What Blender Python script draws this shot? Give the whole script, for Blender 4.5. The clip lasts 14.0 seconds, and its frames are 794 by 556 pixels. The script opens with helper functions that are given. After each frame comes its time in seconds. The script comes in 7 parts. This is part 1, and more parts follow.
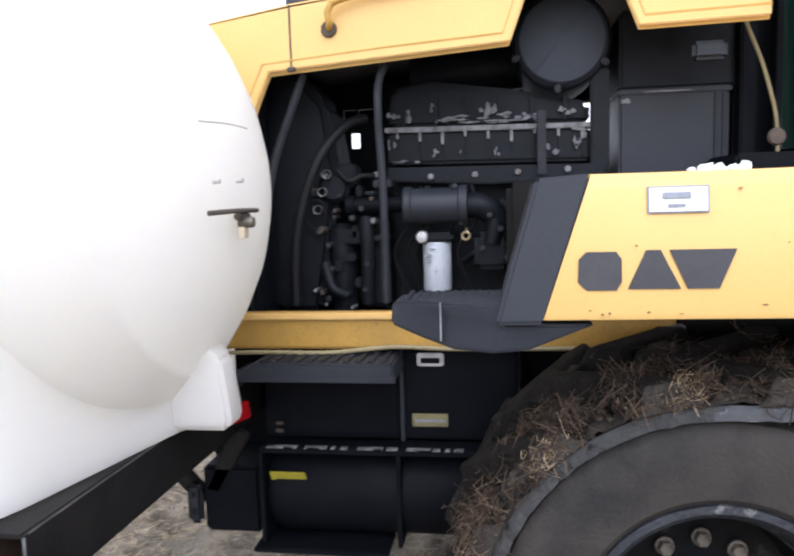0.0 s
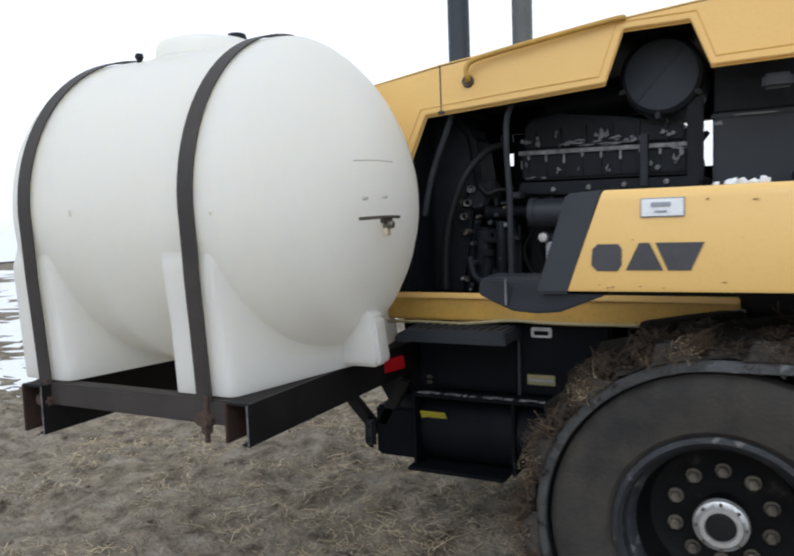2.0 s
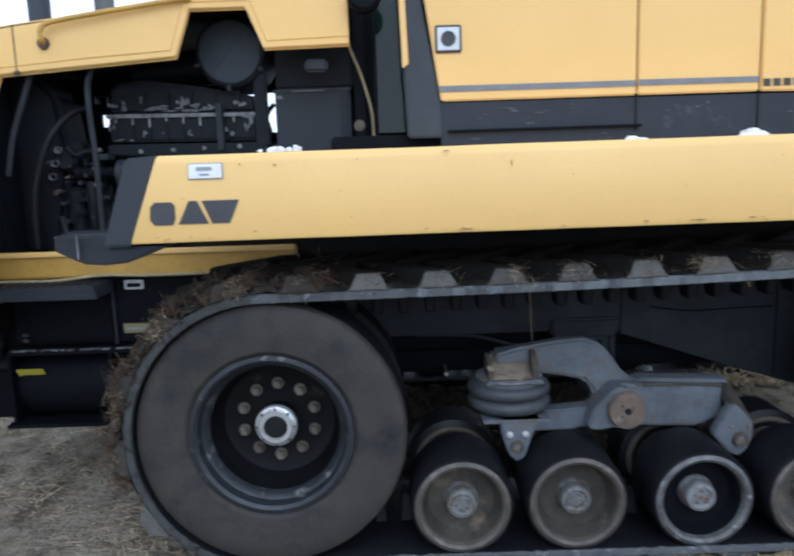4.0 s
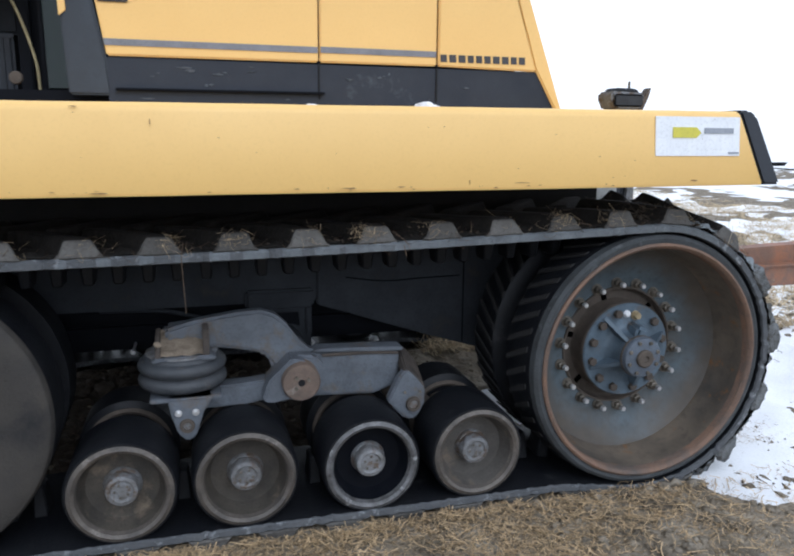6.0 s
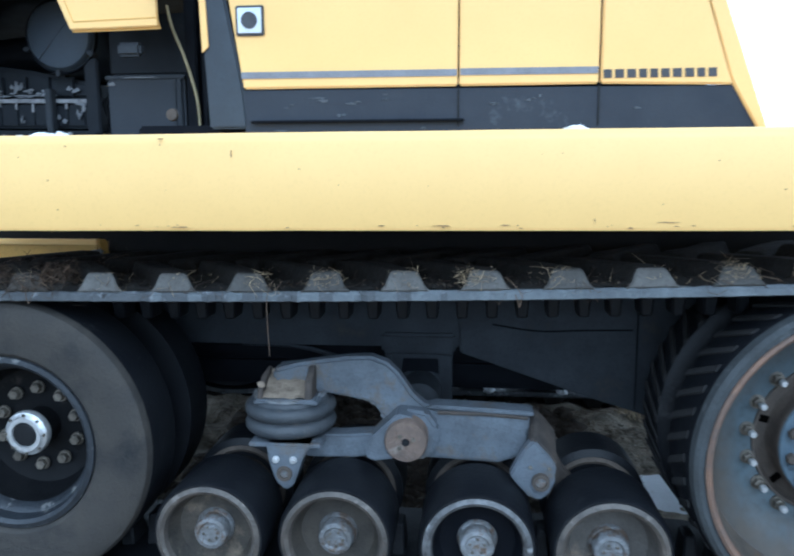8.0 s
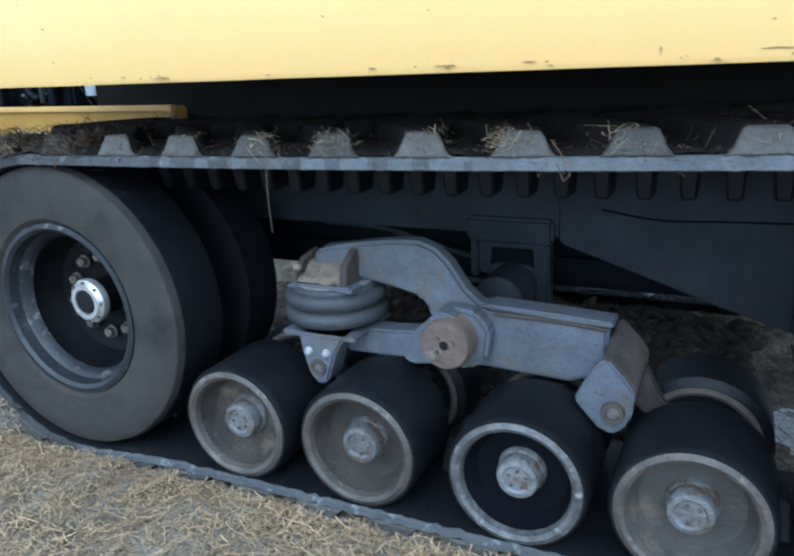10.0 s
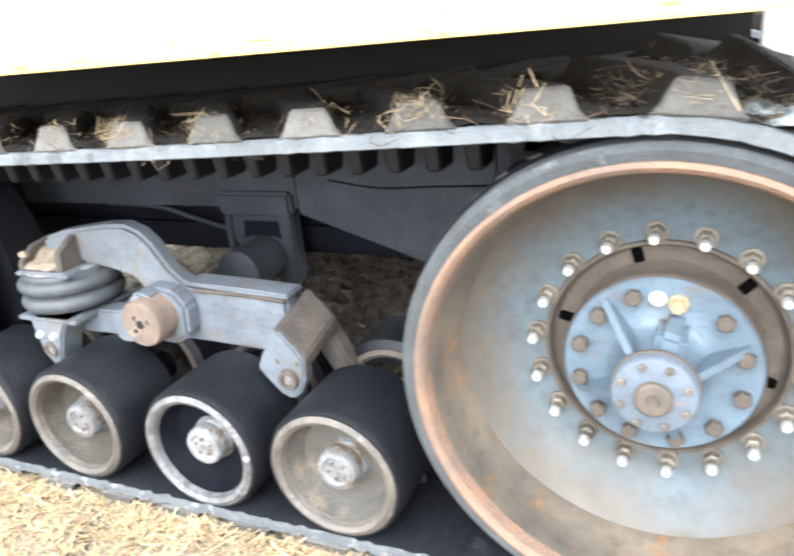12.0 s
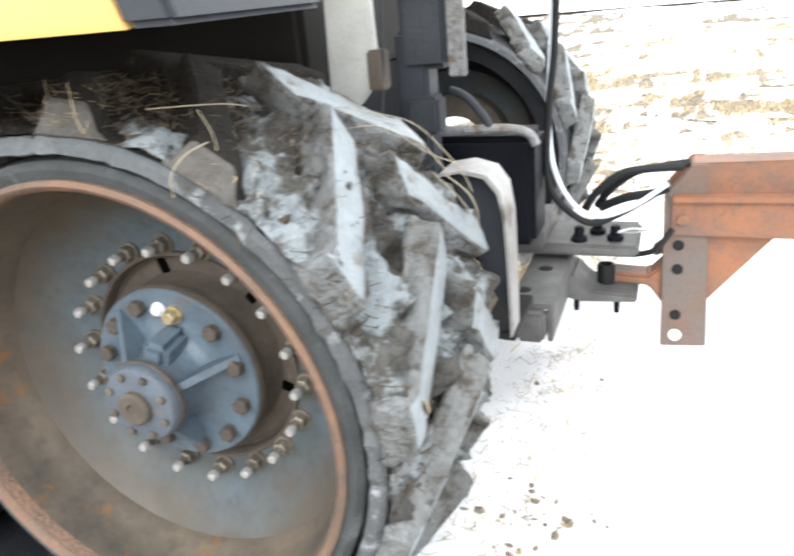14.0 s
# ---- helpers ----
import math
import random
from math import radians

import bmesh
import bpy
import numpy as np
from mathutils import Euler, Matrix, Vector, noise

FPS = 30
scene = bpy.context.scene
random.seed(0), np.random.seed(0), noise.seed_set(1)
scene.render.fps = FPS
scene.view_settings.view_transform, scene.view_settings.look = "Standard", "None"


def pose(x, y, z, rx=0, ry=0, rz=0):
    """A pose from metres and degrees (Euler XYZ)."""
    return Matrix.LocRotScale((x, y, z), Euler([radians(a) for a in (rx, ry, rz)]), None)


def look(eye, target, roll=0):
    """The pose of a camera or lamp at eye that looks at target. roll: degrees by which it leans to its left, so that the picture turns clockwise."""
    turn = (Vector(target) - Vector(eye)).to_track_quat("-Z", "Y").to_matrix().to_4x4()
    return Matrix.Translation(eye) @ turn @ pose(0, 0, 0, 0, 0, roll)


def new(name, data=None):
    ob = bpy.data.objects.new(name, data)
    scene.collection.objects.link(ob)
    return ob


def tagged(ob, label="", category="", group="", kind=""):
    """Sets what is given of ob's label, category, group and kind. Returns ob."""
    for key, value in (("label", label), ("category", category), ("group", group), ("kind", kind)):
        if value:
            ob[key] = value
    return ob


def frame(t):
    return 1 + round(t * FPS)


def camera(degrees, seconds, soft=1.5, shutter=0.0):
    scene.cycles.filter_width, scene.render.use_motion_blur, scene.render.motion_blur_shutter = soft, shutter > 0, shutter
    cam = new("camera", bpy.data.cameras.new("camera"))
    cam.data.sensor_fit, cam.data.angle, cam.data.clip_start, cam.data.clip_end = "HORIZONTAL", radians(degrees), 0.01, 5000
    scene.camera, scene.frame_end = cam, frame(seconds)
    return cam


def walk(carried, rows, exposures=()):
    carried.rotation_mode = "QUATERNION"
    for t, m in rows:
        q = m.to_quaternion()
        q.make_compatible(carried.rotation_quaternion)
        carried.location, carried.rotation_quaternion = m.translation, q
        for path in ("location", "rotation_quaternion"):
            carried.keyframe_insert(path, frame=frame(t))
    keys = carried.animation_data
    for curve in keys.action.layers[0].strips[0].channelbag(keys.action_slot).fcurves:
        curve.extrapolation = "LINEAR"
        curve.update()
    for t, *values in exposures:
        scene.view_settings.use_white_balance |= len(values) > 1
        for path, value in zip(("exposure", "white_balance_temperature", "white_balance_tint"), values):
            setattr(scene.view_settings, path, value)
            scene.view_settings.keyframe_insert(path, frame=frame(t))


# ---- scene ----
cam = camera(57.6, 14.0, 2.1, 0.35)
PATH = [
    (0, (-0.448, -1.525, 1.507), (-0.752, 0.441, 1.299), -1.7),
    (0.5, (-0.323, -1.67, 1.487), (-0.91, 0.23, 1.269), -2.3),
    (1, (-0.242, -1.86, 1.466), (-1.031, -0.034, 1.257), -2.8),
    (1.5, (-0.098, -2.051, 1.494), (-0.992, -0.272, 1.294), -3.0),
    (2, (0.11, -2.138, 1.496), (-0.796, -0.363, 1.329), -2.1),
    (2.5, (0.31, -2.165, 1.49), (-0.429, -0.313, 1.335), -1.3),
    (3, (0.391, -2.282, 1.499), (-0.059, -0.344, 1.298), -1.0),
    (3.5, (0.433, -2.366, 1.495), (0.196, -0.397, 1.243), -1.5),
    (4, (0.477, -2.442, 1.507), (0.472, -0.467, 1.189), -1.9),
    (4.2, (0.523, -2.468, 1.501), (0.612, -0.498, 1.171), -1.7),
    (6.3, (1.037, -2.368, 1.463), (1.576, -0.483, 1.068), 0.5),
    (6.5, (1.08, -2.309, 1.461), (1.567, -0.407, 1.082), 0.2),
    (7, (1.18, -2.232, 1.464), (1.421, -0.276, 1.122), -0.9),
    (7.5, (1.402, -2.204, 1.469), (1.381, -0.228, 1.156), -1.4),
    (8, (1.523, -2.118, 1.455), (1.325, -0.152, 1.15), -0.3),
    (8.2, (1.543, -2.058, 1.437), (1.233, -0.108, 1.122), 0.0),
    (10.3, (2.113, -1.469, 1.312), (1.286, 0.231, 0.661), -3.0),
    (10.5, (2.19, -1.411, 1.315), (1.398, 0.293, 0.63), -3.2),
    (11, (2.37, -1.315, 1.334), (1.599, 0.398, 0.649), -4.4),
    (11.5, (2.582, -1.301, 1.343), (1.721, 0.376, 0.675), -6.1),
    (12, (2.823, -1.254, 1.341), (2.011, 0.431, 0.632), -6.0),
    (12.5, (3.013, -1.155, 1.328), (2.355, 0.579, 0.578), -4.8),
    (13, (3.232, -1.077, 1.325), (2.556, 0.643, 0.559), -5.4),
    (13.5, (3.479, -0.991, 1.32), (2.697, 0.685, 0.559), -6.1),
    (14, (3.711, -0.918, 1.302), (3.012, 0.804, 0.563), -5.4),
]
EXPOSURES = [(0.0, 1.0, 5800, 16), (0.5, 0.74, 5700, 10), (1.5, 0.22, 5800, 8), (2.0, 0.08, 5850, 8), (2.5, -0.2, 5850, 7), (3.0, -0.08, 5850, 8), (4.0, 0.4, 5200, 8), (6.5, 0.3, 5600, 10), (7.0, 0.6, 5100, 4), (7.5, 0.85, 4750, 0), (8.2, 0.85, 4600, 1), (9.6, 0.9, 4650, 1), (10.3, 1.15, 4750, 2), (11.0, 2.1, 5100, 6), (11.5, 2.9, 5800, 8), (12.0, 2.95, 6050, 8), (12.5, 2.6, 6100, 8), (13.0, 2.2, 6200, 8), (14.0, 1.7, 6300, 8)]
walk(cam, [(t, look(eye, target, roll)) for t, eye, target, roll in PATH], EXPOSURES)

# ---- sky, sun ----
world = bpy.data.worlds.new("world")
scene.world = world
world.use_nodes = True
wn, wl = world.node_tree.nodes, world.node_tree.links
sky = wn.new("ShaderNodeTexSky")
sky.sky_type = "NISHITA"
sky.sun_disc = False
sky.sun_elevation, sky.sun_rotation = radians(42), radians(169)
sky.air_density, sky.dust_density, sky.ozone_density = 1.0, 1.5, 1.0
grey = wn.new("ShaderNodeHueSaturation")
grey.inputs["Saturation"].default_value = 0.10
wl.new(sky.outputs[0], grey.inputs["Color"])
veil = wn.new("ShaderNodeMix")
veil.data_type = "RGBA"
veil.inputs[0].default_value = 0.65
veil.inputs[7].default_value = (8.6, 8.55, 8.5, 1)
wl.new(grey.outputs[0], veil.inputs[6])
wl.new(veil.outputs[2], wn["Background"].inputs["Color"])
wn["Background"].inputs["Strength"].default_value = 0.15
sun = new("sun", bpy.data.lights.new("sun", "SUN"))
sun.data.energy, sun.data.angle, sun.data.color = 0.55, radians(40), (1.0, 0.98, 0.95)
sun.matrix_world = look((2, -10, 9), (0, 0, 0))


# ---- materials ----
def mat(name, c1, c2=None, scale=12.0, rough=0.6, metal=0.0, bump=0.15, stain=None, stain_scale=3.0, stain_at=0.6, fine=90.0, spec=0.5, vary=0.0, fleck=0.7, island=False, soft=0.08):
    """Two-tone surface with fine grain, an optional stain colour in patches, and relief."""
    m = bpy.data.materials.new(name)
    m.use_nodes = True
    n, l = m.node_tree.nodes, m.node_tree.links
    b = n["Principled BSDF"]
    co = n.new("ShaderNodeTexCoord").outputs["Object"]

    def noise_at(s, detail=5.0, rough_=0.6):
        t = n.new("ShaderNodeTexNoise")
        t.inputs["Scale"].default_value, t.inputs["Detail"].default_value, t.inputs["Roughness"].default_value = s, detail, rough_
        l.new(co, t.inputs["Vector"])
        return t.outputs["Fac"]

    def ramp(fac, lo, hi):
        r = n.new("ShaderNodeMapRange")
        r.inputs["From Min"].default_value, r.inputs["From Max"].default_value = lo, hi
        l.new(fac, r.inputs["Value"])
        return r.outputs["Result"]

    def mix(fac, a, b_):
        x = n.new("ShaderNodeMix")
        x.data_type = "RGBA"
        l.new(fac, x.inputs["Factor"])
        for key, v in (("A", a), ("B", b_)):
            sock = [s for s in x.inputs if s.name == key and s.type == "RGBA"][0]
            if isinstance(v, tuple):
                sock.default_value = (*v, 1)
            else:
                l.new(v, sock)
        return [s for s in x.outputs if s.type == "RGBA"][0]

    c2 = c2 or tuple(v * 0.75 for v in c1)
    big, small = noise_at(scale), noise_at(fine, 3.0)
    col = mix(ramp(big, 0.3, 0.7), c1, c2)
    col = mix(ramp(small, 0.5, 1.0), col, tuple(v * fleck for v in c2))
    if stain:
        where = ramp(noise_at(stain_scale, 8.0, 0.7), stain_at, stain_at + soft)
        col = mix(where, col, stain)
    if vary:
        info = n.new("ShaderNodeObjectInfo").outputs["Random"]
        if island:
            info = n.new("ShaderNodeNewGeometry").outputs["Random Per Island"]
        hsv = n.new("ShaderNodeHueSaturation")
        v = n.new("ShaderNodeMapRange")
        v.inputs["To Min"].default_value, v.inputs["To Max"].default_value = 1 - vary, 1 + vary
        l.new(info, v.inputs["Value"])
        l.new(v.outputs["Result"], hsv.inputs["Value"])
        l.new(col, hsv.inputs["Color"])
        col = hsv.outputs["Color"]
    l.new(col, b.inputs["Base Color"])
    rr = n.new("ShaderNodeMapRange")
    rr.inputs["To Min"].default_value, rr.inputs["To Max"].default_value = max(rough - 0.12, 0.02), min(rough + 0.15, 1)
    l.new(big, rr.inputs["Value"])
    l.new(rr.outputs["Result"], b.inputs["Roughness"])
    b.inputs["Metallic"].default_value = metal
    b.inputs["Specular IOR Level"].default_value = spec
    if bump:
        bp = n.new("ShaderNodeBump")
        bp.inputs["Strength"].default_value, bp.inputs["Distance"].default_value = bump, 0.01
        add = n.new("ShaderNodeMath")
        l.new(big, add.inputs[0])
        l.new(small, add.inputs[1])
        l.new(add.outputs[0], bp.inputs["Height"])
        l.new(bp.outputs[0], b.inputs["Normal"])
    return m


YELLOW = mat("yellow_paint", (0.77, 0.500, 0.168), (0.73, 0.468, 0.155), 3, 0.40, 0, 0.015, (0.63, 0.395, 0.15), 9, 0.70, fleck=0.94, soft=0.18)
CHIP = mat("rubbed_rust_chip", (0.30, 0.165, 0.065), (0.16, 0.095, 0.05), 60, 0.7, 0, 0.1)
YELLOW_RAIL = mat("dull_yellow_paint", (0.52, 0.30, 0.05), (0.40, 0.24, 0.05), 8, 0.5, 0, 0.05, (0.2, 0.12, 0.05), 6, 0.62)
BLACK = mat("black_paint", (0.0042, 0.0050, 0.0076), (0.0075, 0.0083, 0.011), 8, 0.5, 0, 0.08, (0.024, 0.023, 0.022), 7, 0.70, spec=0.07)
ENGINE = mat("oily_black_iron", (0.0058, 0.0074, 0.0105), (0.0120, 0.0140, 0.0180), 14, 0.48, 0, 0.12, (0.024, 0.023, 0.023), 16, 0.66, spec=0.17)
PEELED = mat("peeled_grey_paint", (0.30, 0.30, 0.31), (0.08, 0.08, 0.085), 30, 0.6, 0, 0.3)
CHARCOAL = mat("charcoal_paint", (0.022, 0.026, 0.034), (0.032, 0.035, 0.042), 6, 0.5, 0, 0.06, (0.085, 0.087, 0.09), 16, 0.68, spec=0.3)
DECAL = mat("dark_decal", (0.045, 0.045, 0.05), None, 10, 0.5, 0, 0.0)
STRIPE = mat("grey_stripe", (0.20, 0.205, 0.23), None, 10, 0.5, 0, 0.0)
WHITE = mat("white_sticker", (0.78, 0.79, 0.80), (0.70, 0.71, 0.73), 20, 0.4, 0, 0.0)
GREYPRINT = mat("grey_print", (0.30, 0.32, 0.36), None, 20, 0.5, 0, 0.0)
LEMON = mat("lemon_sticker", (0.62, 0.55, 0.05), (0.5, 0.45, 0.06), 20, 0.5, 0, 0.0)
POLY = mat("cream_polyethylene", (0.93, 0.915, 0.86), (0.91, 0.89, 0.825), 2.5, 0.38, 0, 0.04, (0.84, 0.785, 0.64), 2.0, 0.66, fine=25, fleck=0.98)
STRAP = mat("rusty_steel_strap", (0.034, 0.030, 0.030), (0.058, 0.049, 0.044), 9, 0.6, 0.3, 0.1)
FRAME = mat("dark_frame_steel", (0.008, 0.008, 0.009), (0.020, 0.018, 0.017), 7, 0.6, 0.2, 0.15, (0.045, 0.030, 0.024), 5, 0.68, spec=0.25)
RED = mat("red_reflector", (0.36, 0.004, 0.007), (0.28, 0.004, 0.006), 20, 0.45, 0, 0.0, spec=0.15)
RUBBER = mat("dusty_rubber", (0.020, 0.020, 0.021), (0.034, 0.032, 0.031), 5, 0.8, 0, 0.15, (0.060, 0.056, 0.052), 4, 0.62, spec=0.25)
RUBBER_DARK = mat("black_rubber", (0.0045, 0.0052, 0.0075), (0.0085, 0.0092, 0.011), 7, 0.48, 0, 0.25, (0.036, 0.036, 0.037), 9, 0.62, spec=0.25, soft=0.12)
BELT = mat("belt_rubber", (0.072, 0.077, 0.084), (0.110, 0.114, 0.119), 9, 0.85, 0, 0.6, (0.25, 0.265, 0.28), 17, 0.55, spec=0.25, soft=0.10)
BELTFROST = mat("frosted_belt_rubber", (0.142, 0.155, 0.166), (0.098, 0.106, 0.113), 6, 0.8, 0, 0.5, (0.19, 0.206, 0.218), 9, 0.52, spec=0.3, soft=0.16)
BELTMUD = mat("mud_smeared_belt", (0.046, 0.047, 0.048), (0.075, 0.076, 0.075), 12, 0.9, 0, 0.8, (0.016, 0.015, 0.014), 18, 0.56, spec=0.2, soft=0.06)
LUGM = mat("muddy_lug_rubber", (0.125, 0.121, 0.114), (0.062, 0.057, 0.051), 13, 0.9, 0, 0.6, (0.038, 0.032, 0.026), 12, 0.56, vary=0.25, spec=0.2)
BLUEGREY = mat("blue_grey_iron", (0.102, 0.141, 0.180), (0.067, 0.090, 0.113), 8, 0.48, 0.1, 0.25, (0.098, 0.078, 0.062), 12, 0.58, soft=0.12)
COVER = mat("rusting_blue_grey_iron", (0.110, 0.135, 0.170), (0.078, 0.090, 0.110), 9, 0.5, 0.1, 0.25, (0.185, 0.108, 0.062), 13, 0.60, soft=0.10)
ARM = mat("dusty_blue_grey_arm", (0.134, 0.150, 0.174), (0.078, 0.085, 0.096), 8, 0.55, 0.1, 0.35, (0.112, 0.094, 0.076), 9, 0.54, spec=0.4, soft=0.12)
DUSTDIRT = mat("dry_tan_dirt", (0.24, 0.195, 0.145), (0.15, 0.12, 0.09), 25, 0.95, 0, 0.5, (0.32, 0.265, 0.20), 20, 0.60, spec=0.2)
BOSSRUST = mat("pale_pinkish_rust", (0.165, 0.118, 0.090), (0.095, 0.073, 0.060), 13, 0.7, 0, 0.5, (0.205, 0.172, 0.145), 11, 0.58, spec=0.35)
DIRTARM = mat("mud_browned_steel", (0.085, 0.070, 0.058), (0.050, 0.044, 0.040), 14, 0.85, 0, 0.4, (0.14, 0.115, 0.085), 18, 0.62, spec=0.2)
DISC = mat("worn_wheel_disc", (0.098, 0.126, 0.146), (0.064, 0.077, 0.085), 5, 0.50, 0.15, 0.10, (0.088, 0.076, 0.063), 2.6, 0.47, fine=40, soft=0.26, spec=0.35)
RUSTRIM = mat("rusty_rim_edge", (0.20, 0.112, 0.068), (0.125, 0.086, 0.065), 12, 0.7, 0.0, 0.5, (0.078, 0.066, 0.058), 3.2, 0.49, soft=0.16)
TYRE = mat("scuffed_wheel_rubber", (0.034, 0.0315, 0.029), (0.052, 0.0465, 0.040), 9, 0.75, 0, 0.35, (0.0175, 0.0175, 0.0185), 5, 0.47, spec=0.3, soft=0.22)
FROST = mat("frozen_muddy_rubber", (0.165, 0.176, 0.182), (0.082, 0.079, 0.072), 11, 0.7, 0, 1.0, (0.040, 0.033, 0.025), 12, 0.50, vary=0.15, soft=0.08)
# smooth bar tops, base colour lightened to hold the sky's reflection
SHEEN = mat("sky_sheen_lug_rubber", (0.225, 0.258, 0.280), (0.150, 0.170, 0.182), 9, 0.40, 0, 0.35, (0.085, 0.078, 0.066), 11, 0.56, spec=0.5, soft=0.08)
FROZEN = mat("frozen_mud", (0.092, 0.090, 0.084), (0.024, 0.021, 0.017), 26, 0.9, 0, 1.0, (0.215, 0.240, 0.255), 8, 0.48, spec=0.3)
CAKED = mat("mud_caked_rubber", (0.070, 0.062, 0.053), (0.035, 0.030, 0.026), 12, 0.9, 0, 0.6, (0.12, 0.105, 0.085), 14, 0.60, vary=0.2, spec=0.2)
FRONTMUD = mat("brown_front_mud", (0.046, 0.040, 0.033), (0.018, 0.016, 0.014), 18, 0.95, 0, 0.9, (0.090, 0.080, 0.066), 12, 0.55, spec=0.2)
DARKMUD_SHADE = mat("dark_mud_and_shade", (0.019, 0.0165, 0.014), (0.010, 0.009, 0.008), 20, 0.95, 0, 0.8, (0.052, 0.042, 0.031), 22, 0.62, spec=0.2)
SCALE = mat("orange_rust_scale", (0.085, 0.050, 0.034), (0.040, 0.029, 0.025), 18, 0.85, 0, 0.5, (0.22, 0.095, 0.040), 16, 0.60)
BROWNSTEEL = mat("brown_rusted_steel", (0.065, 0.040, 0.030), (0.034, 0.024, 0.021), 9, 0.8, 0, 0.3, (0.105, 0.062, 0.042), 7, 0.58, spec=0.2)
RUST = mat("brown_rust", (0.104, 0.084, 0.067), (0.062, 0.052, 0.044), 12, 0.8, 0.0, 0.3, (0.14, 0.115, 0.095), 14, 0.64, spec=0.3)
ORANGE = mat("faded_orange_steel", (0.27, 0.105, 0.047), (0.150, 0.085, 0.058), 6, 0.6, 0.0, 0.25, (0.098, 0.080, 0.070), 5, 0.49, soft=0.16)
HITCH = mat("bare_grey_hitch_steel", (0.115, 0.115, 0.112), (0.062, 0.060, 0.058), 9, 0.6, 0.1, 0.25, (0.085, 0.068, 0.054), 8, 0.56)
STEEL = mat("bright_steel", (0.66, 0.67, 0.68), (0.46, 0.45, 0.44), 24, 0.32, 0.6, 0.25, (0.22, 0.17, 0.13), 18, 0.66)
BOLT = mat("grimy_bolt_steel", (0.20, 0.178, 0.145), (0.095, 0.082, 0.065), 40, 0.45, 0.4, 0.2, vary=0.3)
GOLD = mat("brass_plug", (0.46, 0.37, 0.22), None, 30, 0.35, 0.5, 0.1)
ROLLFACE = mat("worn_roller_face", (0.062, 0.053, 0.042), (0.024, 0.022, 0.019), 9, 0.6, 0.1, 0.4, (0.140, 0.110, 0.078), 7, 0.56, spec=0.4, vary=0.4, soft=0.14)
CHASSIS = mat("grey_chassis_plate", (0.040, 0.044, 0.051), (0.022, 0.0245, 0.029), 6, 0.6, 0.1, 0.2, (0.046, 0.042, 0.037), 6, 0.58, spec=0.22, soft=0.14)
SLOT = mat("deep_black_slot", (0.0015, 0.0014, 0.0013), None, 20, 0.9, 0, 0.0, spec=0.03)
HOSE = mat("rubber_hose", (0.009, 0.0095, 0.011), None, 20, 0.6, 0, 0.05, spec=0.25)
CABLE = mat("ochre_cable", (0.36, 0.30, 0.16), None, 20, 0.6, 0, 0.0)
FILTER = mat("white_filter_can", (0.62, 0.66, 0.72), (0.56, 0.60, 0.66), 15, 0.35, 0, 0.0)
PALE = mat("pale_stubble", (0.60, 0.49, 0.33), (0.44, 0.35, 0.22), 5, 0.9, 0, 0.0, vary=0.35, island=True)
GOLDEN = mat("golden_straw", (0.50, 0.365, 0.205), (0.33, 0.235, 0.13), 5, 0.9, 0, 0.0, vary=0.5, island=True)
STRAW = mat("dry_straw", (0.43, 0.335, 0.205), (0.27, 0.205, 0.125), 6, 0.9, 0, 0.0, vary=0.6, island=True)
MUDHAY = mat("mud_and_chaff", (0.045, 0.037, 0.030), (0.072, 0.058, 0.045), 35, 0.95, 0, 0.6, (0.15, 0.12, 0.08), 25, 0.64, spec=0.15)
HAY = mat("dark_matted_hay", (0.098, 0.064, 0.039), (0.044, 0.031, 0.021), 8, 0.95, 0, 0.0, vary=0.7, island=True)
BARREL = mat("rust_stained_barrel", (0.158, 0.126, 0.094), (0.046, 0.042, 0.037), 3.6, 0.42, 0.0, 0.15, (0.165, 0.082, 0.034), 10, 0.58, fine=30, soft=0.07)
CAP = mat("mottled_hub_cap", (0.24, 0.25, 0.265), (0.13, 0.125, 0.118), 24, 0.5, 0.3, 0.6, (0.115, 0.085, 0.062), 20, 0.52, vary=0.2)
RING = mat("worn_bright_ring", (0.165, 0.165, 0.168), (0.055, 0.054, 0.054), 20, 0.45, 0.3, 0.5, (0.33, 0.335, 0.34), 16, 0.60)
CHIPRING = mat("chipped_brown_ring", (0.098, 0.084, 0.070), (0.045, 0.040, 0.036), 12, 0.5, 0.15, 0.5, (0.175, 0.155, 0.135), 14, 0.58, vary=0.2, soft=0.10)
WORN = mat("worn_blue_black_rim", (0.032, 0.036, 0.043), (0.013, 0.015, 0.019), 7, 0.40, 0.2, 0.3, (0.135, 0.135, 0.132), 10, 0.58, soft=0.05)
BOWL = mat("black_wheel_bowl", (0.0035, 0.0038, 0.0048), (0.007, 0.0072, 0.008), 7, 0.5, 0, 0.2, (0.062, 0.052, 0.042), 6, 0.60, spec=0.15, soft=0.16)
PIPE = mat("grey_breather_pipe", (0.10, 0.11, 0.125), (0.065, 0.070, 0.080), 6, 0.5, 0.1, 0.05)
LIDBLUE = mat("blue_black_lid", (0.032, 0.041, 0.055), (0.040, 0.049, 0.064), 5, 0.5, 0, 0.05, (0.05, 0.052, 0.055), 18, 0.68, spec=0.3)
FAINT = mat("faint_tan_scuff", (0.74, 0.70, 0.60), (0.66, 0.60, 0.48), 30, 0.6, 0, 0.0)
MARK = mat("faint_grey_mark", (0.50, 0.48, 0.43), (0.38, 0.36, 0.32), 30, 0.6, 0, 0.0)
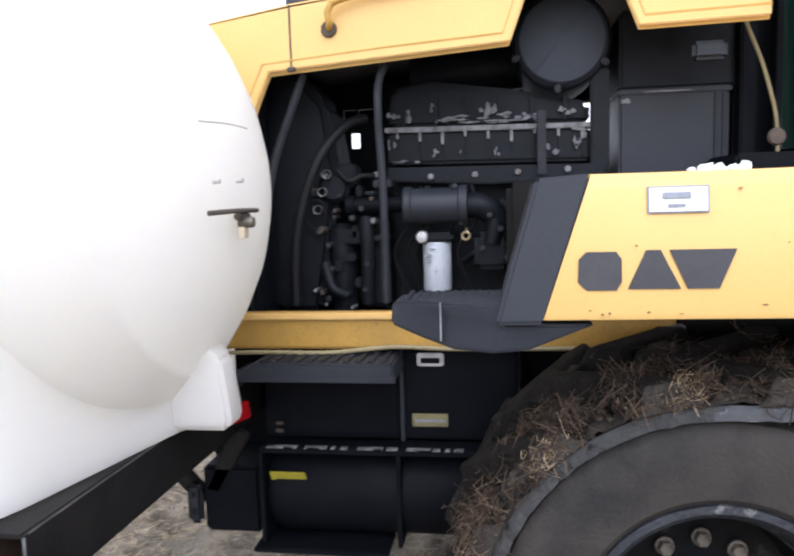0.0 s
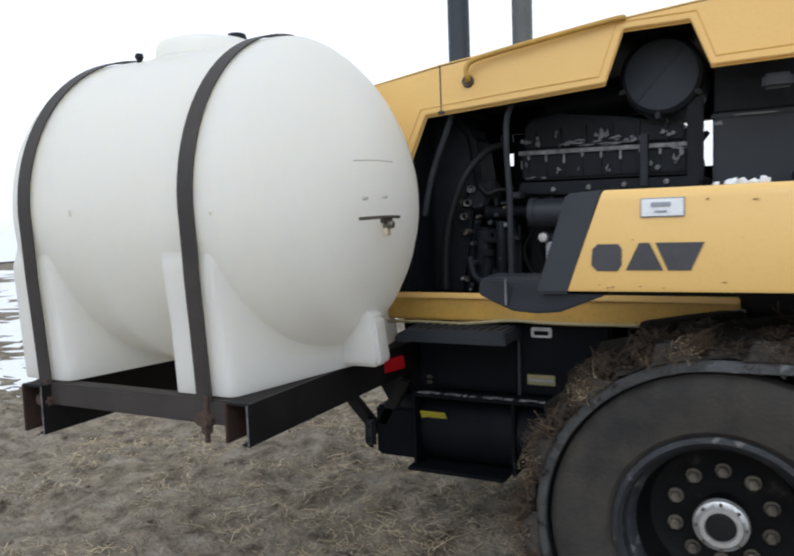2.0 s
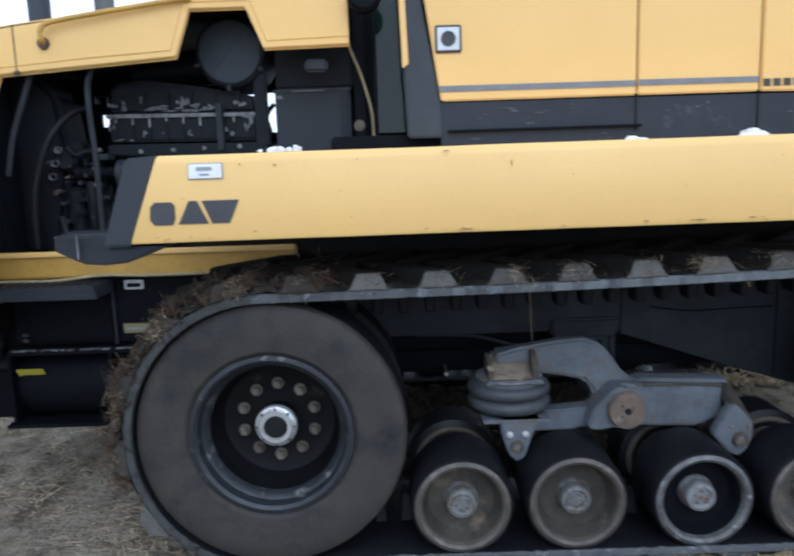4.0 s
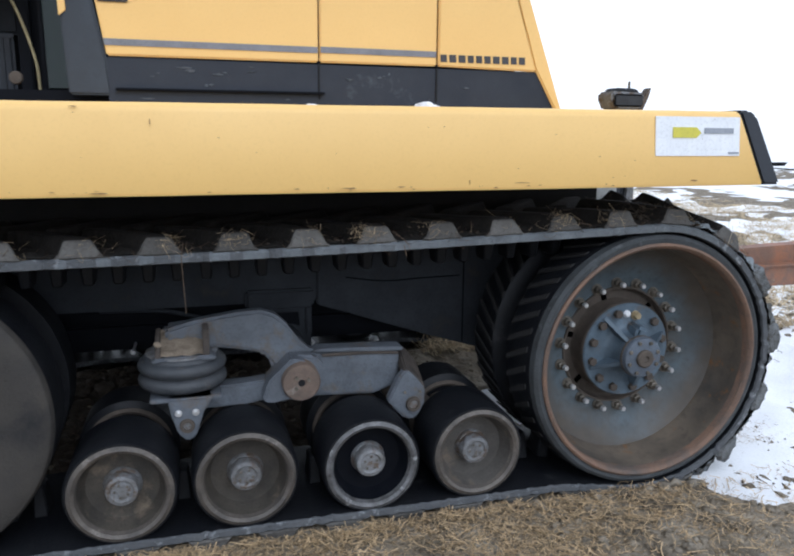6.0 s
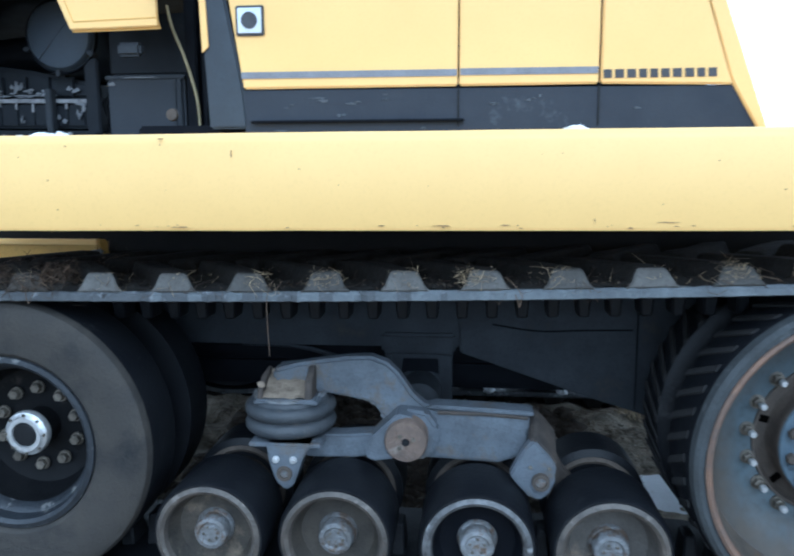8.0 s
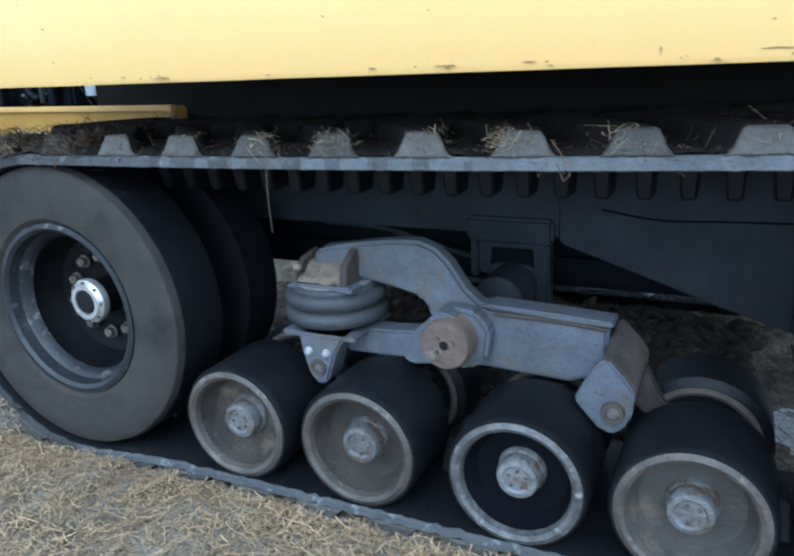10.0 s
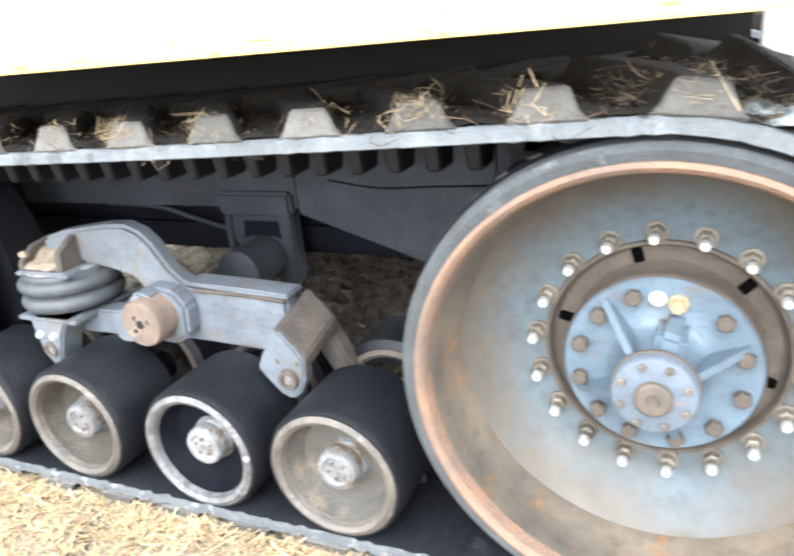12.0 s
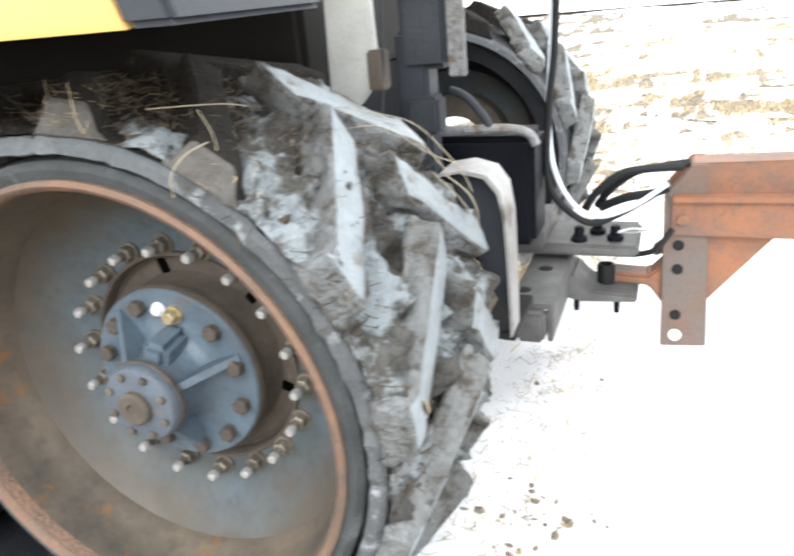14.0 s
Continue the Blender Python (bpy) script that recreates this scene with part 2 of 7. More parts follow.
AIRRUB = mat("dusty_bellows_rubber", (0.034, 0.039, 0.046), (0.060, 0.063, 0.068), 11, 0.50, 0, 0.3, (0.090, 0.084, 0.076), 9, 0.58, spec=0.4)
EDGE = mat("dusty_grey_rubber", (0.060, 0.066, 0.070), (0.040, 0.042, 0.043), 9, 0.75, 0, 0.4, (0.10, 0.105, 0.108), 12, 0.58, spec=0.3)
SNOW = mat("old_snow", (0.82, 0.83, 0.85), (0.76, 0.77, 0.79), 6, 0.7, 0, 0.2, (0.55, 0.50, 0.43), 5, 0.70)


def rusted_outwards(m, cx, cz, r0, r1, colours):
    """Lets rust creep in from the rim of a wheel disc, with an uneven front."""
    n, l = m.node_tree.nodes, m.node_tree.links
    b = n["Principled BSDF"]
    old = b.inputs["Base Color"].links[0].from_socket
    co = n.new("ShaderNodeTexCoord").outputs["Object"]
    off = n.new("ShaderNodeVectorMath")
    off.operation = "SUBTRACT"
    off.inputs[1].default_value = (cx, 0, cz)
    l.new(co, off.inputs[0])
    flat = n.new("ShaderNodeVectorMath")
    flat.operation = "MULTIPLY"
    flat.inputs[1].default_value = (1, 0, 1)
    l.new(off.outputs[0], flat.inputs[0])
    far = n.new("ShaderNodeVectorMath")
    far.operation = "LENGTH"
    l.new(flat.outputs[0], far.inputs[0])
    rag = n.new("ShaderNodeTexNoise")
    rag.inputs["Scale"].default_value, rag.inputs["Detail"].default_value, rag.inputs["Roughness"].default_value = 4.5, 7.0, 0.60
    l.new(co, rag.inputs["Vector"])
    add = n.new("ShaderNodeMath")
    add.operation = "MULTIPLY_ADD"
    add.inputs[1].default_value = 0.26
    l.new(rag.outputs["Fac"], add.inputs[0])
    l.new(far.outputs["Value"], add.inputs[2])
    where = n.new("ShaderNodeMapRange")
    where.inputs["From Min"].default_value, where.inputs["From Max"].default_value = r0 + 0.13, r1 + 0.13
    where.inputs["To Max"].default_value = 0.9
    l.new(add.outputs[0], where.inputs["Value"])
    tone = n.new("ShaderNodeMix")
    tone.data_type = "RGBA"
    tone.inputs[6].default_value, tone.inputs[7].default_value = (*colours[0], 1), (*colours[1], 1)
    fine = n.new("ShaderNodeTexNoise")
    fine.inputs["Scale"].default_value, fine.inputs["Detail"].default_value = 16.0, 6.0
    l.new(co, fine.inputs["Vector"])
    l.new(fine.outputs["Fac"], tone.inputs[0])
    mix = n.new("ShaderNodeMix")
    mix.data_type = "RGBA"
    l.new(where.outputs["Result"], mix.inputs[0])
    l.new(old, mix.inputs[6])
    l.new(tone.outputs[2], mix.inputs[7])
    l.new(mix.outputs[2], b.inputs["Base Color"])


rusted_outwards(DISC, 2.72, 0.565, 0.318, 0.425, ((0.098, 0.078, 0.057), (0.050, 0.043, 0.036)))


def mud_material():
    m = mat("trampled_ground", (0.33, 0.280, 0.210), (0.075, 0.061, 0.045), 7.0, 0.95, 0, 1.0, (0.30, 0.27, 0.22), 4.5, 0.48, fine=34, spec=0.2, soft=0.20)
    for node in m.node_tree.nodes:
        if node.type == "BUMP":
            node.inputs["Distance"].default_value = 0.035
    return m


GROUND = mud_material()


def glass():
    m = bpy.data.materials.new("green_tinted_glass")
    m.use_nodes = True
    b = m.node_tree.nodes["Principled BSDF"]
    b.inputs["Base Color"].default_value = (0.012, 0.034, 0.026, 1)
    b.inputs["Specular IOR Level"].default_value = 0.12
    b.inputs["Roughness"].default_value = 0.03
    b.inputs["Transmission Weight"].default_value = 0.5
    return m


GLASS = glass()
poly = POLY.node_tree.nodes["Principled BSDF"]
poly.inputs["Subsurface Weight"].default_value = 0.6
poly.inputs["Subsurface Radius"].default_value = (0.30, 0.28, 0.22)
poly.inputs["Subsurface Scale"].default_value = 1.0


# ---- building helpers ----
TOP = {}


def thing(name, base, label, category, group="", kind=""):
    """An Empty at a thing's base, whose parts are built in world places."""
    ob = new(name)
    ob.location = base
    ob.empty_display_size = 0.1
    TOP[ob.name] = Vector(base)
    return tagged(ob, label, category, group, kind)


def fix_parent(ob, parent):
    ob.parent = parent
    if parent is not None and parent.name in TOP:
        ob.matrix_parent_inverse = Matrix.Translation(-TOP[parent.name])
    return ob


def to_mesh(name, bm, material, smooth=True):
    bmesh.ops.recalc_face_normals(bm, faces=bm.faces)
    me = bpy.data.meshes.new(name)
    if smooth:
        for f in bm.faces:
            f.smooth = True
        for e in bm.edges:
            if len(e.link_faces) == 2 and e.calc_face_angle(0) > 0.6:
                e.smooth = False
    bm.to_mesh(me)
    bm.free()
    me.materials.append(material)
    return me


def part(name, bm, material, parent, label=""):
    """Links a bmesh, built in world places, as one mesh under a thing or part."""
    ob = new(name, to_mesh(name, bm, material))
    return tagged(fix_parent(ob, parent), label)


def whole(name, bm, material, label, category, group="", kind=""):
    return tagged(new(name, to_mesh(name, bm, material)), label, category, group, kind)


def again(name, mesh, m, parent):
    """One more piece on a shared mesh, at the pose m."""
    ob = new(name, mesh)
    ob.matrix_basis = m
    return fix_parent(ob, parent)


def soften(bm, width, segs=2):
    if width:
        es = [e for e in bm.edges if len(e.link_faces) == 2 and e.calc_face_angle(0) > 0.5]
        bmesh.ops.bevel(bm, geom=es, offset=width, segments=segs, affect="EDGES", clamp_overlap=True)
    return bm


def box(x0, x1, y0, y1, z0, z1, bevel=0.006, bm=None):
    own = bmesh.new()
    bmesh.ops.create_cube(own, size=1, matrix=Matrix.Translation(((x0 + x1) / 2, (y0 + y1) / 2, (z0 + z1) / 2)) @ Matrix.Diagonal((x1 - x0, y1 - y0, z1 - z0, 1)))
    soften(own, bevel)
    return join(bm, own) if bm else own


def join(bm, other):
    me = bpy.data.meshes.new("tmp")
    other.to_mesh(me)
    other.free()
    bm.from_mesh(me)
    bpy.data.meshes.remove(me)
    return bm


def moved(bm, m):
    bmesh.ops.transform(bm, matrix=m, verts=bm.verts)
    return bm


def prism(poly, y0, y1, bevel=0.006, shear=0.0):
    """A plate with an outline in x and z, from y0 to y1. shear: how far y goes out per metre of height."""
    bm = bmesh.new()
    a = [bm.verts.new((x, y0, z)) for x, z in poly]
    b = [bm.verts.new((x, y1, z)) for x, z in poly]
    bm.faces.new(a)
    bm.faces.new(b[::-1])
    for i in range(len(poly)):
        j = (i + 1) % len(poly)
        bm.faces.new((a[i], b[i], b[j], a[j]))
    if shear:
        z0 = min(z for _, z in poly)
        for v in bm.verts:
            v.co.y += shear * (v.co.z - z0)
    bmesh.ops.recalc_face_normals(bm, faces=bm.faces)
    return soften(bm, bevel)


def lathe(profile, cx, cz, segs=48, closed=True):
    """Turns rows of (radius, y) about an axis along y through (cx, cz)."""
    bm = bmesh.new()
    rings = []
    for r, y in profile:
        if r < 1e-5:
            rings.append([bm.verts.new((cx, y, cz))])
        else:
            rings.append([bm.verts.new((cx + r * math.cos(2 * math.pi * k / segs), y, cz + r * math.sin(2 * math.pi * k / segs))) for k in range(segs)])
    pairs = list(zip(rings, rings[1:])) + ([(rings[-1], rings[0])] if closed else [])
    for p, q in pairs:
        if len(p) == 1 and len(q) == 1:
            continue
        for k in range(segs):
            j = (k + 1) % segs
            if len(p) == 1:
                bm.faces.new((p[0], q[j], q[k]))
            elif len(q) == 1:
                bm.faces.new((p[k], p[j], q[0]))
            else:
                bm.faces.new((p[k], p[j], q[j], q[k]))
    return bm


def tube(points, r, segs=10, ends=True, smooth_steps=6):
    """A round bar or hose along points, rounded through them."""
    pts = [Vector(p) for p in points]
    path = []
    if smooth_steps and len(pts) > 2:
        for i in range(len(pts) - 1):
            p0, p1, p2, p3 = pts[max(i - 1, 0)], pts[i], pts[i + 1], pts[min(i + 2, len(pts) - 1)]
            for k in range(smooth_steps):
                t = k / smooth_steps
                path.append(0.5 * ((2 * p1) + (p2 - p0) * t + (2 * p0 - 5 * p1 + 4 * p2 - p3) * t * t + (3 * p1 - p0 - 3 * p2 + p3) * t ** 3))
        path.append(pts[-1])
    else:
        path = pts
    bm = bmesh.new()
    rings, up = [], None
    for i, p in enumerate(path):
        d = (path[min(i + 1, len(path) - 1)] - path[max(i - 1, 0)]).normalized()
        if up is None:
            up = d.orthogonal().normalized()
        up = (up - d * up.dot(d)).normalized()
        side = d.cross(up)
        rings.append([bm.verts.new(p + r * (math.cos(2 * math.pi * k / segs) * up + math.sin(2 * math.pi * k / segs) * side)) for k in range(segs)])
    for a, b in zip(rings, rings[1:]):
        for k in range(segs):
            j = (k + 1) % segs
            bm.faces.new((a[k], a[j], b[j], b[k]))
    if ends:
        bm.faces.new(rings[0][::-1])
        bm.faces.new(rings[-1])
    return bm


def hexbolt(r, h, washer=True):
    """A bolt head on a washer, its axis along -y from y = 0."""
    bm = lathe([(0, 0), (r * 1.3, 0), (r * 1.3, -h * 0.25), (0, -h * 0.25)], 0, 0, 14, closed=False) if washer else bmesh.new()
    join(bm, lathe([(0, -h * 0.2), (r, -h * 0.2), (r, -h * 0.9), (r * 0.8, -h), (0, -h)], 0, 0, 6, closed=False))
    return bm
# thin polyethylene lets some light through
pn, pl = POLY.node_tree.nodes, POLY.node_tree.links
glow = pn.new("ShaderNodeBsdfTranslucent")
glow.inputs["Color"].default_value = (0.97, 0.955, 0.92, 1)
both = pn.new("ShaderNodeMixShader")
both.inputs[0].default_value = 0.36
pl.new(poly.outputs[0], both.inputs[1])
pl.new(glow.outputs[0], both.inputs[2])
pl.new(both.outputs[0], pn["Material Output"].inputs["Surface"])

# ---- ground ----
def ground_height(x, y):
    v = Vector((x, y, 0))
    h = 0.030 * noise.fractal(v * 1.3, 1.0, 2.0, 4) + 0.046 * noise.noise(v * 4.6) + 0.036 * abs(noise.noise(v * 8.0)) + 0.020 * noise.noise(v * 15.0)
    near = max(0.0, 1.0 - max(abs(x - 1.3) - 2.2, abs(y - 0.3) - 0.55, 0.0) / 0.6)
    return h * (1 - 0.75 * near) - 0.005 + 0.030 * near


def grid_line(lo, mid0, mid1, hi, fine, growth=1.16):
    """Places along an axis: fine steps in the middle, ever wider ones to the horizon."""
    line = list(np.arange(mid0, mid1, fine))
    step, p = fine, mid1
    while p < hi:
        line.append(p)
        step *= growth
        p += step
    step, p = fine, mid0
    while p > lo:
        step *= growth
        p -= step
        line.insert(0, p)
    return line


def sheet(xs, ys, height):
    verts = [(x, y, height(x, y)) for y in ys for x in xs]
    w = len(xs)
    faces = [(j * w + i, j * w + i + 1, (j + 1) * w + i + 1, (j + 1) * w + i) for j in range(len(ys) - 1) for i in range(w - 1)]
    return verts, faces


gx, gy = grid_line(-1500, -6.0, 5.0, 1500, 0.036), grid_line(-800, -1.6, 4.0, 1500, 0.036)
gv, gf = sheet(gx, gy, ground_height)
me = bpy.data.meshes.new("ground")
me.from_pydata(gv, [], gf)
me.shade_smooth()
me.materials.append(GROUND)
tagged(new("ground", me), "trampled muddy field with dry chaff", "ground", kind="structure")

YC = 1.42
tractor = thing("tracked_tractor", (1.3, YC, 0), "yellow and black rubber-tracked farm tractor, muddy, engine side panel off", "tractor")

# ---- track belt ----
IX, IZ, IR = 0.0, 0.545, 0.492
DX, DZ, DR = 2.72, 0.565, 0.53
BELT_T, BELT_W = 0.034, 0.635


def belt_path(steps=400):
    """The belt's inner line as evenly spaced (x, z), clockwise from the idler's top."""
    pts = []
    tilt = math.asin((DR - IR) / math.hypot(DX - IX, DZ - IZ)) + math.atan2(DZ - IZ, DX - IX)
    for k in range(61):
        t = k / 60
        sag = 0.012 * math.sin(math.pi * t)
        a = Vector((IX - IR * math.sin(tilt), IZ + IR * math.cos(tilt)))
        b = Vector((DX - DR * math.sin(tilt), DZ + DR * math.cos(tilt)))
        p = a.lerp(b, t)
        pts.append((p.x, p.y - sag))
    for k in range(1, 60):
        a = math.pi / 2 + tilt - k / 60 * math.pi
        pts.append((DX + DR * math.cos(a), DZ + DR * math.sin(a)))
    for k in range(1, 61):
        t = k / 60
        x = DX + (IX - DX) * t
        ease = min(1.0, min(t, 1 - t) / 0.16)
        ease = ease * ease * (3 - 2 * ease)
        z = (DZ - DR) * (1 - t) + (IZ - IR) * t
        pts.append((x, z + (0.083 - z) * ease))
    for k in range(1, 60):
        a = -math.pi / 2 - k / 60 * math.pi
        pts.append((IX + IR * math.cos(a), IZ + IR * math.sin(a)))
    p = np.array(pts + pts[:1])
    s = np.r_[0, np.cumsum(np.hypot(*np.diff(p, axis=0).T))]
    at = np.linspace(0, s[-1], steps, endpoint=False)
    return np.c_[np.interp(at, s, p[:, 0]), np.interp(at, s, p[:, 1])], s[-1]


LOOP, LOOP_LEN = belt_path()


def on_belt(s):
    """Place, outward normal and run of the belt's inner line at s metres along it."""
    f = (s / LOOP_LEN * len(LOOP)) % len(LOOP)
    i = int(f)
    a, b = LOOP[i], LOOP[(i + 1) % len(LOOP)]
    p = a + (b - a) * (f - i)
    d = LOOP[(i + 2) % len(LOOP)] - LOOP[i - 1]
    d = d / np.hypot(*d)
    return p, np.array([-d[1], d[0]]), d


def belt_slab(y0, s):
    bm = bmesh.new()
    rows = []
    n = len(LOOP)
    for i in range(n):
        p, nn, d = on_belt(i / n * LOOP_LEN)
        rag = 0.013 * noise.noise(Vector((i * 0.9, y0 * 7, 0))) + 0.004 * noise.noise(Vector((i * 0.31, 3, y0)))
        ring = []
        for u, h in ((0.0, 0.004), (0.0, BELT_T * 0.7), (0.012, BELT_T), (BELT_W - 0.01, BELT_T), (BELT_W, BELT_T * 0.6), (BELT_W, 0.0), (0.01, 0.0)):
            q = p + nn * h
            ring.append(bm.verts.new((q[0], y0 + s * (u + (rag if u < 0.05 else 0)), q[1])))
        rows.append(ring)
    for i in range(n):
        a, b = rows[i], rows[(i + 1) % n]
        for k in range(7):
            j = (k + 1) % 7
            bm.faces.new((a[k], a[j], b[j], b[k])).material_index = 1 if k in (2, 5) else 0
    return bm


def lug_mesh(name, seed, side, foot=0.080, mid=0.061, top=0.040):
    """A tread bar: along run (local x), across (local y, from the outer end inwards), out of the belt (local z)."""
    rng = random.Random(seed)
    bm = bmesh.new()
    rows = []
    for k, (y, dx) in enumerate(((0.0, 0.0), (0.05, -0.012), (0.16, -0.10), (0.27, -0.20), (0.31, -0.225))):
        hh = 0.060 * (1 if 0 < k < 4 else 0.94)
        wt = top
        j = lambda a: rng.uniform(-a, a)
        outline = ((foot, -0.004), (mid + j(0.004), 0.014), (wt + j(0.003), hh + j(0.003)), (-wt + j(0.003), hh + j(0.004)), (-mid + j(0.004), 0.014), (-foot, -0.004))
        rows.append([bm.verts.new((dx - w, y + (0.012 if k == 0 and h > 0.03 else 0), h)) for w, h in outline])
    for a, b in zip(rows, rows[1:]):
        for k in range(6):
            bm.faces.new((a[k], a[(k + 1) % 6], b[(k + 1) % 6], b[k]))
    bm.faces.new(rows[0][::-1])
    bm.faces.new(rows[-1])
    if side < 0:
        for v in bm.verts:
            v.co.y = -v.co.y
    bmesh.ops.recalc_face_normals(bm, faces=bm.faces)
    soften(bm, 0.006, 1)
    return to_mesh(name, bm, LUGM)


def rough_lug(name, seed, side):
    """A tread bar under lumps of frozen mud, the sky's sheen put into its top colour."""
    me = lug_mesh(name, seed, side, 0.066, 0.055, 0.046)
    bm = bmesh.new()
    bm.from_mesh(me)
    bmesh.ops.subdivide_edges(bm, edges=bm.edges, cuts=3, use_grid_fill=True)
    bmesh.ops.triangulate(bm, faces=bm.faces)
    bm.normal_update()
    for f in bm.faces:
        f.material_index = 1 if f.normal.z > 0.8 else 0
    for v in bm.verts:
        p = v.co * 16 + Vector((seed * 3.1, 0, 0))
        worn = 0.22 if v.normal.z > 0.6 else 1.0
        v.co += v.normal * worn * (0.014 * noise.noise(p) + 0.011 * noise.noise(p * 3.0) + 0.003)
    for f in bm.faces:
        f.smooth = True
    for e in bm.edges:
        e.smooth = True
    bm.to_mesh(me)
    bm.free()
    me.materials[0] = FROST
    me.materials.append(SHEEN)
    return me


LUGS = 36
N_GUIDE = 86


def on_belt_pose(s, y, lift):
    p, nn, d = on_belt(s)
    q = p + nn * lift
    return Matrix(((d[0], 0, nn[0], q[0]), (0, 1, 0, y), (d[1], 0, nn[1], q[1]), (0, 0, 0, 1)))


def guide_mesh():
    bm = bmesh.new()
    bmesh.ops.create_cube(bm, size=1)
    for v in bm.verts:
        top = v.co.z > 0
        v.co = Vector((v.co.x * (0.052 if top else 0.036), v.co.y * (0.125 if top else 0.085), 0.0 if top else -0.112))
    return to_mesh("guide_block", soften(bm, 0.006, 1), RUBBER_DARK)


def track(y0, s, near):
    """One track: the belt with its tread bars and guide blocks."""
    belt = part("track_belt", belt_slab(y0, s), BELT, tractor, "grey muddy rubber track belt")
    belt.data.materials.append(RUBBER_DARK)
    belt.data.materials.append(BELTMUD)
    belt.data.materials.append(BELTFROST)
    for f in belt.data.polygons:
        if f.material_index == 0 and f.center.x < -0.12 + 0.10 * math.sin(f.center.z * 37):
            f.material_index = 2
        elif f.material_index == 0 and f.center.z > 0.4 and 1.0 + 0.5 * math.sin(f.center.x * 53) < f.center.x < 2.98:
            f.material_index = 3
    outer = [lug_mesh("tread_bar", 7 + i, s) for i in range(6)]
    inner = [lug_mesh("tread_bar", 70 + i, -s) for i in range(4)]
    caked = [lug_mesh("tread_bar", 7 + i, s) for i in range(6)]
    for me in caked:
        me.materials[0] = CAKED
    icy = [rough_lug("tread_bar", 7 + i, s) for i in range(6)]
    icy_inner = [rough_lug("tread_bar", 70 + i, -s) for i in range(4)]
    # inner bars: mud colour darkened to hold the fender's deep shade
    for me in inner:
        me.materials[0] = DARKMUD_SHADE
    for me in outer + caked:
        me.materials.append(DARKMUD_SHADE)
        for f in me.polygons:
            f.material_index = 0 if f.center.y * s < 0.016 else 1
    pitch = LOOP_LEN / LUGS
    for i in range(LUGS):
        at = 0.383 + i * pitch
        q, up, _ = on_belt(at)
        rear, front = q[0] > 3.06, q[0] < 0.25 and up[1] > -0.5
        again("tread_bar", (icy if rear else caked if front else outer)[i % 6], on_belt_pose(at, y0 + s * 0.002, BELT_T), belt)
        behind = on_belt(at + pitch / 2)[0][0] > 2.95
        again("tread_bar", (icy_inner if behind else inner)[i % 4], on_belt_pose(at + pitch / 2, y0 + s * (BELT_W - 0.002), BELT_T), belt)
    g = guide_mesh()
    for i in range(N_GUIDE):
        again("guide_block", g, on_belt_pose(i / N_GUIDE * LOOP_LEN, y0 + s * 0.325, 0.0), belt)
    return belt


def flip(profile, y0, s):
    return [(r, y0 + s * u) for r, u in profile]


def bolt_ring(n, radius, cx, y, cz, mesh, parent, turn=0.0):
    for k in range(n):
        a = turn + 2 * math.pi * k / n
        m = Matrix.Translation((cx + radius * math.cos(a), y, cz + radius * math.sin(a))) @ Matrix.Rotation(a * 1.7, 4, "Y")
        again("bolt", mesh, m, parent)


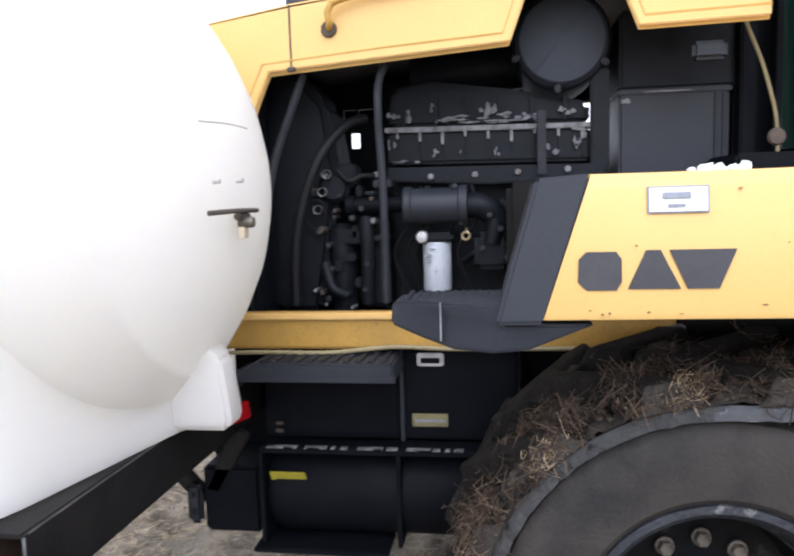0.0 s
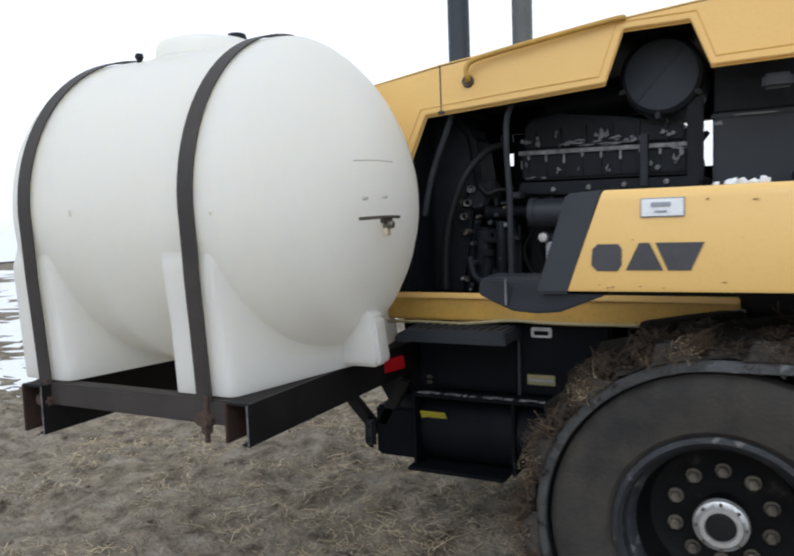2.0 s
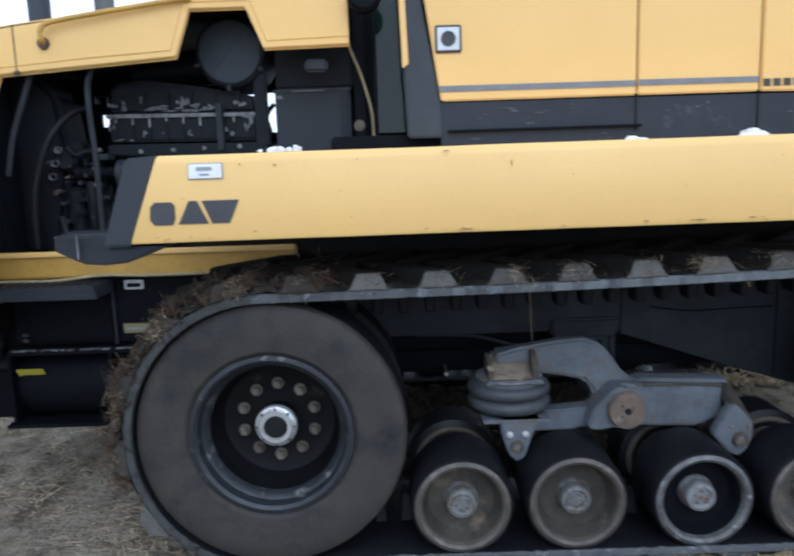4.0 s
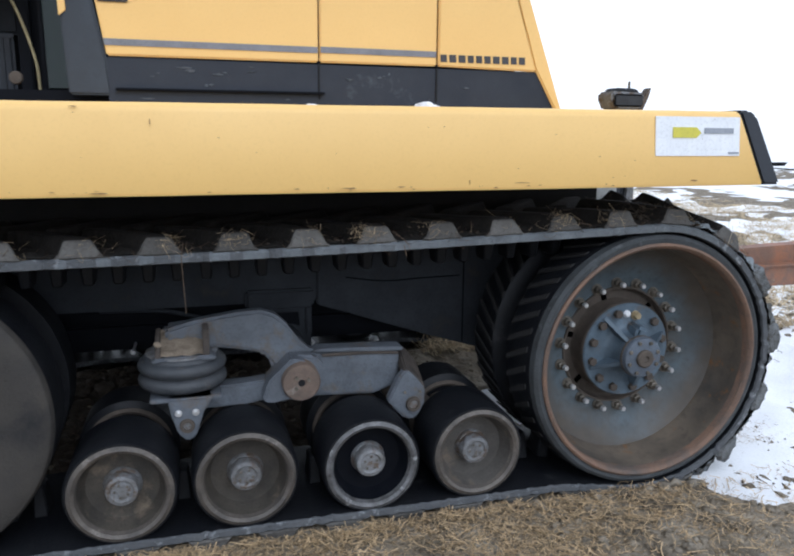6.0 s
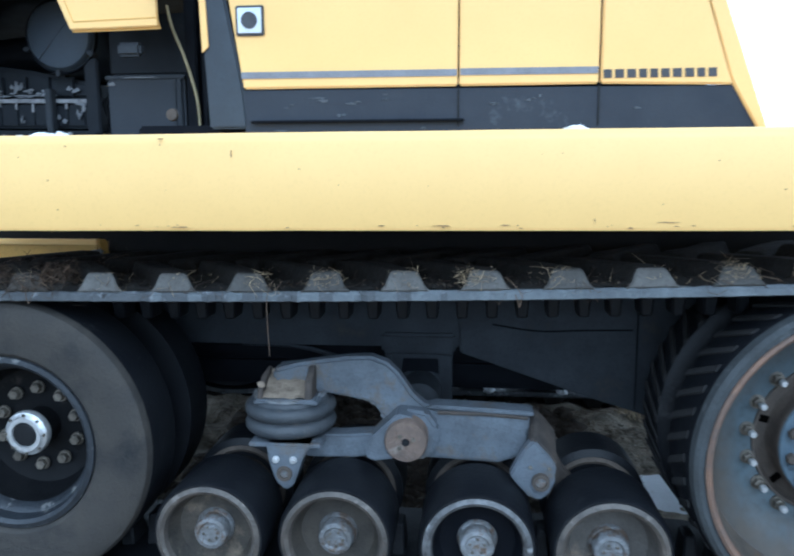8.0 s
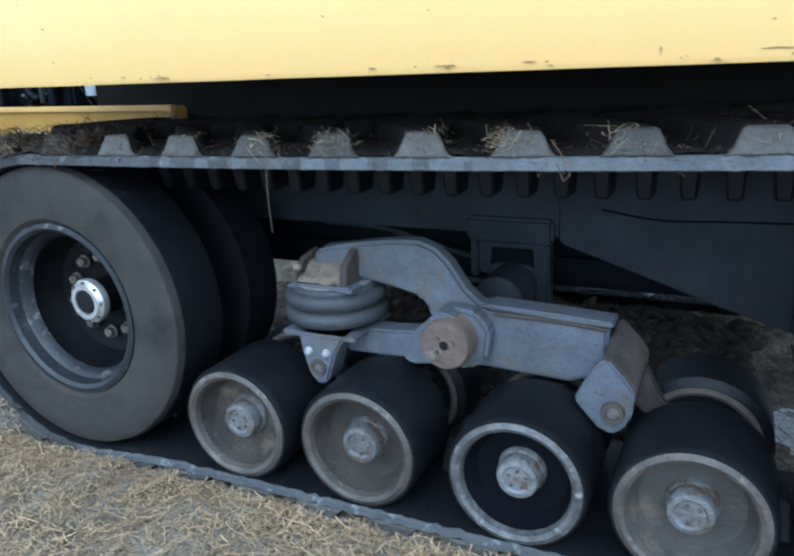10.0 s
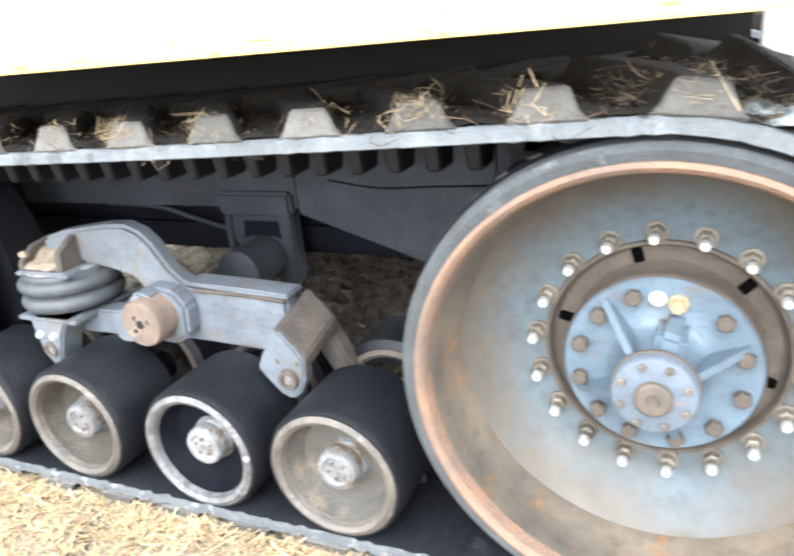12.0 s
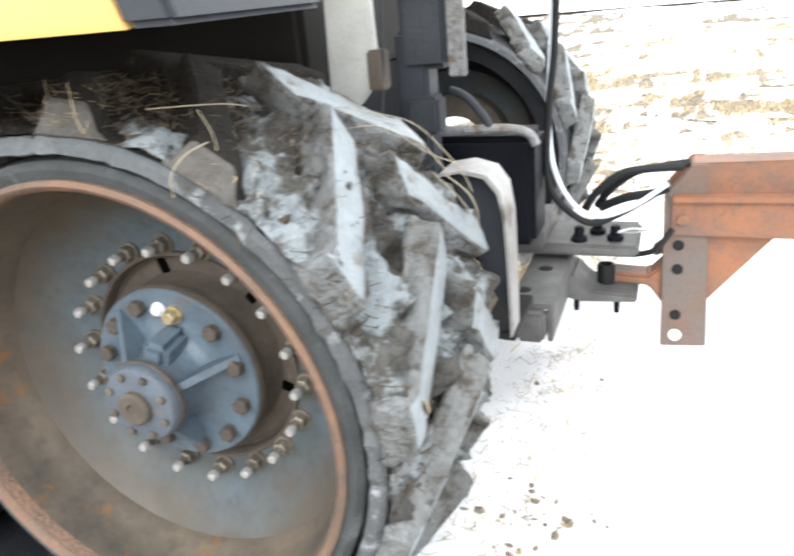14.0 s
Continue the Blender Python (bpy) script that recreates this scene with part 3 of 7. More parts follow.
# ---- drive wheel ----
def drive_wheel(y0, s, near):
    wheel = part("drive_wheel", lathe(flip([(0.522, 0.045), (0.53, 0.065), (0.53, 0.245), (0.515, 0.255), (0.455, 0.262), (0.455, 0.385), (0.515, 0.392), (0.53, 0.402), (0.53, 0.60), (0.45, 0.60), (0.45, 0.40), (0.44, 0.25), (0.486, 0.045)], y0, s), DX, DZ, 96), RUBBER_DARK, tractor, "large rubber-covered steel drive wheel with rusty rim")
    part("rubber_edge", lathe(flip([(0.487, 0.012), (0.505, 0.008), (0.519, 0.018), (0.524, 0.05), (0.487, 0.05)], y0, s), DX, DZ, 96), EDGE, wheel, "dusty grey rubber edge of the wheel")
    part("rim_edge", lathe(flip([(0.470, 0.004), (0.478, -0.001), (0.487, 0.004), (0.487, 0.08), (0.462, 0.08), (0.463, 0.02)], y0, s), DX, DZ, 96), RUSTRIM, wheel, "rusty orange rim edge")
    part("barrel", lathe(flip([(0.4645, 0.015), (0.459, 0.10), (0.450, 0.160), (0.436, 0.187), (0.436, 0.195), (0.4645, 0.19)], y0, s), DX, DZ, 96), BARREL, wheel, "rust-stained deep barrel of the wheel")
    part("disc", lathe(flip([(0.438, 0.189), (0.428, 0.198), (0.408, 0.213), (0.385, 0.228), (0.355, 0.244), (0.325, 0.260), (0.300, 0.270), (0.258, 0.274), (0.256, 0.31), (0.36, 0.31), (0.438, 0.21)], y0, s), DX, DZ, 96), DISC, wheel, "worn grey and rust-stained wheel disc")
    drum = part("drum", lathe(flip([(0.262, 0.276), (0.260, 0.266), (0.253, 0.264), (0.249, 0.272), (0.246, 0.292), (0.238, 0.300), (0.206, 0.302), (0.198, 0.290), (0.196, 0.215), (0.15, 0.215), (0.15, 0.40), (0.257, 0.40)], y0, s), DX, DZ, 64), RUST, wheel, "rusty hub drum with dark slots")
    if not near:
        return wheel
    for a in (105.6, 44, -17, -78, -137, 166):
        m = Matrix.Translation((DX, y0, DZ)) @ Matrix.Rotation(-radians(a), 4, "Y")
        part("slot", moved(box(0.203, 0.244, 0.2965, 0.304, -0.0125, 0.0125, 0.003), m), SLOT, drum, "dark slot")
    stud = to_mesh("bolt", join(hexbolt(0.0185, 0.030), lathe([(0.0105, -0.02), (0.0105, -0.056), (0.008, -0.060), (0, -0.060)], 0, 0, 10, closed=False)), BOLT)
    bolt_ring(18, 0.279, DX, y0 + 0.273, DZ, stud, wheel, radians(14.2))
    tip = to_mesh("stud_end", lathe([(0.0115, -0.048), (0.0115, -0.061), (0.009, -0.065), (0, -0.065)], 0, 0, 10, closed=False), STEEL)
    for k in range(18):
        a = radians(14.2 + 20 * k)
        again("stud_end", tip, Matrix.Translation((DX + 0.279 * math.cos(a), y0 + 0.273, DZ + 0.279 * math.sin(a))), wheel)
    hub = part("final_drive_hub", lathe(flip([(0.200, 0.226), (0.203, 0.222), (0.203, 0.200), (0.199, 0.195), (0.150, 0.197), (0.112, 0.196), (0.098, 0.188), (0.086, 0.165), (0.078, 0.130), (0.078, 0.098), (0, 0.098), (0, 0.228), (0.19, 0.228)], y0, s), DX, DZ, 64, closed=False), BLUEGREY, wheel, "blue-grey cast final drive hub")
    part("flange_rim", lathe(flip([(0.2035, 0.224), (0.2065, 0.220), (0.2065, 0.206), (0.2035, 0.201)], y0, s), DX, DZ, 64), RUST, hub, "rusty edge of the hub flange")
    for a, deep, half in ((20, 0.186, 0.008), (128, 0.186, 0.008), (202, 0.186, 0.008), (-76, 0.186, 0.008)):
        m = Matrix.Translation((DX, 0, DZ)) @ Matrix.Rotation(-radians(a), 4, "Y")
        bm = bmesh.new()
        side = [(0.070, 0.110), (0.070, 0.200), (deep, 0.200), (deep, 0.190), (0.082, 0.110)]
        lo = [bm.verts.new((x, y0 + y, -half)) for x, y in side]
        hi = [bm.verts.new((x, y0 + y, half)) for x, y in side]
        bm.faces.new(lo)
        bm.faces.new(hi[::-1])
        for i in range(5):
            bm.faces.new((lo[i], hi[i], hi[(i + 1) % 5], lo[(i + 1) % 5]))
        part("rib", moved(soften(bm, 0.004, 1), m), BLUEGREY, hub)
    m = Matrix.Translation((DX, 0, DZ)) @ Matrix.Rotation(-radians(76), 4, "Y")
    bm = box(0.060, 0.118, y0 + 0.112, y0 + 0.202, -0.030, 0.030, 0.014)
    for v in bm.verts:
        v.co.x += max(0.0, v.co.y - y0 - 0.15) * 0.25
    part("oil_boss", moved(bm, m), BLUEGREY, hub, "rounded cast oil passage boss")
    part("cover", lathe(flip([(0.078, 0.112), (0.084, 0.104), (0.086, 0.098), (0.086, 0.078), (0.081, 0.070), (0.060, 0.066), (0.050, 0.064), (0.0, 0.063)], y0, s), DX, DZ, 48, closed=False), COVER, hub, "round blue-grey bolted cover, rusting in patches")
    part("gasket", lathe(flip([(0.084, 0.106), (0.0885, 0.102), (0.0885, 0.094), (0.084, 0.091)], y0, s), DX, DZ, 48), RUST, hub, "rusty joint under the cover")
    part("centre_plug", lathe(flip([(0.037, 0.066), (0.037, 0.052), (0.031, 0.047), (0.014, 0.047), (0.011, 0.053), (0, 0.053)], y0, s), DX, DZ, 32, closed=False), RUST, hub, "rusty round centre plug")
    rusty = to_mesh("bolt", hexbolt(0.0185, 0.024, False), RUST)
    for a in (14, -17, -48, -77, 44, 109, 138, 165, 193, 222, 250):
        a = radians(a)
        again("bolt", rusty, Matrix.Translation((DX + 0.170 * math.cos(a), y0 + 0.197, DZ + 0.170 * math.sin(a))) @ Matrix.Rotation(a * 2.3, 4, "Y"), hub)
    capscrew = to_mesh("cover_bolt", hexbolt(0.0085, 0.011, False), BOLT)
    for k in range(8):
        a = 2 * math.pi * k / 8 + 0.35
        again("cover_bolt", capscrew, Matrix.Translation((DX + 0.068 * math.cos(a), y0 + 0.070, DZ + 0.068 * math.sin(a))), hub)
    part("filler_plug", moved(hexbolt(0.0155, 0.030), Matrix.Translation((DX + 0.032, y0 + 0.197, DZ + 0.150))), GOLD, hub, "brass filler plug")
    part("breather_plug", moved(hexbolt(0.0125, 0.014), Matrix.Translation((DX - 0.008, y0 + 0.197, DZ + 0.158))), WHITE, hub, "white breather plug")
    arc = [(DX + 0.5235 * math.cos(radians(a)), y0 + 0.2515 + 0.001 * math.sin(a), DZ + 0.5235 * math.sin(radians(a))) for a in range(128, 172, 4)]
    part("worn_edge", tube(arc, 0.0030, 6, True, 2), mat("bare_worn_edge", (0.26, 0.24, 0.21), (0.075, 0.066, 0.058), 24, 0.5, 0.2, 0.3, (0.05, 0.044, 0.04), 9, 0.52), wheel, "pale worn edge of the groove")
    cleats = []
    for lo, hi, lean in ((0.07, 0.24, 0.45), (0.407, 0.59, -0.45)):
        bm = box(0.526, 0.534, y0 + lo, y0 + hi, -0.014, 0.014, 0.003)
        for v in bm.verts:
            v.co.z += (v.co.y - y0 - lo) * lean
        cleats.append(to_mesh("cleat", bm, RUBBER))
    for k in range(44):
        m = Matrix.Translation((DX, 0, DZ)) @ Matrix.Rotation(-2 * math.pi * k / 44, 4, "Y")
        for me in cleats:
            again("cleat", me, m, wheel)
    return wheel


# ---- idler ----
def idler_wheel(y0, s, near):
    wheel = part("idler_wheel", lathe(flip([(0.300, 0.045), (0.315, 0.030), (0.40, 0.020), (0.462, 0.022), (0.482, 0.034), (0.491, 0.06), (0.491, 0.245), (0.30, 0.255)], y0, s), IX, IZ, 96), TYRE, tractor, "solid rubber-tyred front idler wheel")
    # black rubber tread, with its shade under the belt put into the colour
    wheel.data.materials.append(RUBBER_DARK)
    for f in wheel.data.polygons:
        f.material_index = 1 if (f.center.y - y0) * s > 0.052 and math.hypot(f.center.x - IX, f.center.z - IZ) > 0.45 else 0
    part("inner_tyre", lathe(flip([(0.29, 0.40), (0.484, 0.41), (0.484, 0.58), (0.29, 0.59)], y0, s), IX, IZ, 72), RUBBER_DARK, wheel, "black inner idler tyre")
    part("rim", lathe(flip([(0.302, 0.046), (0.298, 0.037), (0.282, 0.034), (0.270, 0.044), (0.262, 0.078), (0.250, 0.088), (0.240, 0.118), (0.302, 0.14)], y0, s), IX, IZ, 80), WORN, wheel, "worn blue-black rim lip")
    part("bowl", lathe(flip([(0.243, 0.112), (0.240, 0.145), (0.232, 0.18), (0.212, 0.222), (0.16, 0.236), (0.10, 0.24), (0.0, 0.24), (0.0, 0.44), (0.29, 0.44), (0.302, 0.2)], y0, s), IX, IZ, 80, closed=False), BOWL, wheel, "black dished wheel bowl with dried mud")
    part("hub_barrel", lathe(flip([(0.066, 0.24), (0.066, 0.150), (0.0, 0.150)], y0, s), IX, IZ, 40, closed=False), BOWL, wheel)
    hub = part("hub_cap", lathe(flip([(0.070, 0.162), (0.078, 0.160), (0.080, 0.146), (0.076, 0.136), (0.066, 0.131), (0.060, 0.122), (0.046, 0.122), (0.044, 0.130), (0.0, 0.132)], y0, s), IX, IZ, 40, closed=False), STEEL, wheel, "bright steel hub cap")
    if near:
        part("oil_window", lathe(flip([(0.043, 0.128), (0.036, 0.122), (0.0, 0.120)], y0, s), IX, IZ, 24, closed=False), HOSE, hub, "dark oil window")
        stud = to_mesh("cap_bolt", hexbolt(0.0055, 0.007, False), BOLT)
        for k in range(8):
            a = 2 * math.pi * k / 8
            again("cap_bolt", stud, Matrix.Translation((IX + 0.069 * math.cos(a), y0 + s * 0.131, IZ + 0.069 * math.sin(a))), hub)
        nut = to_mesh("nut", hexbolt(0.018, 0.03), BOLT)
        for k in range(10):
            a = 2 * math.pi * k / 10 + 0.3
            again("nut", nut, Matrix.Translation((IX + 0.142 * math.cos(a), y0 + 0.228, IZ + 0.142 * math.sin(a))), wheel)
    return wheel


# ---- mid rollers ----
ROLLPALE = mat("pale_dusty_roller_face", (0.100, 0.092, 0.082), (0.048, 0.043, 0.038), 7, 0.6, 0.1, 0.4, (0.165, 0.128, 0.092), 6, 0.56, spec=0.4, soft=0.14)
ROLLERS = [(0.682, 0.26), (1.100, 0.262), (1.558, 0.257), (1.976, 0.26)]


def roller(cx, cz, y0, s, shine):
    r = 0.188
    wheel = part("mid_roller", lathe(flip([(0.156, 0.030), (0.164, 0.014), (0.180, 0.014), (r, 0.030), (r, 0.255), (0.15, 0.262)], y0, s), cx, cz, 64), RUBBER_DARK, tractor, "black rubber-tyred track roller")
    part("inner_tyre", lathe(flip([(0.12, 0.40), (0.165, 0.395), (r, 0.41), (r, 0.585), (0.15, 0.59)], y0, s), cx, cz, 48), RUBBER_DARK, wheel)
    part("inner_rim", lathe(flip([(0.163, 0.394), (0.150, 0.388), (0.140, 0.394), (0.130, 0.42), (0.163, 0.42)], y0, s), cx, cz, 48), RUST, wheel, "rusty inner roller rim")
    part("rim", lathe(flip([(0.158, 0.030), (0.174, 0.0125), (0.160, 0.005), (0.149, 0.012), (0.143, 0.030), (0.150, 0.035)], y0, s), cx, cz, 64), RING if shine else CHIPRING, wheel, "worn bright steel roller rim" if shine else "chipped brown roller rim")
    part("web", lathe(flip([(0.145, 0.024), (0.138, 0.060), (0.122, 0.088), (0.06, 0.094), (0.0, 0.094), (0, 0.2), (0.15, 0.2)], y0, s), cx, cz, 64, closed=False), BLACK if shine else ROLLPALE if cx > 1.9 else ROLLFACE, wheel, "dark recessed roller web" if shine else "dusty brown recessed roller web")
    cap = part("hub_cap", lathe(flip([(0.066, 0.095), (0.062, 0.080), (0.058, 0.076), (0.057, 0.046), (0.052, 0.036), (0.040, 0.034), (0.034, 0.040), (0, 0.040)], y0, s), cx, cz, 32, closed=False), CAP, wheel, "grey hub cap")
    tiny = to_mesh("bolt", hexbolt(0.0045, 0.006, False), BOLT)
    for k in range(5):
        a = 2 * math.pi * k / 5 + cx
        again("bolt", tiny, Matrix.Translation((cx + 0.024 * math.cos(a), y0 + s * 0.040, cz + 0.024 * math.sin(a))), cap)
    axle = part("axle", lathe(flip([(0.05, 0.2), (0.05, 0.42), (0, 0.42), (0, 0.2)], y0, s), cx, cz, 24), BLACK, wheel)
    return wheel


for y0, s, near in ((0.0, 1, True), (2 * YC, -1, False)):
    track(y0, s, near)
    drive_wheel(y0, s, near)
    idler_wheel(y0, s, near)
    for i, (cx, cz) in enumerate(ROLLERS):
        roller(cx, cz, y0, s, i == 2)

# ---- suspension ----
def undercarriage():
    """The bogie arm, its air spring and the fixed track frame behind the rollers."""
    arm = part("bogie_arm", prism([(0.84, 0.690), (0.84, 0.752), (0.93, 0.776), (1.014, 0.790), (1.11, 0.803), (1.19, 0.806), (1.245, 0.786), (1.285, 0.748), (1.335, 0.675), (1.375, 0.640), (1.43, 0.624), (1.60, 0.618), (1.735, 0.612), (1.735, 0.470), (1.63, 0.434), (1.408, 0.444), (1.33, 0.444), (1.25, 0.452), (1.225, 0.540), (1.228, 0.592), (1.192, 0.638), (1.12, 0.656), (1.047, 0.668)], 0.285, 0.350, 0.012), ARM, tractor, "dusty blue-grey cast bogie arm")
    part("top_flange", prism([(1.375, 0.630), (1.41, 0.640), (1.60, 0.634), (1.748, 0.626), (1.748, 0.610), (1.58, 0.618)], 0.274, 0.358, 0.005), ARM, arm)
    part("weld", tube([(1.42, 0.284, 0.612), (1.60, 0.284, 0.610), (1.73, 0.284, 0.600)], 0.007, 6), DIRTARM, arm)
    bm = prism([(1.722, 0.520), (1.736, 0.556), (1.748, 0.556), (1.785, 0.520), (1.820, 0.474), (1.818, 0.430), (1.790, 0.430)], 0.205, 0.37, 0.006)
    for v in bm.verts:
        v.co.z += (v.co.y - 0.2) * 0.32
        v.co.x += (v.co.y - 0.2) * 0.08
    part("end_flange", bm, DIRTARM, arm, "slanted brown end flange")
    hanger = part("hanger", prism([(1.735, 0.551), (1.748, 0.552), (1.790, 0.508), (1.818, 0.470), (1.815, 0.410), (1.795, 0.365), (1.764, 0.343), (1.728, 0.358), (1.690, 0.400), (1.665, 0.430), (1.690, 0.482), (1.712, 0.525)], 0.197, 0.245, 0.007), ARM, arm, "blue-grey hanger plate")
    part("pin", lathe([(0.016, 0.205), (0.018, 0.180), (0.028, 0.180), (0.031, 0.198), (0.031, 0.205)], 1.768, 0.412, 24), RUST, hanger, "rusty ring-shaped pin")
    part("pin_core", lathe([(0, 0.188), (0.0165, 0.188), (0.0165, 0.205), (0, 0.205)], 1.768, 0.412, 20, closed=False), CAP, hanger)
    for dx, dz in ((-0.034, 0.050), (0.028, 0.048)):
        part("bolt", moved(hexbolt(0.006, 0.008, False), Matrix.Translation((1.768 + dx, 0.197, 0.412 + dz))), BOLT, hanger)
    part("far_hanger", prism([(1.78, 0.56), (1.86, 0.40), (1.95, 0.30), (1.90, 0.28), (1.80, 0.36), (1.72, 0.50)], 0.36, 0.42, 0.008), DIRTARM, arm, "brown lower link")
    # pivot boss
    part("side_plate", prism([(1.178, 0.486), (1.202, 0.556), (1.290, 0.640), (1.345, 0.625), (1.345, 0.490), (1.205, 0.470)], 0.180, 0.30, 0.007), ARM, arm)
    boss = part("pivot_boss", lathe([(0.072, 0.30), (0.072, 0.156), (0.067, 0.148), (0.014, 0.146), (0.012, 0.154), (0, 0.154)], 1.320, 0.554, 36, closed=False), BOSSRUST, arm, "pale rust-brown round pivot boss")
    part("hole", lathe([(0, 0.1445), (0.012, 0.1445), (0.013, 0.147)], 1.320, 0.554, 14, closed=False), HOSE, boss)
    part("boss_seat", prism([(1.26, 0.462), (1.265, 0.60), (1.31, 0.640), (1.385, 0.630), (1.425, 0.58), (1.415, 0.49), (1.36, 0.455)], 0.225, 0.29, 0.012), ARM, arm)
    for a in (0.4, 2.3, 3.9):
        part("stud", lathe([(0, 0.138), (0.007, 0.138), (0.007, 0.148), (0, 0.148)], 1.320 + 0.028 * math.cos(a), 0.554 + 0.028 * math.sin(a), 8, closed=False), BOLT, boss)
    # air spring
    prof = [(0.0, 0.735), (0.108, 0.735), (0.118, 0.731), (0.124, 0.724), (0.126, 0.717)]
    for mid in (0.682, 0.618):
        prof += [(0.122 + 0.024 * math.cos(a), mid + 0.031 * math.sin(a)) for a in [radians(80 - 20 * k) for k in range(9)]]
    prof += [(0.118, 0.584), (0.104, 0.577), (0.0, 0.575)]
    bm = lathe([(r, z) for r, z in prof], 0, 0, 48, closed=False)
    for v in bm.verts:
        x, y, z = v.co
        v.co = (0.896 + 1.1 * x, 0.310 + 1.1 * z, 0.665 + (y - 0.735) * 0.85)
    spring = part("air_spring", bm, AIRRUB, arm, "ribbed dusty rubber air spring")
    bm = lathe([(0.0, 0.742), (0.112, 0.742), (0.118, 0.738), (0.118, 0.730), (0.112, 0.727), (0, 0.727)], 0, 0, 40, closed=False)
    for v in bm.verts:
        x, y, z = v.co
        v.co = (0.896 + 1.1 * x, 0.310 + 1.1 * z, 0.665 + (y - 0.735) * 0.85)
    part("bead_ring", bm, CAP, spring, "grey steel bead ring")
    cup = part("spring_mount", prism([(0.815, 0.662), (0.820, 0.705), (0.840, 0.755), (0.99, 0.772), (1.02, 0.720), (1.03, 0.662)], 0.325, 0.39, 0.012), ARM, arm, "cast spring mount, open at the front, dirt in its pocket")
    part("floor", prism([(0.790, 0.656), (0.800, 0.672), (1.010, 0.674), (1.020, 0.656)], 0.190, 0.36, 0.006), ARM, cup)

    def cheek(x0, x1, yz):
        bm = bmesh.new()
        a = [bm.verts.new((x0, y, z)) for y, z in yz]
        b = [bm.verts.new((x1, y, z)) for y, z in yz]
        bm.faces.new(a)
        bm.faces.new(b[::-1])
        for i in range(len(yz)):
            k = (i + 1) % len(yz)
            bm.faces.new((a[i], b[i], b[k], a[k]))
        bmesh.ops.recalc_face_normals(bm, faces=bm.faces)
        return soften(bm, 0.005, 1)

    part("web", cheek(0.806, 0.824, [(0.198, 0.668), (0.35, 0.668), (0.35, 0.748), (0.26, 0.738), (0.205, 0.700)]), DIRTARM, cup)
    part("web", cheek(0.972, 0.996, [(0.198, 0.668), (0.35, 0.668), (0.35, 0.774), (0.27, 0.770), (0.205, 0.735)]), DIRTARM, cup)
    verts, faces = sheet(list(np.arange(0.822, 0.975, 0.0125)), list(np.arange(0.203, 0.342, 0.0115)), lambda x, y: float(np.interp(y, (0.203, 0.25, 0.30, 0.34), (0.676, 0.696, 0.722, 0.735))) + 0.010 * noise.noise(Vector((x, y, 0)) * 34))
    bm = bmesh.new()
    grid = [bm.verts.new(v) for v in verts]
    for f in faces:
        bm.faces.new([grid[i] for i in f])
    part("pocket_dirt", bm, DUSTDIRT, cup, "pale caked dirt")
    bm = bmesh.new()
    bmesh.ops.create_icosphere(bm, subdivisions=2, radius=0.015)
    for v in bm.verts:
        v.co *= 1 + 0.5 * noise.noise(v.co * 60)
        v.co.z *= 0.75
    part("clod", moved(bm, Matrix.Translation((0.814, 0.226, 0.716))), DUSTDIRT, cup, "tan clod of dry mud")
    part("spring_seat", box(0.78, 1.03, 0.17, 0.42, 0.512, 0.528, 0.004), ARM, arm, "flat steel spring seat")
    low = part("lower_bracket", prism([(0.842, 0.528), (0.850, 0.470), (0.872, 0.395), (0.905, 0.362), (0.935, 0.380), (0.965, 0.470), (1.000, 0.528)], 0.160, 0.25, 0.007), ARM, arm, "blue-grey lower bracket")
    part("pin", lathe([(0.013, 0.170), (0.015, 0.152), (0.025, 0.152), (0.028, 0.162), (0.028, 0.170)], 0.905, 0.424, 24), RUST, low, "rusty ring-shaped pin")
    part("pin_core", lathe([(0, 0.157), (0.0135, 0.157), (0.0135, 0.170), (0, 0.170)], 0.905, 0.424, 18, closed=False), CAP, low)
    for dx in (-0.028, 0.032):
        part("bolt", moved(hexbolt(0.010, 0.015), Matrix.Translation((0.905 + dx, 0.160, 0.474))), STEEL, low, "bright bolt")
    part("lower_link", prism([(0.93, 0.525), (1.10, 0.530), (1.28, 0.545), (1.29, 0.475), (1.12, 0.445), (0.95, 0.445)], 0.26, 0.34, 0.008), ARM, arm, "dark lower link arm")
    # fixed track frame
    fr = part("track_frame", prism([(0.15, 0.97), (1.49, 0.99), (1.49, 0.712), (0.15, 0.712)], 0.800, 0.832, 0.008), CHASSIS, tractor, "grey welded track frame plates")
    part("block_cap", box(1.165, 1.470, 0.770, 0.84, 0.690, 0.775, 0.012), CHASSIS, fr)
    part("block", prism([(1.180, 0.695), (1.458, 0.695), (1.458, 0.44), (1.40, 0.42), (1.36, 0.55), (1.20, 0.57)], 0.790, 0.85, 0.010), CHASSIS, fr)
    for x in (1.180, 1.432):
        part("cheek", box(x, x + 0.026, 0.772, 0.80, 0.56, 0.69, 0.006), CHASSIS, fr)
    part("recess", prism([(1.245, 0.600), (1.255, 0.668), (1.400, 0.668), (1.405, 0.600), (1.375, 0.612), (1.275, 0.612)], 0.787, 0.792, 0.002), BLACK, fr)
    part("gusset", prism([(1.488, 0.99), (2.45, 1.01), (2.45, 0.40), (2.34, 0.415), (2.025, 0.512), (1.488, 0.694)], 0.796, 0.832, 0.006), CHASSIS, fr)
    part("weld_seam", tube([(2.20, 0.795, 0.47), (2.20, 0.795, 1.0)], 0.004, 6), BLACK, fr)
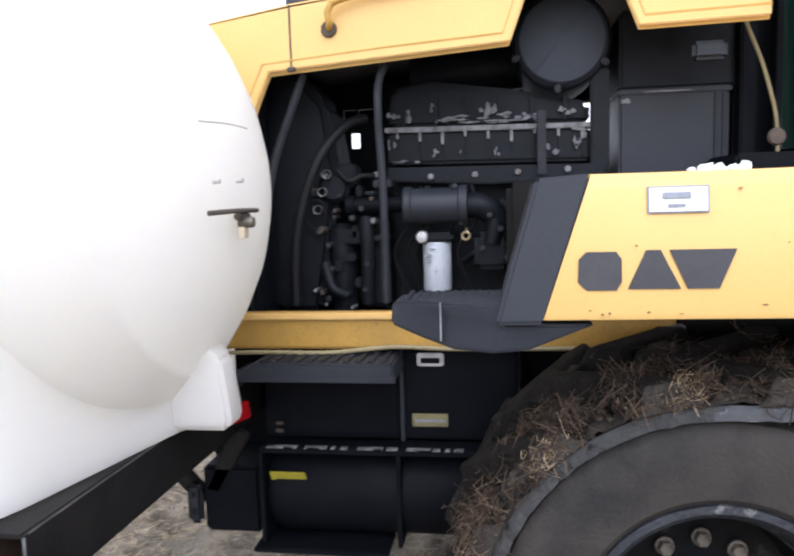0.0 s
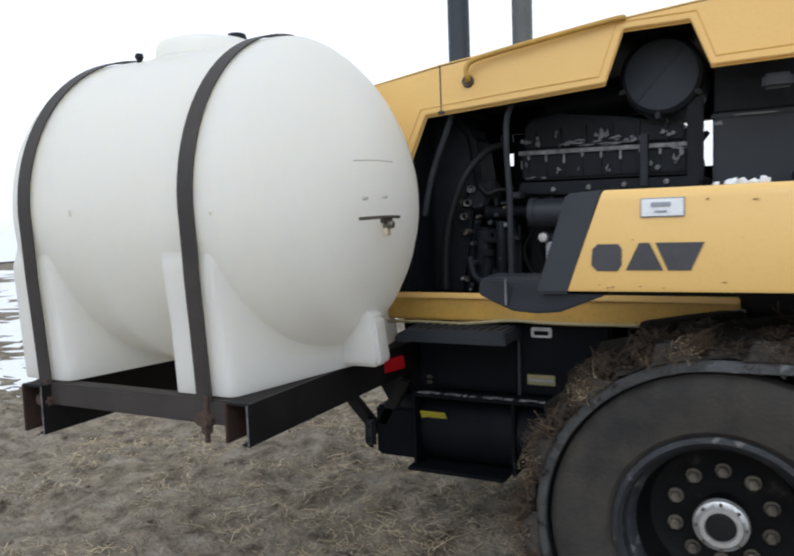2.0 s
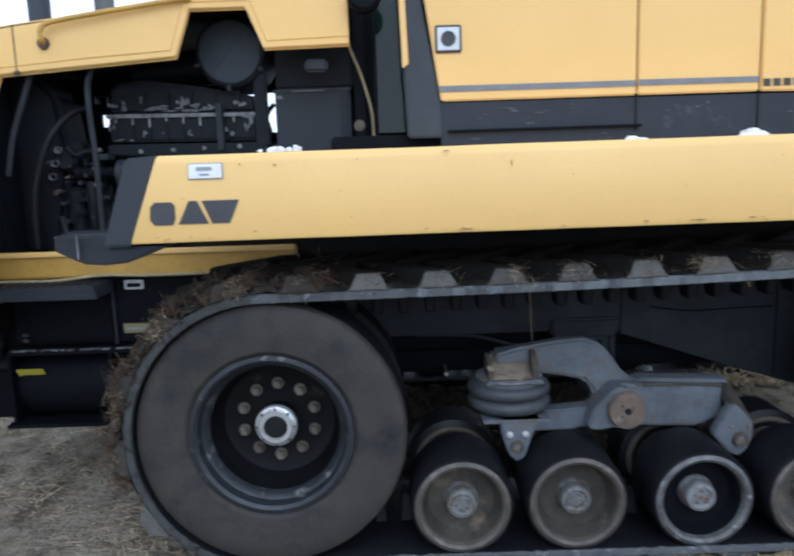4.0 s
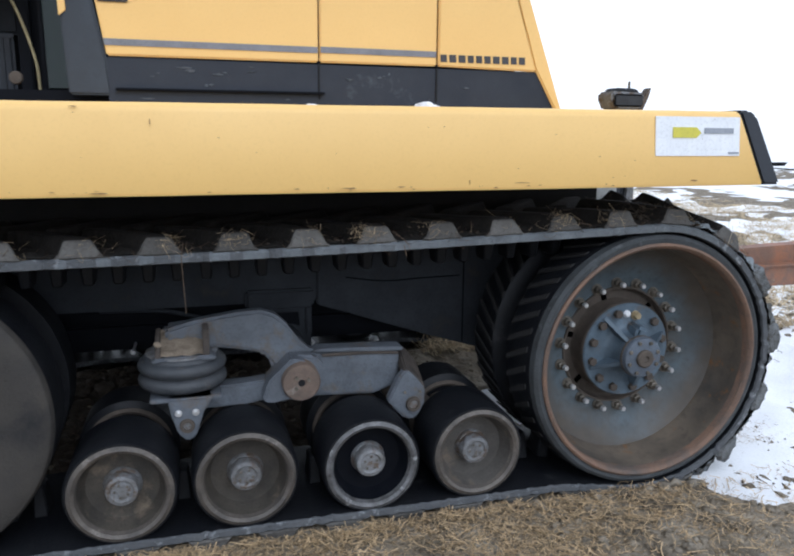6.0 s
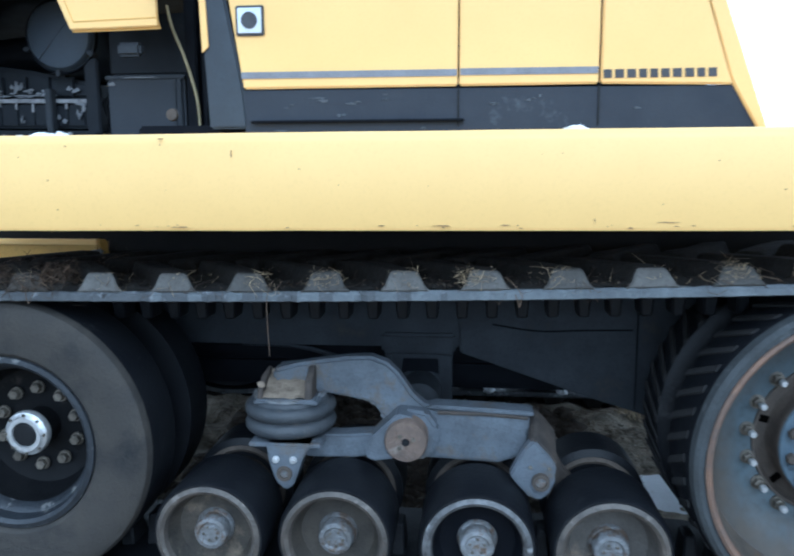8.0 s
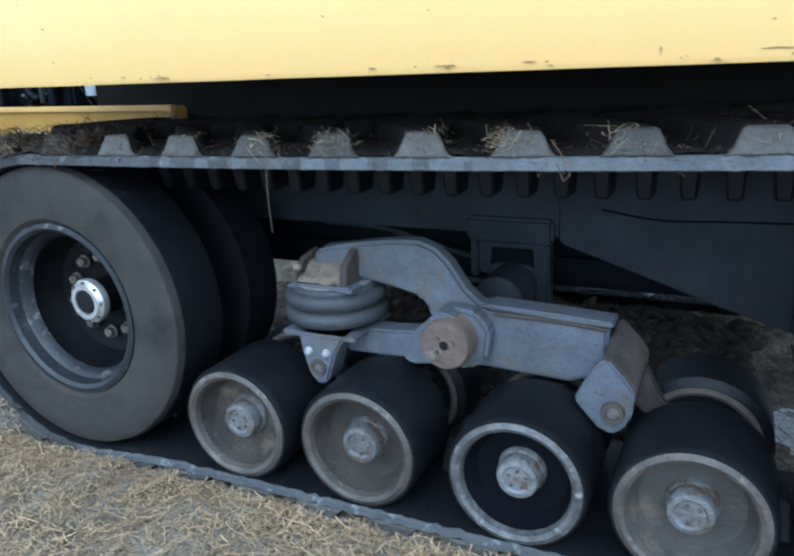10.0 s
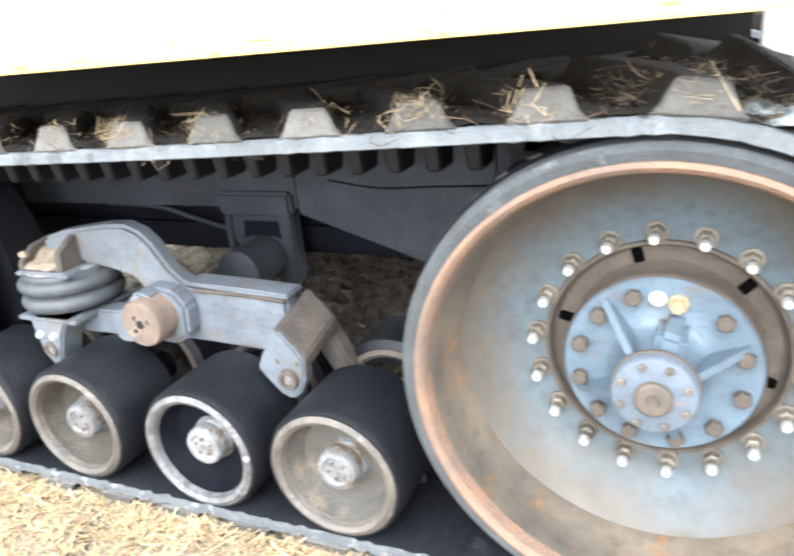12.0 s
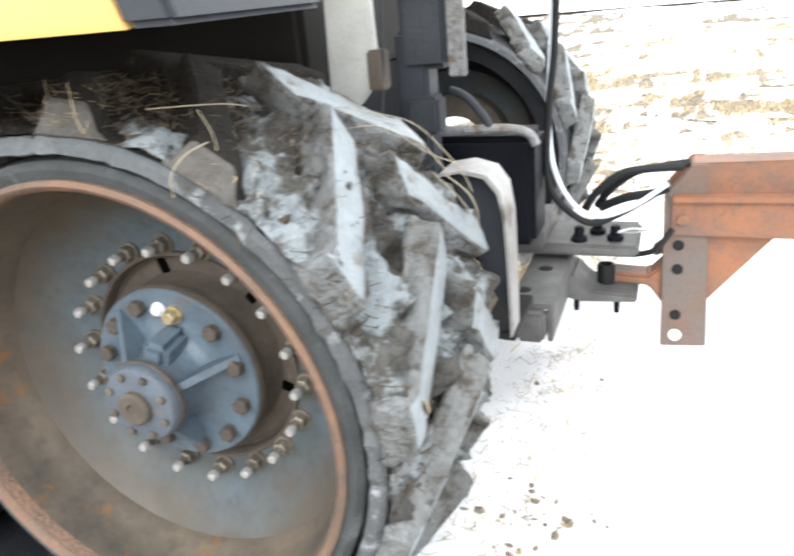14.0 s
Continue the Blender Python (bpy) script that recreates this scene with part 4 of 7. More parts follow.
    part("seam_lip", tube([(1.62, 0.795, 0.815), (1.80, 0.795, 0.79), (1.98, 0.795, 0.795), (2.18, 0.795, 0.80)], 0.004, 6), BLACK, fr)
    part("cross_tube", lathe([(0.070, 0.60), (0.085, 0.61), (0.085, 0.80), (0.0, 0.80), (0.0, 0.60)], 1.33, 0.53, 32), CHASSIS, fr, "dark cross tube")
    part("brake_line", tube([(0.55, 0.86, 0.70), (0.80, 0.86, 0.69), (1.0, 0.86, 0.64), (1.18, 0.86, 0.60)], 0.010, 8), CHASSIS, fr)
    part("bolt", lathe([(0, 0.770), (0.009, 0.771), (0.012, 0.778), (0.012, 0.790), (0.006, 0.792), (0.006, 0.93), (0, 0.93)], 0.683, 0.532, 12, closed=False), STEEL, fr, "bright bolt end")


undercarriage()

# ---- chassis ----
# brown-black base, lifted a little with lens haze put into the colour
part("chassis_body", box(-0.45, 2.86, 0.72, 2 * YC - 0.72, 1.095, 1.56, 0.02), mat("hazed_black_chassis", (0.0095, 0.0090, 0.0085), (0.016, 0.0145, 0.013), 5, 0.6, 0, 0.1, (0.032, 0.028, 0.024), 4, 0.60, spec=0.10, soft=0.2), tractor, "brown-black chassis under the cab, haze put into its colour")
part("track_hull", box(-0.40, 2.80, 0.93, 2 * YC - 0.93, 0.62, 1.10, 0.02), BLACK, tractor)
part("transmission", box(-0.43, 2.5, 0.92, 2 * YC - 0.92, 0.497, 0.64, 0.03), BLACK, tractor)
part("belly", box(-1.45, -0.44, 0.95, 2 * YC - 0.95, 0.42, 1.05, 0.03), BLACK, tractor)

# ---- fenders ----
FB, FT = 1.272, 1.550


def fender_shell():
    """A bent sheet: an outer face that leans in, a rounded top edge, a flat deck and a turned-in lower lip."""
    prof = [(-0.094, FB + 0.004), (-0.118, FB), (-0.122, FB + 0.012), (-0.096, FT - 0.030), (-0.090, FT - 0.012), (-0.078, FT - 0.002), (-0.060, FT), (0.60, FT + 0.004), (0.60, FT - 0.006), (-0.055, FT - 0.010), (-0.078, FT - 0.024), (-0.110, FB + 0.012), (-0.094, FB + 0.010)]

    def ends(z, x0b, x0t, x1b, x1t):
        t = min(max((z - FB) / (FT - FB), 0), 1)
        return x0b + (x0t - x0b) * t, x1b + (x1t - x1b) * t

    bm = bmesh.new()
    rows = []
    for k in range(25):
        row = []
        for y, z in prof:
            a, b = ends(z, -0.382, -0.288, 3.045, 2.935)
            x = a + (b - a) * k / 24
            row.append(bm.verts.new((x, y + 0.0015 * math.sin(x * 2.1), z + 0.012 * (x + 0.38) / 3.4 * (1 - 0.4 * (z - FB) / (FT - FB)) + 0.0012 * noise.noise(Vector((x * 5, z * 3, 0))))))
        rows.append(row)
    n = len(prof)
    for a, b in zip(rows, rows[1:]):
        for k in range(n):
            bm.faces.new((a[k], a[(k + 1) % n], b[(k + 1) % n], b[k]))
    bm.faces.new(rows[0][::-1])
    bm.faces.new(rows[-1])
    return bm


fender = part("fender", fender_shell(), YELLOW, tractor, "long yellow sheet-metal track fender with rust specks")
part("front_cap", prism([(-0.475, 1.262), (-0.392, 1.545), (-0.284, 1.552), (-0.378, 1.264)], -0.126, 0.12, 0.008, 0.12), CHARCOAL, fender, "slanted charcoal front end of the fender")
part("rear_cap", prism([(3.046, 1.285), (2.937, 1.560), (2.985, 1.560), (3.02, 1.540), (3.13, 1.285)], -0.126, 0.30, 0.010, 0.12), CHARCOAL, fender, "slanted charcoal rear end of the fender")
part("far_fender", box(-0.3, 3.0, 2 * YC - 0.60, 2 * YC + 0.10, FT - 0.02, FT, 0.006), YELLOW, tractor)


def face_y(z):
    """The fender's outer face leans: its y at a height."""
    return -0.122 + 0.026 * (z - FB) / (FT - FB - 0.03) - 0.0005


def on_fender(name, poly, material, label="", lift=0.003):
    bm = prism([(x, z) for x, z in poly], -0.0015, 0.0015, 0)
    for v in bm.verts:
        v.co.y += face_y(v.co.z - 0.012 * (v.co.x + 0.38) / 3.4) - lift
    return part(name, bm, material, fender, label)


def rect(x0, x1, z0, z1):
    return [(x0, z0), (x1, z0), (x1, z1), (x0, z1)]


# maker's mark: three plain dark blocks
on_fender("mark_block", [(-0.316, 1.345), (-0.300, 1.329), (-0.245, 1.329), (-0.235, 1.345), (-0.235, 1.388), (-0.245, 1.402), (-0.300, 1.402), (-0.314, 1.388)], DECAL, "plain dark block of the maker's mark")
on_fender("mark_block", [(-0.224, 1.331), (-0.128, 1.331), (-0.164, 1.404), (-0.190, 1.404)], DECAL, "plain dark block of the maker's mark")
on_fender("mark_block", [(-0.116, 1.331), (-0.060, 1.331), (-0.028, 1.404), (-0.148, 1.404)], DECAL, "plain dark block of the maker's mark")
on_fender("sticker", rect(-0.187, -0.076, 1.472, 1.523), GREYPRINT, "small white sticker with a grey border")
on_fender("sticker_face", rect(-0.184, -0.079, 1.475, 1.520), WHITE, "white sticker", 0.006)
on_fender("print_bar", rect(-0.160, -0.110, 1.500, 1.511), GREYPRINT, "", 0.009)
on_fender("print_bar", rect(-0.150, -0.120, 1.484, 1.489), GREYPRINT, "", 0.009)
on_fender("dealer_sticker", rect(2.575, 2.935, 1.393, 1.534), WHITE, "white dealer sticker")
on_fender("logo_shape", [(2.645, 1.458), (2.745, 1.458), (2.765, 1.476), (2.745, 1.496), (2.645, 1.496)], LEMON, "plain yellow logo shape", 0.006)
on_fender("print_bar", rect(2.78, 2.905, 1.474, 1.494), GREYPRINT, "", 0.006)
on_fender("print_bar", rect(2.885, 2.930, 1.401, 1.407), GREYPRINT, "", 0.006)
rng = random.Random(5)
chips = [(0.70, 1.285, 0.05, 0.004), (1.28, 1.290, 0.02, 0.003), (1.45, 1.290, 0.06, 0.003), (1.62, 1.292, 0.03, 0.004), (0.64, 1.535, 0.03, 0.003), (1.86, 1.305, 0.003, 0.014), (0.85, 1.49, 0.003, 0.022), (2.74, 1.30, 0.04, 0.005), (-0.02, 1.515, 0.012, 0.003), (0.09, 1.51, 0.018, 0.003), (0.02, 1.30, 0.012, 0.003), (0.30, 1.42, 0.006, 0.004), (0.33, 1.335, 0.007, 0.004), (2.05, 1.30, 0.07, 0.003)]
for _ in range(46):
    low = rng.random() < 0.65
    chips.append((rng.uniform(-0.3, 2.9), rng.uniform(1.283, 1.292) if low else rng.uniform(1.31, 1.53), rng.uniform(0.003, 0.02 if low else 0.006), rng.uniform(0.0015, 0.004)))
for x, z, w, h in chips:
    z += 0.012 * (x + 0.38) / 3.4 * 0.4
    k = [(x + w / 2 * math.cos(a) * rng.uniform(0.35, 1.2), z + h / 2 * math.sin(a) * rng.uniform(0.35, 1.3)) for a in [i * math.pi / 5 for i in range(10)]]
    on_fender("rust_chip", k, CHIP, "", 0.003)

# ---- front wedge step and rail ----
wedge = prism([(-0.705, 1.240), (-0.700, 1.290), (-0.640, 1.298), (-0.520, 1.300), (-0.455, 1.300), (-0.450, 1.262), (-0.280, 1.260), (-0.340, 1.236), (-0.410, 1.208), (-0.480, 1.202), (-0.560, 1.204), (-0.640, 1.222)], -0.10, 0.14, 0.006)
for v in wedge.verts:
    if v.co.y < 0.02:
        v.co.y += max(0.0, -0.52 - v.co.x) * 0.7
step = part("wedge_step", wedge, CHARCOAL, tractor, "charcoal wedge-shaped step ahead of the fender")
part("seam", box(-0.589, -0.585, -0.0555, -0.045, 1.218, 1.298, 0.0), PEELED, step)
for i in range(11):
    for k in range(5):
        x, y = -0.672 + i * 0.0195, 0.022 + k * 0.025
        part("grip", box(x, x + 0.011, y, y + 0.012, 1.296, 1.3016, 0.001), CHARCOAL, step)
rail = part("side_rail", prism([(-1.42, 1.055), (-0.20, 1.055), (0.036, 1.098), (0.036, 1.165), (-1.42, 1.165)], 0.65, 0.74, 0.008), YELLOW_RAIL, tractor, "dull yellow side rail along the engine")
part("rail_lip", box(-1.42, 0.034, 0.635, 0.665, 1.150, 1.172, 0.004), YELLOW, rail, "brighter yellow upper lip")
part("end_bracket", prism([(0.010, 1.128), (0.052, 1.134), (0.058, 1.118), (0.030, 1.092), (0.004, 1.060), (-0.008, 1.066), (0.012, 1.100)], 0.622, 0.648, 0.005), CAP, rail, "bright bent bracket at the rail's end")
part("cable", tube([(-1.45, 0.63, 1.045), (-1.2, 0.625, 1.05), (-1.0, 0.63, 1.048), (-0.8, 0.63, 1.066), (-0.6, 0.63, 1.060), (-0.3, 0.63, 1.062), (-0.15, 0.63, 1.064), (-0.03, 0.635, 1.090), (0.015, 0.635, 1.125)], 0.007, 8), CABLE, rail, "ochre cable tied along the rail")

# ---- side boxes under the rail ----
case = part("side_box", box(-1.25, -0.42, 0.715, 0.96, 0.745, 1.045, 0.012), BLACK, tractor, "black steel side box under the engine")
part("door", box(-1.175, -0.80, 0.700, 0.718, 0.765, 1.000, 0.006), BLACK, case)
part("edge", box(-0.792, -0.780, 0.690, 0.72, 0.745, 1.04, 0.003), CHARCOAL, case)
tread = part("upper_step", prism([(-1.255, 0.985), (-1.255, 1.012), (-1.20, 1.040), (-0.785, 1.040), (-0.775, 0.985)], 0.50, 0.715, 0.006), CHARCOAL, tractor, "black steel step with worn grip strips")
for i in range(11):
    part("grip", box(-1.195 + i * 0.037, -1.175 + i * 0.037, 0.52, 0.70, 1.038, 1.046, 0.003), CHASSIS, tread)
part("worn_edge", box(-1.255, -0.775, 0.497, 0.503, 0.985, 1.006, 0.002), CHARCOAL, tread)
part("ledge", box(-1.245, -0.43, 0.62, 0.72, 0.722, 0.742, 0.004), BLACK, case)
rng = random.Random(11)
for i in range(34):
    x = rng.uniform(-1.23, -0.46)
    part("worn_patch", box(x, x + rng.uniform(0.01, 0.05), 0.618, 0.64, 0.7405, 0.7435 + rng.uniform(0, 0.002), 0.0), PEELED, case)
part("label_plate", box(-0.738, -0.652, 0.706, 0.716, 0.988, 1.030, 0.004), STEEL, case, "light metal plate with two holes")
part("plate_window", box(-0.725, -0.665, 0.703, 0.708, 0.998, 1.016, 0.002), BLACK, case)
part("type_plate", box(-0.760, -0.640, 0.711, 0.717, 0.788, 0.836, 0.003), mat("olive_type_plate", (0.30, 0.27, 0.14), (0.22, 0.2, 0.1), 30, 0.4, 0.3, 0.1), case, "olive metal type plate")
part("print_bar", box(-0.75, -0.65, 0.709, 0.713, 0.806, 0.814, 0.0), GREYPRINT, case)
for z in (0.80, 0.825):
    part("rust_spot", box(-1.215, -1.185, 0.708, 0.716, z - 0.04, z - 0.022, 0.004), RUST, case)


def lying_tank():
    bm = lathe([(0.0, -1.245), (0.10, -1.245), (0.135, -1.225), (0.150, -1.19), (0.150, -0.50), (0.135, -0.46), (0.0, -0.44)], 0, 0, 48, closed=False)
    for v in bm.verts:
        x, y, z = v.co
        v.co = (y, 0.78 + x, 0.565 + z)
    return bm


drum = part("reservoir", lying_tank(), BLACK, tractor, "black cylindrical reservoir with a yellow sticker")
for x in (-1.245, -0.80):
    part("bracket", prism([(x, 0.425), (x, 0.725), (x + 0.014, 0.725), (x + 0.014, 0.425)], 0.615, 0.80, 0.003), BLACK, drum)
part("sticker", prism([(-1.216, 0.622), (-1.210, 0.662), (-1.095, 0.662), (-1.098, 0.622)], 0.652, 0.660, 0.0, -0.9), LEMON, drum, "yellow warning sticker")
part("lower_step", box(-1.27, -0.83, 0.60, 0.80, 0.398, 0.416, 0.004), BLACK, tractor, "thin black lower step plate")
part("front_box", box(-1.475, -1.275, 0.70, 0.95, 0.415, 0.645, 0.012), BLACK, tractor, "small black box ahead of the reservoir")
part("tie_ring", box(-1.535, -1.478, 0.69, 0.72, 0.44, 0.585, 0.02), CHASSIS, tractor, "grey tie-down bracket")
part("tie_hole", box(-1.520, -1.493, 0.684, 0.70, 0.47, 0.505, 0.01), HOSE, tractor)
part("tie_hole", box(-1.520, -1.493, 0.684, 0.70, 0.53, 0.562, 0.01), HOSE, tractor)

# ---- hood ----
hood = part("hood_side", prism([(-1.47, 2.075), (-1.11, 2.128), (-0.33, 2.210), (0.30, 2.262), (0.30, 2.004), (-0.062, 1.998), (-0.130, 2.166), (-0.365, 2.166), (-0.432, 1.976), (-1.185, 1.926), (-1.285, 1.705), (-1.42, 1.36), (-1.52, 1.36)], 0.72, 0.735, 0.004), YELLOW, tractor, "yellow hood side with a cut-out for the air cleaner")


def lip(points, width, y_out, y_in):
    """A folded edge along the hood's lower outline."""
    bm = bmesh.new()
    rows = []
    for i, (x, z) in enumerate(points):
        a = Vector(points[max(i - 1, 0)])
        b = Vector(points[min(i + 1, len(points) - 1)])
        d = (b - a).normalized()
        nn = Vector((-d.y, d.x))
        rows.append([bm.verts.new((x + nn.x * w, y, z + nn.y * w)) for w, y in ((0.0, y_in), (width, y_out), (width, y_out + 0.01), (0.004, y_in + 0.012))])
    for a, b in zip(rows, rows[1:]):
        for k in range(4):
            bm.faces.new((a[k], a[(k + 1) % 4], b[(k + 1) % 4], b[k]))
    return bm


part("folded_edge", lip([(-1.40, 1.36), (-1.285, 1.690), (-1.186, 1.916), (-0.80, 1.942), (-0.436, 1.966), (-0.366, 2.158), (-0.128, 2.158), (-0.060, 1.990), (0.30, 1.996)], 0.042, 0.716, 0.742), YELLOW, hood, "folded yellow lower edge")
part("hood_top", prism([(-1.47, 2.066), (-1.47, 2.076), (-1.11, 2.130), (-0.33, 2.212), (0.30, 2.264), (0.30, 2.25), (-0.33, 2.2), (-1.11, 2.116)], 0.72, 2 * YC - 0.72, 0.003), YELLOW, hood)
part("far_hood_side", prism([(-1.47, 2.075), (-1.11, 2.128), (0.30, 2.262), (0.30, 1.97), (-1.42, 1.90)], 2 * YC - 0.735, 2 * YC - 0.72, 0.0), YELLOW, hood)
part("hood_liner", prism([(-1.46, 2.04), (-1.46, 2.052), (-1.11, 2.104), (-0.33, 2.188), (0.29, 2.24), (0.29, 2.228), (-0.33, 2.176), (-1.11, 2.092)], 0.738, 2 * YC - 0.74, 0.0), BLACK, hood)
part("far_liner", prism([(-1.46, 2.04), (-1.11, 2.09), (0.29, 2.22), (0.29, 1.975), (-1.41, 1.905)], 2 * YC - 0.760, 2 * YC - 0.742, 0.0), BLACK, hood)
part("seam", box(-1.113, -1.107, 0.7185, 0.722, 1.932, 2.126, 0.0), RUST, hood)
part("latch", box(-1.125, -1.095, 0.712, 0.724, 1.922, 1.938, 0.004), RUST, hood)
part("grab_rail", tube([(-0.985, 0.715, 2.045), (-0.975, 0.685, 2.055), (-0.975, 0.680, 2.095), (-0.93, 0.685, 2.125), (-0.70, 0.690, 2.160), (-0.40, 0.700, 2.200), (-0.36, 0.72, 2.205)], 0.011, 10), YELLOW_RAIL, hood, "dull yellow grab rail")
part("rail_foot", lathe([(0, 0.705), (0.022, 0.705), (0.026, 0.72), (0, 0.72)], -0.985, 2.045, 20, closed=False), RUST, hood, "rusty rail foot")
part("radiator", box(-1.52, -1.28, 0.78, 2 * YC - 0.78, 1.05, 2.05, 0.02), ENGINE, tractor, "black radiator behind the tank")
part("fan_shroud", prism([(-1.28, 1.12), (-1.28, 2.0), (-1.18, 1.98), (-1.06, 1.86), (-1.02, 1.60), (-1.10, 1.12)], 0.95, 1.20, 0.03), ENGINE, tractor)
guard = box(-1.30, -1.142, 1.59, 1.61, 1.0, 2.0, 0.002)
for x0, x1, z0, z1 in ((-1.142, -0.85, 1.909, 2.02), (-1.142, -1.112, 1.0, 1.870), (-1.112, -1.074, 1.81, 1.870), (-1.112, -1.074, 1.0, 1.745), (-1.074, -0.85, 1.0, 1.870), (-1.090, -1.076, 1.870, 1.909), (-1.004, -0.85, 1.870, 1.909)):
    join(guard, box(x0, x1, 1.59, 1.61, z0, z1, 0.0))
part("fan_guard", guard, ENGINE, tractor, "black fan guard plate with small openings")
for x, r, m in ((-1.21, 0.052, LIDBLUE), (-0.895, 0.047, PIPE)):
    bm = lathe([(0.0, 2.1), (r, 2.1), (r, 3.0), (r * 0.9, 3.0), (0.0, 2.95)], 0, 0, 28, closed=False)
    for v in bm.verts:
        a, b, c = v.co
        v.co = (x + a, 1.2 + c, b)
    part("exhaust_pipe" if x < -1 else "breather_pipe", bm, m, hood)

# ---- engine ----
def upright(profile, x, y, segs=32):
    """Turns rows of (radius, z) about an upright axis."""
    bm = lathe([(r, z) for r, z in profile], 0, 0, segs, closed=False)
    for v in bm.verts:
        a, b, c = v.co
        v.co = (x + a, y + c, b)
    return bm


def lying(profile, y, z, segs=32):
    """Turns rows of (radius, x) about an axis along x."""
    bm = lathe([(r, x) for r, x in profile], 0, 0, segs, closed=False)
    for v in bm.verts:
        a, b, c = v.co
        v.co = (b, y + a, z + c)
    return bm


engine = part("engine_block", box(-0.86, -0.10, 1.10, 1.75, 1.05, 1.625, 0.02), ENGINE, tractor, "oily black diesel engine")
part("manifold", prism([(-0.862, 1.640), (-0.862, 1.755), (-0.165, 1.745), (-0.165, 1.630)], 1.03, 1.30, 0.012), ENGINE, engine, "black intake manifold with peeling paint")
part("flange", prism([(-0.870, 1.750), (-0.870, 1.768), (-0.160, 1.758), (-0.160, 1.740)], 1.015, 1.28, 0.003), PEELED, engine, "grey worn flange")
cover = part("valve_cover", prism([(-0.862, 1.766), (-0.850, 1.905), (-0.70, 1.925), (-0.45, 1.890), (-0.25, 1.850), (-0.165, 1.832), (-0.165, 1.756)], 1.05, 1.35, 0.02), ENGINE, engine, "black ribbed valve cover")
for i in range(9):
    x = -0.825 + i * 0.079
    part("rib", box(x - 0.004, x + 0.004, 1.024, 1.04, 1.645, 1.752, 0.003), ENGINE, engine)
    part("rib_tip", box(x - 0.005, x + 0.005, 1.018, 1.026, 1.728 - 0.012 * (i % 3), 1.752, 0.002), PEELED, engine)
for i in range(6):
    x = -0.80 + i * 0.11
    part("fin", box(x - 0.006, x + 0.006, 1.035, 1.06, 1.77, 1.86, 0.003), ENGINE, cover)
rng = random.Random(3)


def flake(x, z, w, h, y):
    """A patch of peeled paint with an uneven outline."""
    n = 13
    pts = [(x + w * math.cos(2 * math.pi * k / n) * rng.uniform(0.35, 1.1), z + h * math.sin(2 * math.pi * k / n) * rng.uniform(0.35, 1.1)) for k in range(n)]
    return prism(pts, y, y + 0.004, 0)


FLAKE = mat("bare_metal_flake", (0.22, 0.225, 0.24), (0.07, 0.072, 0.078), 45, 0.55, 0.2, 0.2)
for x, z, w, h in ((-0.52, 1.815, 0.022, 0.026), (-0.46, 1.800, 0.03, 0.016), (-0.60, 1.795, 0.05, 0.012), (-0.66, 1.790, 0.03, 0.012), (-0.70, 1.83, 0.008, 0.02), (-0.79, 1.805, 0.012, 0.022), (-0.40, 1.79, 0.03, 0.012), (-0.84, 1.80, 0.018, 0.02), (-0.34, 1.785, 0.02, 0.012), (-0.24, 1.80, 0.02, 0.018), (-0.56, 1.782, 0.07, 0.009), (-0.42, 1.778, 0.07, 0.008), (-0.49, 1.825, 0.016, 0.022)):
    for _ in range(5):
        part("peeled_patch", flake(x + rng.uniform(-1.1, 1.1) * w, z + rng.uniform(-0.8, 0.8) * h, w * rng.uniform(0.25, 0.8), h * rng.uniform(0.25, 0.75), 1.034 - 0.0004 * _), FLAKE, cover, "peeled bare patch")
for x, z, w, h in ((-0.845, 1.70, 0.012, 0.02), (-0.69, 1.675, 0.010, 0.018), (-0.60, 1.675, 0.005, 0.014), (-0.475, 1.67, 0.012, 0.022), (-0.33, 1.675, 0.008, 0.03), (-0.29, 1.67, 0.018, 0.024), (-0.22, 1.69, 0.007, 0.022), (-0.20, 1.70, 0.014, 0.036), (-0.80, 1.648, 0.04, 0.006), (-0.25, 1.735, 0.05, 0.008)):
    for _ in range(3):
        part("peeled_patch", flake(x + rng.uniform(-1.2, 1.2) * w, z + rng.uniform(-0.7, 0.7) * h, w * rng.uniform(0.3, 0.9), h * rng.uniform(0.3, 0.8), 1.0165 - 0.0004 * _), FLAKE, engine, "peeled bare patch")
plate = part("fuel_rail", prism([(-0.86, 1.580), (-0.86, 1.628), (-0.12, 1.618), (-0.12, 1.575), (-0.5, 1.560)], 0.99, 1.06, 0.005), ENGINE, engine, "dark rail with bright bolt heads")
for x, z in ((-0.707, 1.592), (-0.555, 1.594), (-0.410, 1.598), (-0.245, 1.602), (-0.90, 1.605)):
    part("bolt", lathe([(0, 0.976), (0.010, 0.978), (0.012, 0.985), (0.012, 0.992)], x, z, 14, closed=False), CAP, plate, "bright bolt head")
part("strap", box(-0.345, -0.315, 0.975, 1.02, 1.585, 1.80, 0.004), CHASSIS, engine, "steel hanger strap")
part("cooler", lying([(0, -0.795), (0.062, -0.795), (0.066, -0.790), (0.066, -0.770), (0.060, -0.765), (0.060, -0.610), (0.068, -0.606), (0.068, -0.580), (0, -0.578)], 0.93, 1.492, 36), CHARCOAL, engine, "dark cylindrical oil cooler")
part("pipe", lying([(0.030, -1.00), (0.034, -0.995), (0.034, -0.97), (0.027, -0.965), (0.027, -0.79)], 0.94, 1.500, 20), BLACK, engine)
